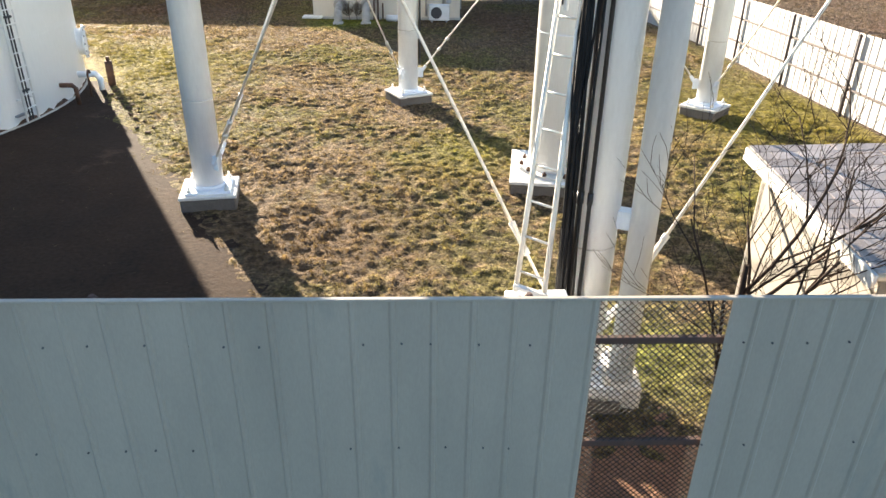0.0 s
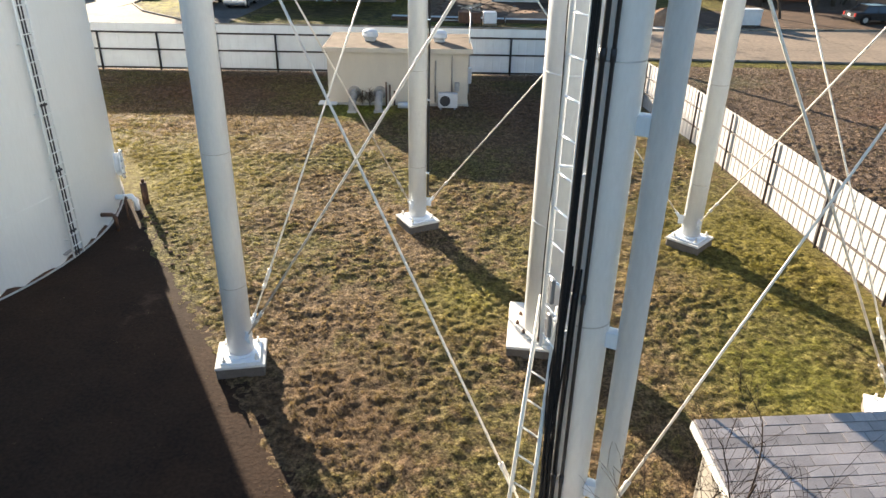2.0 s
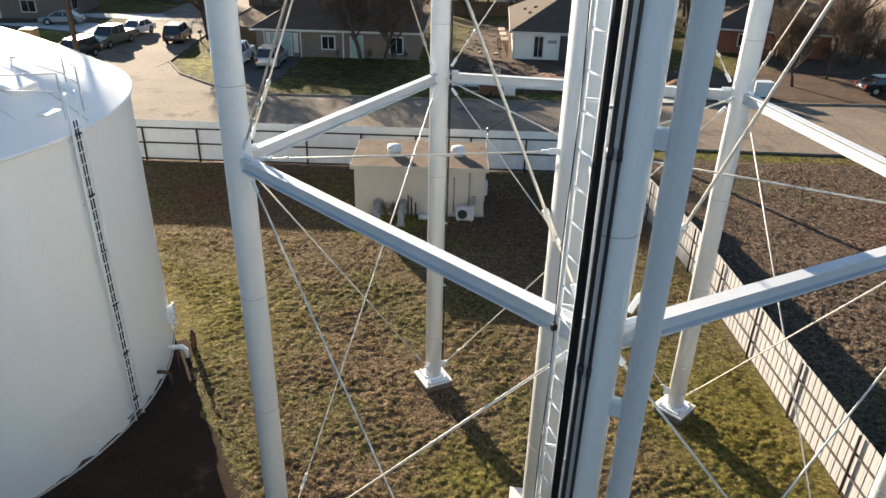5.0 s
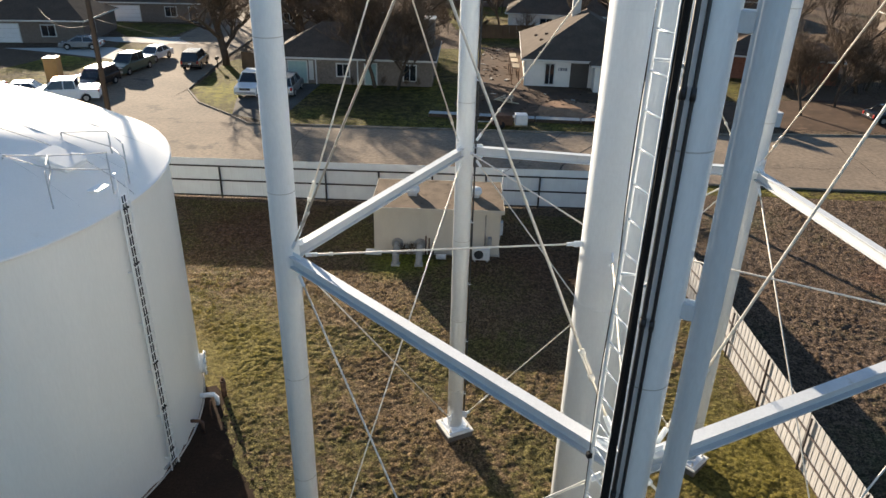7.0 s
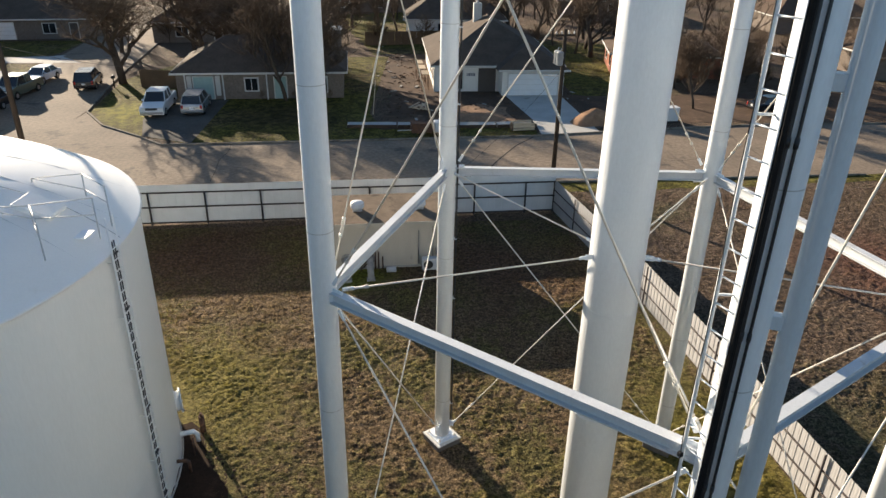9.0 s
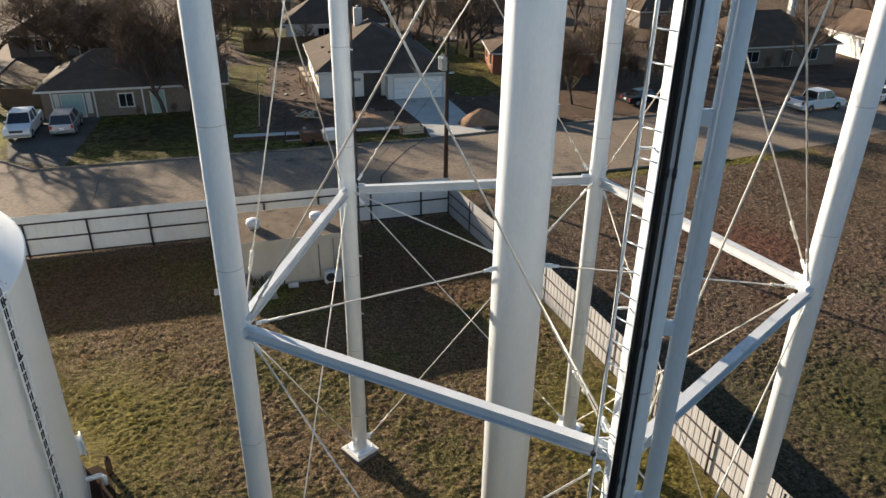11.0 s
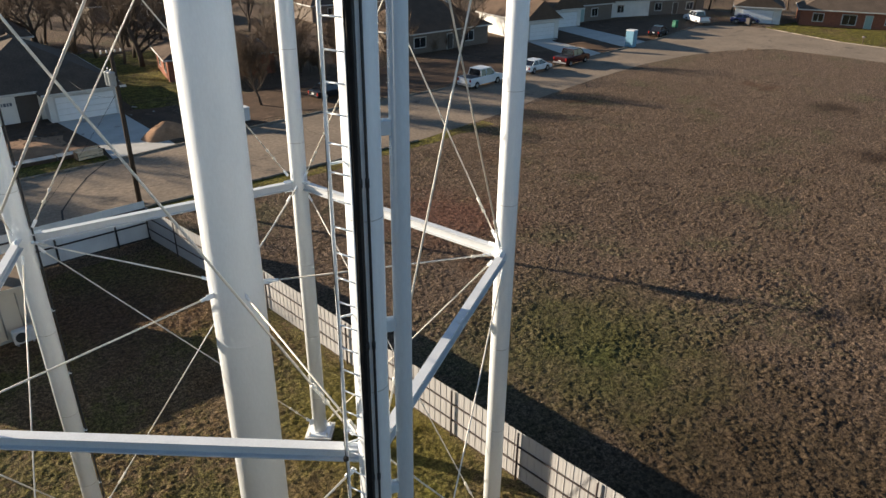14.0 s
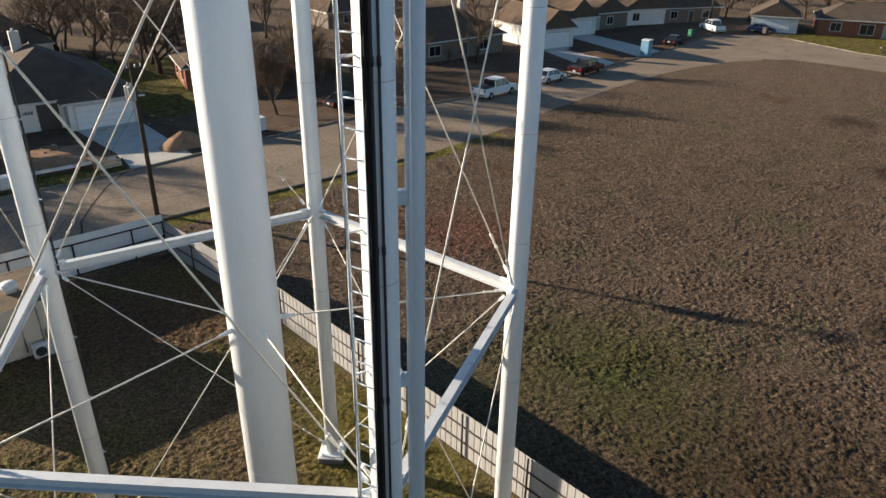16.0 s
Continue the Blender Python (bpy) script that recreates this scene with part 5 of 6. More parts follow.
            part("handle", Geo().tube(hp, hp + Vector((0, 0, 0.1)), 0.03, n=6), GALV, leaf)
        else:
            # the shade of a porch recess, painted as a flat dark panel
            part("back", Geo().box(on(mid, 0.055), sz(wd, 0.02, ht), q, 0.004), DOOR_DARK, fr)
    return root, at_, q, roof


# the long brick house with a hip roof
h1, h1_at, h1_q, h1_roof = house((-21.8, 68.79), 1.5, 15.8, 10.2, 2.6, 5.2, 4.6, BRICK_TAN, ROOF_DARK, [("f", 1.6, 3.4, 0.05, 2.15, "t"), ("f", 6.4, 7.6, 0.8, 2.0, "w"), ("f", 9.2, 10.3, 0.05, 2.1, "t"), ("f", 13.0, 14.2, 0.55, 2.05, "w"), ("l", 3, 4.5, 0.9, 2.0, "w")], "low tan brick house with a dark hip roof")
for x in (0.9, 4.4, 8.5):
    part("porch_post", Geo().box(h1_at(x, -0.35, 1.25), (0.12, 0.12, 2.5), h1_q, 0.01), TRIM_WHITE, h1)
part("shutter", Geo().box(h1_at(1.2, -0.03, 1.3), (0.45, 0.06, 1.9), h1_q, 0.01), TRIM_WHITE, h1)
part("shutter", Geo().box(h1_at(3.85, -0.03, 1.3), (0.45, 0.06, 1.9), h1_q, 0.01), TRIM_WHITE, h1)
part("chimney", Geo().box(h1_at(15.2, 6.5, 2.8), (1.0, 1.9, 5.6), h1_q, 0.03), BRICK_TAN, h1)
part("chimney_cap", Geo().box(h1_at(15.2, 6.5, 5.66), (1.2, 2.1, 0.14), h1_q, 0.03), TRIM_WHITE, h1)

# the unfinished house with wrapped walls
h2, h2_at, h2_q, h2_roof = house((3.16, 71.43), -1.0, 13.0, 16.0, 2.7, 6.4, 6.9, WRAP_WHITE, ROOF_DARK, [("f", 2.0, 2.9, 0.25, 2.25, "w"), ("f", 4.6, 6.2, 0.05, 2.3, "o"), ("l", 1.6, 2.6, 0.9, 2.1, "w"), ("l", 5.2, 6.2, 0.9, 2.1, "w"), ("l", 9.4, 10.8, 0.9, 2.1, "w")], "unfinished white wrapped house with a dark hip roof", along="y", trim=TRIM_WHITE, chimney=(5.4, 9.6, 7.6))
# the lit west slope carries brown shingles
for (x, y, s) in ((1.6, 4.4, 0.3), (2.2, 6.2, 0.3), (1.2, 8.4, 0.3)):
    z = 2.7 + (x + 0.45) / 6.95 * 3.7
    part("roof_vent", Geo().box(h2_at(x, y, z + 0.05), (0.35, 0.35, 0.2), h2_q, 0.03), ROOF_BROWN, h2_roof)
# garage wing
gw = Geo().box(h2_at(9.85, -0.85, 1.35), (6.3, 1.9, 2.7), h2_q, 0.015)
wing = part("garage_wing", gw, WRAP_WHITE, h2)
part("garage_door_frame", Geo().box(h2_at(9.85, -1.82, 1.15), (5.3, 0.06, 2.35), h2_q, 0.01), TRIM_WHITE, wing)
for k in range(4):
    part("door_panel", Geo().box(h2_at(9.85, -1.86, 0.05 + 0.54 * (k + 0.5)), (5.0, 0.05, 0.51), h2_q, 0.012), GARAGE_WHITE, wing)
g = Geo()
top = [(6.2, -2.3, 2.62), (13.45, -2.3, 2.62), (13.45, 2.3, 2.62), (9.85, 2.6, 4.75), (9.85, 1.2, 4.75), (6.2, 2.3, 2.62)]
low = [(x, y, z - 0.14) for x, y, z in top]
g.add([h2_at(*p) for p in top + low], [(0, 1, 4), (1, 2, 3, 4), (5, 0, 4, 3), (10, 9, 8, 7, 6), (6, 7, 1, 0), (7, 8, 2, 1), (11, 6, 0, 5)])
part("wing_roof", g, ROOF_DARK, h2)
part("wing_fascia", Geo().box(h2_at(9.85, -2.3, 2.58), (7.3, 0.04, 0.2), h2_q, 0.01), TRIM_WHITE, wing)
part("corner_board", Geo().box(h2_at(0.0, -0.02, 1.35), (0.14, 0.06, 2.7), h2_q, 0.01), TRIM_WHITE, h2)
for i, wd in enumerate((0.1, 0.22, 0.16, 0.2)):
    part("wall_print", Geo().box(h2_at(3.35 + i * 0.24, -0.012, 1.75), (wd, 0.012, 0.3), h2_q, 0.002), LETTER, h2)

house((1.9, 103.85), -4, 14, 9, 2.7, 6.0, 4.8, WRAP_WHITE, ROOF_DARK, [("f", 4.5, 6.2, 0.9, 2.1, "w"), ("l", 3, 4.4, 0.9, 2.1, "w")], "pale house with a dark roof behind the lot")
house((24.22, 78.97), -12, 12, 9, 2.5, 4.7, 4.6, BRICK_RED, ROOF_BROWN, [("l", 1.5, 2.8, 0.8, 2.0, "w"), ("l", 5.5, 6.8, 0.8, 2.0, "w"), ("f", 3, 4.4, 0.8, 2.0, "w")], "red brick house with a brown roof")
house((53.97, 75.29), 2, 16, 11, 2.7, 6.2, 5.6, BRICK_TAN, ROOF_BROWN, [("f", 2, 4, 0.8, 2.1, "w"), ("f", 8, 9, 0.05, 2.1, "d"), ("f", 11, 13, 0.8, 2.1, "w")], "tan house with a brown roof behind bare trees", chimney=(13, 6, 7.4))
house((75.3, 73.51), -8, 6.4, 12, 2.9, 5.6, 0.3, WRAP_WHITE, ROOF_BROWN, [("f", 0.9, 5.5, 0.05, 2.3, "g"), ("l", 3, 4.4, 0.9, 2.1, "w")], "pale gabled house with a white garage door", along="y")
house((87.57, 79.44), -8, 6.4, 12, 2.9, 5.8, 0.3, WRAP_WHITE, ROOF_BROWN, [("f", 0.9, 5.5, 0.05, 2.3, "g"), ("l", 3, 4.4, 0.9, 2.1, "w")], "pale gabled house with a white garage door", along="y")
house((81.44, 79.2), -4, 7, 10, 2.9, 5.4, 4, WRAP_WHITE, ROOF_BROWN, [("f", 1.2, 2.6, 0.8, 2.1, "w"), ("f", 4, 5, 0.05, 2.1, "d")], "brown roofed house between two garages")
house((95.5, 81.18), -6, 9, 10, 2.8, 5.4, 0.3, BRICK_TAN, ROOF_DARK, [("f", 1, 2.2, 0.05, 2.1, "t"), ("f", 4, 5.4, 0.8, 2.1, "w")], "dark roofed house with a small gable", along="y")
house((105.02, 81.54), -18, 9, 11, 2.8, 5.6, 0.3, WRAP_WHITE, ROOF_BROWN, [("f", 2, 3.4, 0.8, 2.1, "w"), ("l", 2, 3.4, 0.8, 2.1, "w"), ("l", 6, 7.2, 0.8, 2.1, "w")], "white house with a brown gable roof", along="y")
house((113.25, 79.29), -20, 13, 9, 2.7, 5.4, 4.4, BRICK_TAN, ROOF_DARK, [("f", 2, 3.4, 0.8, 2.1, "w"), ("f", 6, 7, 0.05, 2.1, "d"), ("f", 9, 10.4, 0.8, 2.1, "w")], "low tan house with a dark roof")
house((119.48, 65.12), -62, 7.5, 9, 2.7, 5.0, 0.3, WRAP_WHITE, ROOF_DARK, [("f", 1.2, 6.2, 0.05, 2.2, "g")], "white gabled garage at the junction", along="y")
house((125.33, 56.26), -62, 17, 10, 2.7, 5.2, 4.6, BRICK_RED, ROOF_DARK, [("f", 2, 3.6, 0.8, 2.1, "w"), ("f", 6.5, 8.6, 0.5, 2.1, "w"), ("f", 10, 11, 0.05, 2.1, "t"), ("f", 13, 14.6, 0.8, 2.1, "w")], "long red brick house with a dark roof")
house((134.25, 38.64), -70, 15, 10, 2.7, 5.2, 4.6, BRICK_RED, ROOF_BROWN, [("f", 2, 3.6, 0.8, 2.1, "w"), ("f", 7, 8, 0.05, 2.1, "d"), ("f", 11, 12.6, 0.8, 2.1, "w")], "red brick house with a brown roof")
house((-62.62, 83.26), 8, 13, 11, 2.7, 5.4, 4.8, BRICK_TAN, ROOF_BROWN, [("f", 1, 5.4, 0.05, 2.2, "g"), ("f", 8, 9.6, 0.8, 2.1, "w"), ("r", 2, 3.6, 0.8, 2.1, "w")], "brown roofed brick house by the side street")
house((-56.26, 101.84), 6, 15, 11, 2.7, 5.4, 4.8, BRICK_TAN, ROOF_DARK, [("f", 1, 5.4, 0.05, 2.2, "g"), ("f", 9, 10.6, 0.8, 2.1, "w"), ("f", 12.4, 13.4, 0.05, 2.1, "d")], "dark roofed brick house down the side street")
house((-32.28, 100.11), 3, 17, 11, 2.7, 5.4, 4.8, BRICK_TAN, ROOF_BROWN, [("f", 3, 4.6, 0.8, 2.1, "w"), ("f", 8, 9, 0.05, 2.1, "d"), ("f", 12, 13.6, 0.8, 2.1, "w")], "brown roofed house behind bare trees")
house((29.84, 127.38), -4, 16, 11, 2.7, 5.6, 4.8, BRICK_TAN, ROOF_BROWN, [("f", 3, 4.6, 0.8, 2.1, "w"), ("f", 9, 10.6, 0.8, 2.1, "w")], "brown roofed house far behind the lots")
house((-11.45, 131.61), 0, 16, 11, 2.7, 5.6, 4.8, BRICK_TAN, ROOF_DARK, [("f", 3, 4.6, 0.8, 2.1, "w"), ("f", 9, 10.6, 0.8, 2.1, "w")], "dark roofed house far behind the lots")
house((59.54, 107.73), -3, 16, 11, 2.7, 5.6, 4.8, BRICK_TAN, ROOF_BROWN, [("f", 3, 4.6, 0.8, 2.1, "w"), ("f", 9, 10.6, 0.8, 2.1, "w")], "brown roofed house far behind the trees")


# ---- vehicles ----
def vehicle(kind, colour, at, deg, label):
    """A car, pickup or wagon that stands along its own x axis, nose to +x."""
    paint = CAR_PAINTS[colour]
    root = new("car" if kind != "pickup" else "pickup_truck")
    tagged(root, label, "car" if kind != "pickup" else "pickup truck")
    L_, W_, H_ = {"pickup": (5.85, 2.0, 1.9), "suv": (4.8, 1.9, 1.78), "sedan": (4.7, 1.8, 1.45)}[kind]
    belt = {"pickup": 1.18, "suv": 1.08, "sedan": 0.95}[kind]
    hood = belt - 0.06
    h = L_ / 2
    # lower body: a side outline with wheel arches, swept across and drawn in at the sills
    wb = {"pickup": 1.82, "suv": 1.4, "sedan": 1.38}[kind]
    outline = [(-h, 0.42), (-h + 0.04, 0.9 if kind != "pickup" else 1.05), (-h + 0.1, belt), (h - 1.25, belt), (h - 0.25, hood - 0.12), (h - 0.02, hood - 0.28), (h, 0.45), (h - 0.1, 0.3)]
    arch = [(wb + 0.46 * math.cos(a), 0.34 + 0.46 * math.sin(a)) for a in (0.0, 0.8, 1.57, 2.34, 3.14)]
    arch2 = [(-wb + 0.46 * math.cos(a), 0.34 + 0.46 * math.sin(a)) for a in (0.0, 0.8, 1.57, 2.34, 3.14)]
    outline += [(x, max(z, 0.3)) for x, z in arch] + [(x, max(z, 0.3)) for x, z in arch2] + [(-h + 0.08, 0.3)]
    n = len(outline)
    g = Geo()
    vs, fs = [], []
    for k, (y, s) in enumerate(((-W_ / 2 + 0.06, 0.975), (-W_ / 2, 0.0), (W_ / 2, 0.0), (W_ / 2 - 0.06, 0.975))):
        for x, z in outline:
            if s:
                vs.append((x, y, z))
            else:
                vs.append((x * 0.99, y, min(z, belt - 0.07) if z > 0.6 else z))
    # inner rings carry the full outline, outer rings are drawn in at the top
    for a, b in ((1, 0), (0, 3), (3, 2)):
        for i in range(n):
            j = (i + 1) % n
            fs.append((a * n + i, a * n + j, b * n + j, b * n + i))
    fs.append(tuple(range(n, 2 * n)))
    fs.append(tuple(reversed(range(2 * n, 3 * n))))
    g.add(vs, fs)
    part("body", g, paint, root)
    # cabin
    if kind == "pickup":
        cab = [(-1.12, belt), (-1.0, H_), (0.72, H_), (1.5, belt)]
    elif kind == "suv":
        cab = [(-h + 0.12, belt), (-h + 0.45, H_), (0.55, H_), (1.35, belt)]
    else:
        cab = [(-h + 0.55, belt), (-1.15, H_), (0.35, H_), (1.3, belt)]
    g = Geo()
    wl, wu = W_ / 2 - 0.07, W_ / 2 - 0.24
    vs = [(x, -(wu if z > belt else wl), z) for x, z in cab] + [(x, (wu if z > belt else wl), z) for x, z in cab]
    g.add(vs, [(0, 3, 2, 1), (4, 5, 6, 7), (0, 1, 5, 4), (2, 3, 7, 6), (0, 4, 7, 3)])
    part("window", g, GLASS_DARK, root)
    (xa, _), (xb, _) = cab[1], cab[2]
    part("roof_panel", Geo().box(((xa + xb) / 2, 0, H_ + 0.01), (xb - xa + 0.1, 2 * wu + 0.06, 0.07), None, 0.03), paint, root)
    for s in (-1, 1):
        for (p0, p1) in ((0, 1), (3, 2)):
            a, b = cab[p0], cab[p1]
            part("pillar", Geo().tube((a[0], s * wl, a[1]), (b[0], s * wu, b[1]), 0.045, n=6), paint, root)
        xm = (xa + xb) / 2
        part("pillar", Geo().tube((xm, s * wl, belt), (xm, s * wu, H_), 0.045, n=6), paint, root)
        part("mirror", Geo().box((cab[3][0] - 0.35, s * (W_ / 2 + 0.06), belt + 0.08), (0.12, 0.2, 0.14), None, 0.03), paint, root)
        part("headlight", Geo().box((h - 0.1, s * (W_ / 2 - 0.3), hood - 0.24), (0.14, 0.36, 0.16), None, 0.03), LAMP_CLEAR, root)
        part("taillight", Geo().box((-h + 0.04, s * (W_ / 2 - 0.14), belt - 0.22), (0.1, 0.2, 0.3), None, 0.03), LAMP_RED, root)
        for x in (wb, -wb):
            wheel = part("wheel", Geo().tube((x, s * (W_ / 2 - 0.22), 0.35), (x, s * (W_ / 2 + 0.0), 0.35), 0.35, n=20), TYRE, root)
            part("rim", Geo().tube((x, s * (W_ / 2 - 0.02), 0.35), (x, s * (W_ / 2 + 0.015), 0.35), 0.21, n=16), RIM, wheel)
    part("bumper", Geo().box((h - 0.02, 0, 0.5), (0.16, W_ - 0.1, 0.2), None, 0.04), GALV if kind == "pickup" else paint, root)
    part("bumper", Geo().box((-h + 0.02, 0, 0.5), (0.16, W_ - 0.1, 0.2), None, 0.04), GALV if kind == "pickup" else paint, root)
    part("grille", Geo().box((h - 0.03, 0, hood - 0.28), (0.08, W_ - 1.0, 0.2), None, 0.02), CONDUIT, root)
    part("plate", Geo().box((-h - 0.01, 0, 0.72), (0.03, 0.36, 0.16), None, 0.005), PLASTIC_WHITE, root)
    if kind == "pickup":
        part("bed_floor", Geo().box((-2.02, 0, belt + 0.005), (1.55, W_ - 0.34, 0.02), None, 0.004), CONDUIT, root, "dark open truck bed")
    root.matrix_basis = pose(*at, 0.016, 0, 0, deg)
    return root


vehicle("pickup", "white", (-22.55, 64.9), -88, "white pickup truck parked on the brick house drive")
vehicle("suv", "silver", (-19.24, 64.95), 92, "silver wagon parked on the brick house drive")
vehicle("suv", "black", (-32, 74.62), 98, "black sport utility car in the side street")
vehicle("pickup", "green", (-37.44, 71.2), -97, "grey green pickup truck parked in the side street")
vehicle("sedan", "white", (-37.56, 77.19), -97, "white saloon car parked in the side street")
vehicle("sedan", "silver", (-48.44, 81.7), -168, "silver saloon car parked on a far drive")
vehicle("suv", "black", (-37.44, 64.4), -95, "black car parked at the street corner")
vehicle("pickup", "white", (-37.58, 59), -160, "white pickup truck parked at the street corner")
vehicle("sedan", "white", (-41.8, 59.08), -160, "white saloon car parked at the street corner")
vehicle("sedan", "silver", (-46.27, 59.79), -160, "silver saloon car parked at the street corner")
vehicle("pickup", "white", (51.08, 56.98), 8, "white crew cab pickup truck parked by the kerb")
vehicle("sedan", "white", (61.18, 58.16), 8, "white saloon car parked by the kerb")
vehicle("pickup", "red", (68.39, 58.57), 10, "dark red pickup truck parked by the kerb")
vehicle("sedan", "black", (96.04, 64.54), 15, "black car parked near the junction")
vehicle("pickup", "white", (113.47, 68.75), 60, "white truck parked at the far junction")
vehicle("sedan", "blue", (119.5, 63.05), -60, "dark blue car before a white garage")
vehicle("sedan", "black", (34.93, 62.45), 6, "black car under the bare trees")


# ---- street things ----
def bin_box(name, at, size, mat, label, category, deg=0, lid=True, dome=False):
    root = thing(name, (*at, 0), label, category)
    q = rot_z(deg)
    part("body", Geo().box((*at, size[2] / 2), size, q, 0.05), mat, root)
    part("base", Geo().box((*at, 0.06), (size[0] + 0.08, size[1] + 0.08, 0.1), q, 0.02), CONDUIT, root)
    part("lid", Geo().box((*at, size[2] + 0.05), (size[0] + 0.06, size[1] + 0.06, 0.14), q, 0.06), mat if not dome else PLASTIC_WHITE, root)
    dv = q @ Vector((0, -size[1] / 2 - 0.012, 0))
    part("door", Geo().box((at[0] + dv.x, at[1] + dv.y, size[2] * 0.52), (size[0] * 0.74, 0.03, size[2] * 0.82), q, 0.01), mat, root)
    return root


bin_box("portable_toilet", (84.12, 61.02), (1.2, 1.2, 2.3), PLASTIC_BLUE, "blue portable toilet cabin on the kerb", "portable toilet", 10, dome=True)
bin_box("portable_toilet", (-42.19, 65.38), (1.2, 1.2, 2.3), PLASTIC_TAN, "orange tan portable toilet cabin at the corner lot", "portable toilet", 6)
bin_box("utility_cabinet", (23.43, 59.61), (1.5, 0.9, 1.2), PLASTIC_WHITE, "pale grey utility cabinet beside the street", "utility cabinet", 4)
bin_box("rubbish_bin", (104.88, 67.39), (0.7, 0.7, 1.1), PLASTIC_GREEN, "green wheeled rubbish bin at the kerb", "rubbish bin")
bin_box("rubbish_bin", (117.72, 61.33), (0.7, 0.7, 1.1), DOOR_DARK, "black wheeled rubbish bin at the kerb", "rubbish bin")


def mailbox(at, label):
    root = thing("mailbox", (*at, 0), label, "mailbox")
    part("post", Geo().box((*at, 0.5), (0.1, 0.1, 1.0), None, 0.01), POLE_WOOD, root)
    part("box", Geo().tube((at[0], at[1] - 0.25, 1.12), (at[0], at[1] + 0.25, 1.12), 0.13, n=12).box((*at, 1.04), (0.26, 0.5, 0.14), None, 0.01), DOOR_DARK, root)


mailbox((-29.33, 73.95), "dark mailbox on a wooden post")
mailbox((113.92, 41.18), "dark mailbox on a post across the street")


def utility_pole(at, top, label, transformers, deg=0):
    root = thing("utility_pole", (*at, 0), label, "utility pole")
    part("pole", Geo().tube((*at, -0.3), (*at, top), 0.17, 0.12, n=14), POLE_WOOD, root)
    q = rot_z(deg)
    arm = part("crossarm", Geo().box((*at, top - 0.4), (1.4, 0.12, 0.14), q, 0.01), POLE_WOOD, root)
    for dx in (-0.6, -0.25, 0.25, 0.6):
        p = Vector((*at, top - 0.33)) + q @ Vector((dx, 0, 0))
        part("insulator", Geo().lathe([(0.04, 0), (0.06, 0.08), (0.03, 0.12), (0.05, 0.18), (0.01, 0.2)], p, 10), GALV, arm)
    for i in range(transformers):
        a = radians(deg + 150 + i * 65)
        c = Vector((at[0] + 0.4 * math.cos(a), at[1] + 0.4 * math.sin(a), top - 2.3))
        tr = part("transformer", Geo().lathe([(0.01, 0), (0.2, 0.02), (0.22, 0.06), (0.22, 0.8), (0.24, 0.83), (0.2, 0.89), (0.01, 0.92)], c, 20), CAN_GREY, root, "grey white transformer can")
        part("bushing", Geo().tube(c + Vector((0, 0, 0.9)), c + Vector((0.05, 0, 1.12)), 0.04, n=8), GALV, tr)
        part("bracket", Geo().box(c * 0.5 + Vector((at[0], at[1], c.z)) * 0.5 + Vector((0, 0, 0.5)), (0.3, 0.1, 0.12), q, 0.01), GALV, tr)
    return root


utility_pole((9.4, 45.58), 10.2, "dark wooden utility pole with pale grey transformers", 2, 6)
utility_pole((-21.9, 37.7), 15.5, "dark wooden utility pole behind the tank by the back fence", 2, 6)
utility_pole((120.3, 73.56), 10.5, "wooden utility pole at the far junction", 1, 40)


def wire(a, b, sag, label="black overhead wire sagging between poles", r=0.012):
    a, b = Vector(a), Vector(b)
    pts = [a.lerp(b, i / 16) - Vector((0, 0, sag * 4 * (i / 16) * (1 - i / 16))) for i in range(17)]
    return solo("overhead_wire", Geo().line(pts, r, 4), CABLE, label, "wire", "overhead wires")


wire((9.4, 45.58, 7.2), (12.2, 70.99, 3.4), 0.6)
wire((9.4, 45.58, 7.6), (0.6, 33.9, 4.2), 0.35)
wire((-21.9, 37.7, 10.5), (-21.99, 69.15, 3.2), 0.5)
wire((-21.9, 37.7, 10.2), (-55.17, 85.35, 4.0), 1.0)
wire((-21.9, 37.7, 12.4), (-71.2, 54.16, 9.6), 1.0)


def heap(name, at, rx, ry, h, mat, label, category, seed):
    rr = random.Random(seed)
    g = Geo()
    n, k = 28, 9
    vs = []
    for j in range(k + 1):
        t = j / k
        for i in range(n):
            a = 2 * math.pi * i / n
            w = 1 + 0.12 * math.sin(3 * a + seed) + 0.08 * math.sin(5 * a + 2 * seed)
            vs.append((at[0] + rx * (1 - t) * w * math.cos(a), at[1] + ry * (1 - t) * w * math.sin(a), h * (1 - (1 - t) ** 1.7) * (1 + rr.uniform(-0.06, 0.06)) - 0.02))
    g.add(vs, [(j * n + i, j * n + (i + 1) % n, (j + 1) * n + (i + 1) % n, (j + 1) * n + i) for j in range(k) for i in range(n)], True)
    return solo(name, g, mat, label, category)


heap("soil_mound", (16.54, 59.43), 2.3, 1.6, 1.25, SAND, "mound of tan sandy soil beside the drive", "soil mound", 3)
heap("soil_mound", (6.58, 61.47), 2.6, 1.6, 0.4, SAND, "low spread heap of tan soil in the yard", "soil mound", 5)
heap("soil_mound", (66.55, 66.16), 4.5, 2.2, 0.6, DIRT, "low dark soil heap beside a drive", "soil mound", 7)
heap("soil_mound", (80.82, 66.96), 3.0, 4.6, 0.6, DIRT, "low dark soil heap beside a drive", "soil mound", 8)

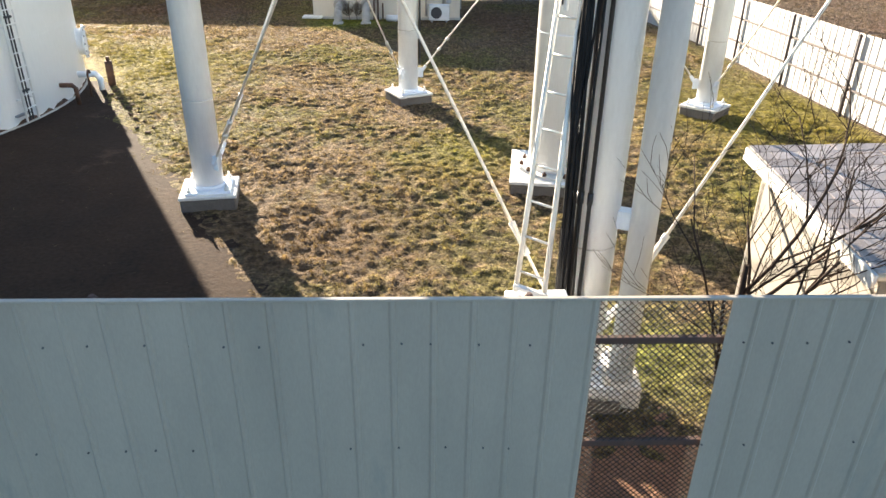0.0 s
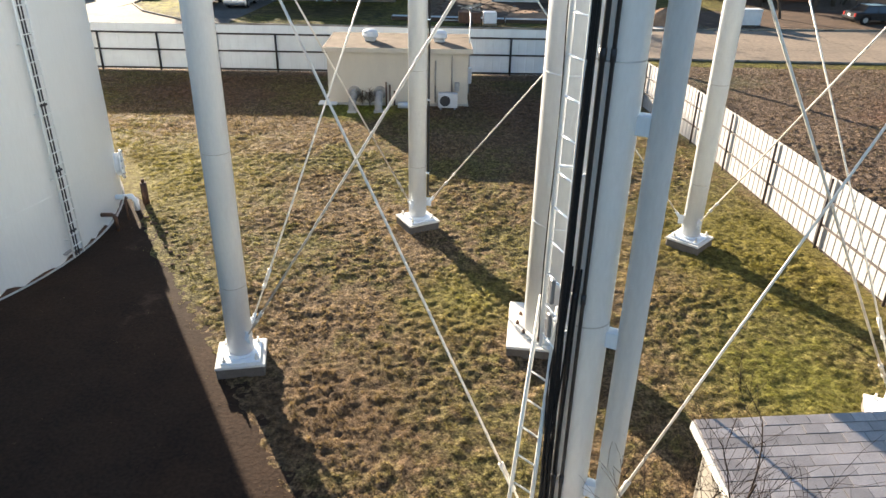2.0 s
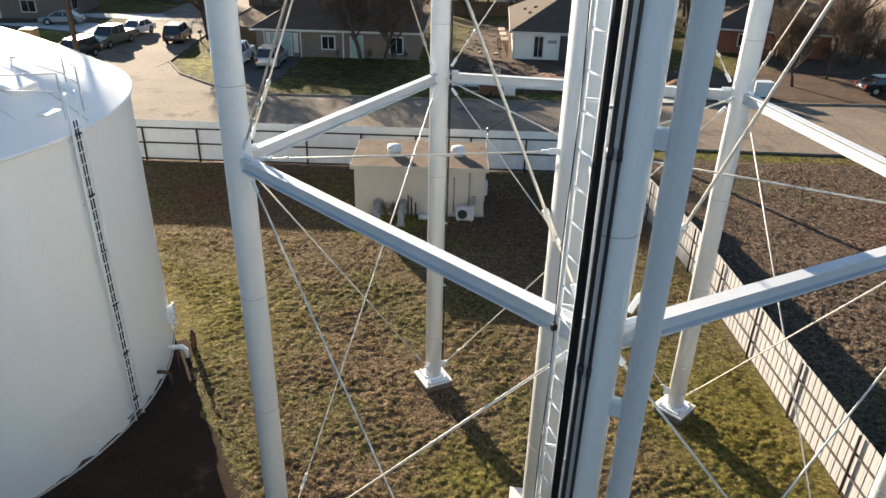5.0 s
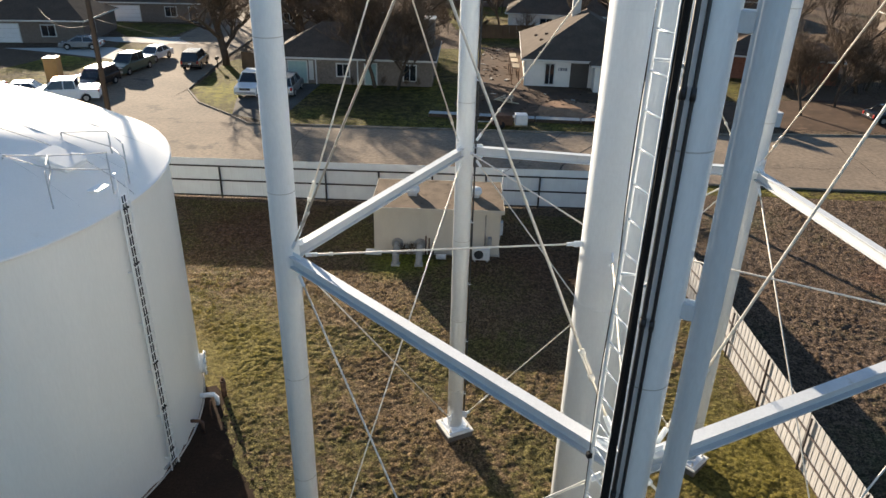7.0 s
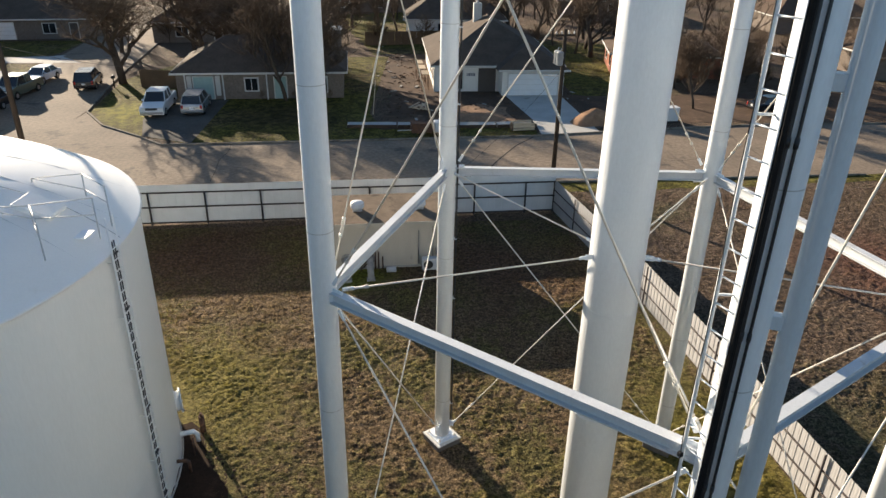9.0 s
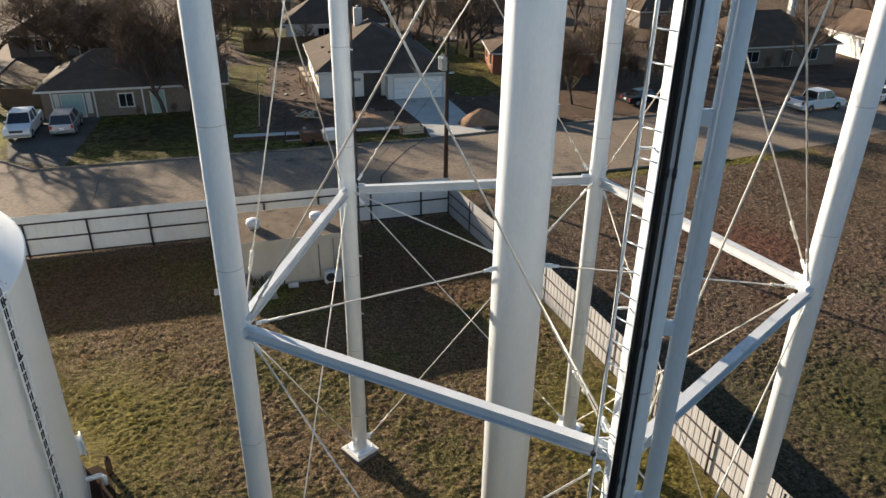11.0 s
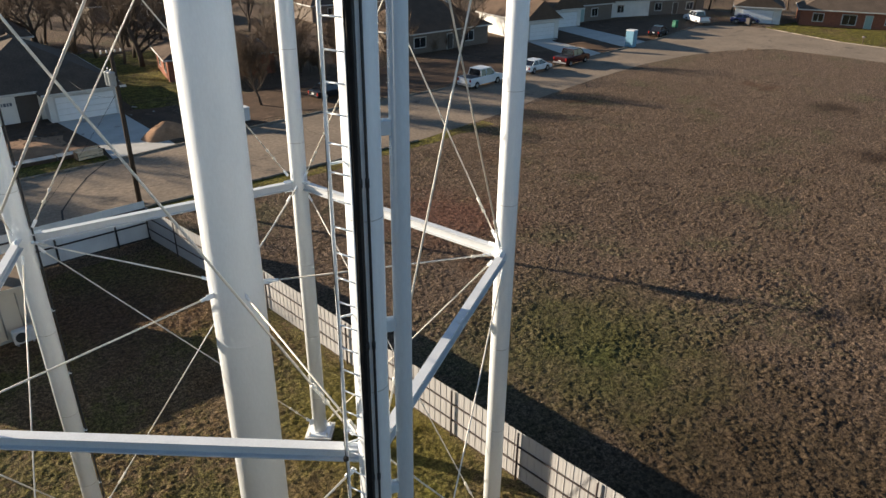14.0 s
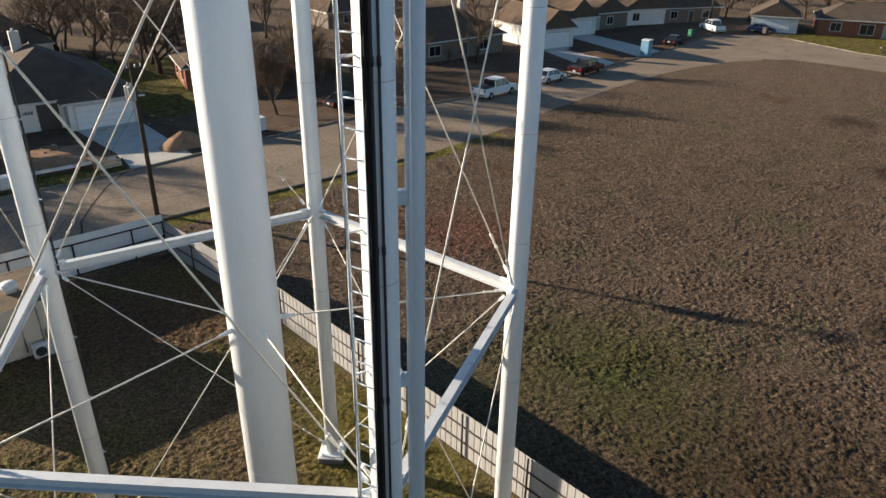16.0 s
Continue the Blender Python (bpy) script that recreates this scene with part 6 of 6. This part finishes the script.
rr = random.Random(33)
pile = thing("lumber_pile", (1.08, 63.99, 0), "tangled pile of pale sawn lumber offcuts", "lumber")
for i in range(14):
    a = rr.uniform(0, 180)
    p = Vector((1.1 + rr.uniform(-0.7, 0.7), 64.4 + rr.uniform(-0.6, 0.6), 0.12 + 0.07 * (i // 2)))
    part("board", Geo().box(p, (rr.uniform(1.0, 2.0), 0.14, 0.05), Matrix.Rotation(rr.uniform(-0.2, 0.2), 3, "Y") @ rot_z(a), 0.006), LUMBER, pile)
forms = thing("kerb_formwork", (4.48, 58.25, 0), "pale new concrete footway slab held by dark formwork boards", "formwork")
for x0, y0, x1, y1 in ((-5.4, 58.95, -1.2, 58.75), (-1.1, 58.75, 3.6, 58.5), (3.7, 58.5, 7.4, 58.5), (7.5, 58.5, 11.0, 58.7)):
    d = Vector((x1 - x0, y1 - y0, 0))
    q = rot_z(math.degrees(math.atan2(d.y, d.x)))
    part("slab", Geo().box(((x0 + x1) / 2, (y0 + y1) / 2, 0.15), (d.length - 0.02, 0.9, 0.3), q, 0.02), DRIVE_MAT, forms, "pale footway slab")
    part("board", Geo().box(((x0 + x1) / 2, (y0 + y1) / 2 - 0.48, 0.14), (d.length, 0.05, 0.32), q, 0.008), POLE_WOOD, forms)
patch("lawn_verge", [(-17.8, 54.78), (10.59, 55.72), (10.6, 58.18), (-1.01, 57.95), (-17.77, 57.69)], 0.014, TURF_LAWN, "green grass verge beside the kerb", "lawn", 0.15, 22)
box2 = thing("site_crate", (9.6, 57.3, 0), "tan wooden site crate beside the drive", "crate")
for k in range(3):
    part("slat", Geo().box((9.6, 56.9, 0.2 + 0.22 * k), (1.9, 0.05, 0.18), rot_z(6), 0.01), LUMBER, box2)
    part("slat", Geo().box((9.5, 57.8, 0.2 + 0.22 * k), (1.9, 0.05, 0.18), rot_z(6), 0.01), LUMBER, box2)
for dx in (-0.95, 0.95):
    part("end_panel", Geo().box((9.55 + dx, 57.35 + dx * 0.1, 0.36), (0.05, 0.85, 0.66), rot_z(6), 0.01), POLE_WOOD, box2)
part("floor_board", Geo().box((9.55, 57.35, 0.07), (1.85, 0.85, 0.06), rot_z(6), 0.01), POLE_WOOD, box2)
# clods and scraps on the building lot
rs = random.Random(61)
g, g2 = Geo(), Geo()
for i in range(900):
    x, y = rs.uniform(-2, 17.5), rs.uniform(59.5, 92)
    if (2.6 < x < 16.8 and y > 69.4) or (10.2 < x < 16.2 and y < 70):
        continue
    s = rs.uniform(0.06, 0.2) * (1 if rs.random() < 0.95 else 1.6)
    g.box((x, y, s * 0.15), (s * 1.5, s, s * 0.6), rot_z(rs.uniform(0, 180)) @ Matrix.Rotation(rs.uniform(-0.4, 0.4), 3, "X"), s * 0.16)
for i in range(60):
    x, y = rs.uniform(-4, 19), rs.uniform(60, 104)
    if 2.0 < x < 16.8 and y > 69:
        continue
    g2.box((x, y, 0.07), (rs.uniform(0.15, 0.9), rs.uniform(0.05, 0.3), 0.06), rot_z(rs.uniform(0, 180)), 0.01)
solo("soil_clods", g, DIRT, "loose brown clods of soil on the building lot", "soil", kind="stuff")
solo("site_scraps", g2, CONCRETE, "scattered grey building scraps on the lot", "debris", kind="stuff")
skip = thing("trailer_box", (0.79, 56.37, 0), "dark slatted box trailer by the formwork", "trailer")
part("box", Geo().box((0.79, 56.47, 0.65), (1.7, 1.1, 0.8), rot_z(4), 0.03), RUSTED, skip)
part("tongue", Geo().box((-0.61, 56.31, 0.4), (1.2, 0.08, 0.08), rot_z(4), 0.01), GALV, skip)
for s in (-1, 1):
    part("wheel", Geo().tube((0.8, 56.7 + s * 0.62, 0.28), (0.8, 56.7 + s * 0.78, 0.28), 0.28, n=16), TYRE, skip)
pallet = thing("brick_pallet", (2.38, 56.82, 0), "wrapped pale pallet of blocks by the street", "pallet")
part("load", Geo().box((2.38, 56.82, 0.6), (1.0, 0.9, 0.85), rot_z(4), 0.04), PLASTIC_WHITE, pallet)
for dy in (-0.35, 0, 0.35):
    part("bearer", Geo().box((2.4, 57.0 + dy, 0.09), (1.1, 0.1, 0.14), rot_z(4), 0.01), LUMBER, pallet)
for i, (x, y, z) in enumerate(((2.36, 71.94, 0.0), (2.26, 74.74, 0.0), (2.15, 77.43, 0.0))):
    sc = thing("scaffold_frame", (x, y, 0), "dark steel scaffold frame beside the new house", "scaffold", "scaffold frames")
    for dx in (-0.45, 0.25):
        for dy in (0, 1.5):
            part("leg", Geo().tube((x + dx, y + dy, 0), (x + dx, y + dy, 1.7), 0.03, n=6), RUSTED, sc)
    for zz in (0.8, 1.65):
        part("cross_bar", Geo().tube((x - 0.45, y, zz), (x - 0.45, y + 1.5, zz), 0.025, n=6), RUSTED, sc)
    part("plank", Geo().box((x - 0.1, y + 0.75, 1.7), (0.7, 1.9, 0.05), None, 0.006), LUMBER, sc)
for x, y, h in ((-3.2, 62.77, 3.0), (-3, 74.84, 2.4)):
    solo("stake", Geo().tube((x, y, -0.1), (x + 0.3, y + 0.3, h), 0.04, 0.03, n=6), LUMBER, "tall thin pale wooden stake on the lawn", "stake", "stakes")
for x0, y0, x1, y1, n in ((-4.0, 98, 14, 100, 18), (17, 103, 19, 112, 9), (-26.8, 74.3, -22.7, 73.4, 20)):
    fr_ = thing("board_fence", (x0, y0, 0), "weathered brown board fence between back gardens", "fence")
    d = Vector((x1 - x0, y1 - y0, 0)) / n
    for i in range(n):
        part("board", Geo().box((x0 + d.x * (i + 0.5), y0 + d.y * (i + 0.5), 0.9), (d.length - 0.02, 0.04, 1.8), rot_z(math.degrees(math.atan2(d.y, d.x))), 0.006), BRUSH, fr_)
rr = random.Random(5)
rub = thing("rubble", (-8.4, 19.3, 0), "small brown clods in a line by the tank pipe", "rubble")
for i in range(14):
    t = i / 13
    p = (-9.2 + 2.4 * t + rr.uniform(-0.12, 0.12), 19.2 - 3.6 * t + rr.uniform(-0.15, 0.15), 0.035)
    part("stone", Geo().box(p, (rr.uniform(0.05, 0.14), rr.uniform(0.04, 0.1), rr.uniform(0.04, 0.08)), rot_z(rr.uniform(0, 180)), 0.02), DIRT, rub)


# ---- bare trees ----
def bare_tree(seed, height, spread, levels, trunk_r, droop=0.0, density=3, twig_r=0.012, first=0.28):
    """Trunk and limbs in one mesh, thin twigs in another, grown by repeated forking."""
    rr = random.Random(seed)
    limbs, twigs = Geo(), Geo()

    def grow(p, d, length, r, level):
        pts = [p]
        q = d.copy()
        seg = 4 if level < 2 else (3 if level == 2 else 2)
        for i in range(seg):
            q = (q + Vector((rr.uniform(-1, 1), rr.uniform(-1, 1), rr.uniform(-0.6, 0.8))) * (0.13 + 0.03 * level) + Vector((0, 0, 0.05 - droop * level * 0.04))).normalized()
            pts.append(pts[-1] + q * length / seg)
        if level <= 2:
            limbs.line(pts, r, 7 - 2 * level if level < 2 else 4, r * 0.62)
        else:
            twigs.line(pts, max(twig_r, r), 3, twig_r * 0.5)
        if level >= levels:
            return
        n = density + (1 if level == 0 else 0)
        for i in range(n + (1 if level > 1 else 0)):
            t = first + (1 - first) * (i + rr.uniform(0.2, 1.0)) / (n + 0.4) if level == 0 else 0.25 + 0.75 * (i + rr.uniform(0.1, 0.9)) / (n + 0.3)
            t = min(t, 0.99)
            k = min(int(t * seg), seg - 1)
            b = pts[k].lerp(pts[k + 1], t * seg - k)
            az = rr.uniform(0, 2 * math.pi)
            side = Vector((math.cos(az), math.sin(az), rr.uniform(-0.1, 0.5))).normalized()
            w = spread * rr.uniform(0.75, 1.15)
            nd = (q * (1 - 0.5 * w) + side * w).normalized()
            grow(b, nd, length * rr.uniform(0.55, 0.78), r * 0.52, level + 1)

    grow(Vector((0, 0, -0.1)), Vector((rr.uniform(-0.08, 0.08), rr.uniform(-0.08, 0.08), 1)).normalized(), height * 0.46, trunk_r, 0)
    return limbs, twigs


def tree_thing(name, geos, bark, twig, label, category, group=""):
    root = new(name)
    tagged(root, label, category, group)
    part("trunk", geos[0], bark, root)
    part("crown", geos[1], twig, root)
    return root


great_oak = tree_thing("tree", bare_tree(3, 14.5, 1.0, 5, 0.44, 0.3, 4, 0.022, 0.14), BARK, TWIG, "broad leafless oak with a wide open crown", "tree", "bare street trees")
great_oak.matrix_basis = pose(-29.09, 75.96, 0, 0, 0, 20)
tall_elm = tree_thing("tree", bare_tree(8, 12, 0.62, 5, 0.2, 0.1, 4, 0.026, 0.18), BARK, TWIG, "tall leafless tree with dense fine brown twigs", "tree", "bare street trees")
tall_elm.matrix_basis = pose(-11.5, 68.06, 0, 0, 0, 50)
oak = tree_thing("tree", bare_tree(3, 11, 0.85, 4, 0.34, 0.4, 4, 0.024, 0.2), BARK, TWIG, "wide leafless oak with a dense crown of twigs", "tree", "bare street trees")
elm = tree_thing("tree", bare_tree(8, 10, 0.6, 4, 0.22, 0.1, 4, 0.02), BARK, TWIG, "leafless tree with many upright brown twigs", "tree", "bare street trees")
ash = tree_thing("tree", bare_tree(15, 9, 0.65, 4, 0.18, 0.1, 4, 0.02), BARK, TWIG, "slim leafless tree with fine brown twigs", "tree", "bare street trees")
far_tree = tree_thing("tree", bare_tree(29, 10, 0.7, 3, 0.2, 0.1, 4, 0.07), BARK, TWIG, "distant leafless brown tree", "tree", "distant bare trees")
bush = tree_thing("bush", bare_tree(21, 5, 0.7, 3, 0.06, 0.0, 6, 0.022, 0.08), BARK, BRUSH, "tangled dry brown leafless bush", "bush", "dry bushes")
far_tree.matrix_basis = pose(60, 190, 0)
for ob, m in ((oak, pose(-18.88, 83.25, 0, 0, 0, 20)), (elm, pose(36.73, 73.5, 0, 0, 0, 0)), (ash, pose(23.5, 92.0, 0, 0, 0, 0)), (bush, pose(30.13, 70.7, 0))):
    ob.matrix_basis = m
rr = random.Random(77)


def plant(ob, x, y, s, z=0.0):
    c = copy_thing(ob, pose(x, y, z, 0, 0, rr.uniform(0, 360)))
    c.scale = (s * rr.uniform(0.9, 1.1), s * rr.uniform(0.9, 1.1), s)
    return c


for x, y, s in ((-21.79, 81.41, 0.95), (-15.06, 80.51, 0.9), (-8.35, 82.26, 0.85)):
    plant(great_oak, x, y, s)
for x, y, s in ((-9.2, 67.6, 0.85), (27.62, 63.8, 0.63), (32.05, 67.33, 0.70), (42.01, 69.45, 0.74)):
    plant(tall_elm, x, y, s)
for x, y, s in ((-24.95, 90.69, 1.0), (-15.42, 91.77, 0.9), (-34.35, 93.11, 0.8), (17.44, 107.7, 1.0), (5.83, 119.61, 0.9), (-48.45, 113.16, 1.1), (-20.89, 105.49, 1.0), (30.62, 75.13, 0.67), (52.17, 81.28, 0.74), (24.83, 89.44, 1.0)):
    plant(oak, x, y, s)
for x, y, s in ((45.73, 71.62, 0.78), (50.33, 72.7, 0.74), (61.25, 71.88, 0.9), (19.46, 112.79, 1.0), (11.91, 99.38, 0.9), (27.79, 103.29, 1.1), (35.45, 94.63, 1.1), (66.46, 94.16, 1.1), (136.91, 54.81, 1.0), (129.56, 71.25, 1.0), (116.96, 87.84, 1.1), (99.44, 95.92, 1.1), (83.64, 96.84, 1.1), (-42.17, 110.04, 1.0), (-65.57, 97.11, 1.0), (-31.84, 115.38, 1.1), (25.82, 95.4, 1.1), (20.97, 103.87, 1.1), (33.59, 106.78, 1.2), (41.23, 113.99, 1.2)):
    plant(elm, x, y, s)
for x, y, s in ((29.17, 72.24, 0.74), (38.25, 74.63, 0.81), (32.56, 86.9, 1.1), (21.93, 97.71, 0.9), (15.87, 117.21, 1.0), (-2.02, 108.72, 1.0), (141.46, 42, 1.0), (144.56, 63.31, 1.1), (108.15, 93.63, 1.0), (90.91, 92.93, 1.0), (46.81, 105.45, 1.1), (-59.52, 109.32, 1.0), (7.78, 131.26, 1.1), (25.95, 141.75, 1.1)):
    plant(ash, x, y, s)
for i in range(40):
    x = rr.uniform(30, 62)
    plant(bush, x, rr.uniform(72, 77) + (x - 24) * 0.05 + rr.choice((0, 0, 6, 14)), rr.uniform(0.4, 0.75))
for i in range(16):
    plant(rr.choice((elm, ash)), rr.uniform(-14, 34), rr.uniform(107, 130), rr.uniform(0.75, 1.0))
for x, y in ((-10.82, 68.68), (-8.49, 68.78), (-7.32, 68.97), (-13.74, 68.33)):
    plant(bush, x, y, 0.22)
for x, y in ((-4.3, 31.9), (-4.0, 32.05)):
    plant(bush, x, y, 0.2)
for i in range(26):
    plant(bush, rr.uniform(-30, 20), rr.uniform(95, 118), rr.uniform(0.6, 1.0))
# distant woods behind the streets
for i in range(110):
    a = radians(rr.uniform(18, 132))
    r = rr.uniform(150, 270)
    plant(far_tree, r * math.cos(a), r * math.sin(a), rr.uniform(0.9, 1.3))

# bare shrubs by the shed
for seed, x, y, hgt, thick in ((41, 2.74, 5.35, 4.3, 0.021), (57, 2.84, 5.5, 3.7, 0.014)):
    s = tree_thing("shrub", bare_tree(seed, hgt * 1.15, 0.62, 4, thick * 1.8, 0.1, 3, 0.0032, 0.4), TWIG_DARK, TWIG_DARK, "thin leafless dark shrub beside the shed", "shrub", "bare shrubs")
    s.matrix_basis = pose(x, y, 0)


# ---- grass ----
def tufts(name, count, region, keep, height, mat, label, seed, base, blades=4, wide=0.02):
    """Many small clumps of blades, each blade one bent strip of two triangles."""
    rs = np.random.RandomState(seed)
    x0, x1, y0, y1 = region
    px, py = rs.uniform(x0, x1, count), rs.uniform(y0, y1, count)
    ok = keep(px, py)
    px, py = px[ok], py[ok]
    n = len(px)
    lumps = base(px, py) / 0.045
    clump = 0.45 + 0.7 * np.clip(lumps, 0, 1.4) + 0.25 * rs.rand(n)
    ok = (lumps > 0.12) | (rs.rand(n) < 0.5)
    px, py, clump = px[ok], py[ok], clump[ok]
    n = len(px)
    allv = np.empty((n * blades, 3, 3))
    for b in range(blades):
        a = rs.uniform(0, 2 * np.pi, n)
        lean = rs.uniform(0.3, 1.1, n)
        h = height * clump * rs.uniform(0.6, 1.2, n)
        w = wide * rs.uniform(0.6, 1.3, n)
        ox, oy = px + rs.normal(0, 0.03, n), py + rs.normal(0, 0.03, n)
        dx, dy = np.cos(a), np.sin(a)
        low = base(ox, oy)
        v = allv[b * n:(b + 1) * n]
        v[:, 0] = np.stack([ox - dy * w, oy + dx * w, low - 0.012], 1)
        v[:, 1] = np.stack([ox + dy * w, oy - dx * w, low - 0.012], 1)
        v[:, 2] = np.stack([ox + dx * h * lean, oy + dy * h * lean, low + h], 1)
    m = len(allv)
    me = bpy.data.meshes.new(name)
    me.vertices.add(m * 3)
    me.vertices.foreach_set("co", allv.reshape(-1))
    me.loops.add(m * 3)
    me.loops.foreach_set("vertex_index", np.arange(m * 3))
    me.polygons.add(m)
    me.polygons.foreach_set("loop_start", np.arange(m) * 3)
    me.polygons.foreach_set("loop_total", np.full(m, 3))
    me.materials.append(mat)
    me.update(calc_edges=True)
    me.validate()
    return tagged(new(name, me), label, "grass", kind="stuff")


def in_yard(x, y):
    right = np.where(y > 27.8, 9.6 + (7.95 - 9.6) * (y - 27.8) / 11.7, 11.4 + (9.6 - 11.4) * (y - 4.93) / 22.87)
    tank_d = np.hypot(x - TK.x, y - TK.y)
    speck = np.sin(x * 7.3 + y * 3.1) * np.sin(y * 6.1 - x * 2.7)
    # no blades over the soil painted as tank shadow
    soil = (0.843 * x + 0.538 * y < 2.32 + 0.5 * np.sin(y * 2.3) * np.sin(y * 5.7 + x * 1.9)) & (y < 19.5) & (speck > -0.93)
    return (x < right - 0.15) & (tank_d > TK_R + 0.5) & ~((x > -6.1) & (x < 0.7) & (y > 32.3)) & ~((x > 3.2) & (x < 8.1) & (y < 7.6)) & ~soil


def in_field(x, y):
    left = 11.6 - (y - 5) * 0.08
    south = field_south(x)
    thin = np.random.RandomState(8).rand(len(x)) < np.clip((80 - x) / 40, 0, 1)
    return (x > np.maximum(left, 8.4)) & (y < south) & thin


tufts("yard_grass", 290000, (-30, 11.3, 4.95, 38.8), in_yard, 0.038, YARD_BLADES, "short patchy winter grass in the yard", 3, yard_height, 4, 0.0115)
tufts("field_grass", 170000, (9, 80, 0, 52), in_field, 0.042, FIELD_BLADES, "short dry brown grass on the field", 4, field_height, 3, 0.024)
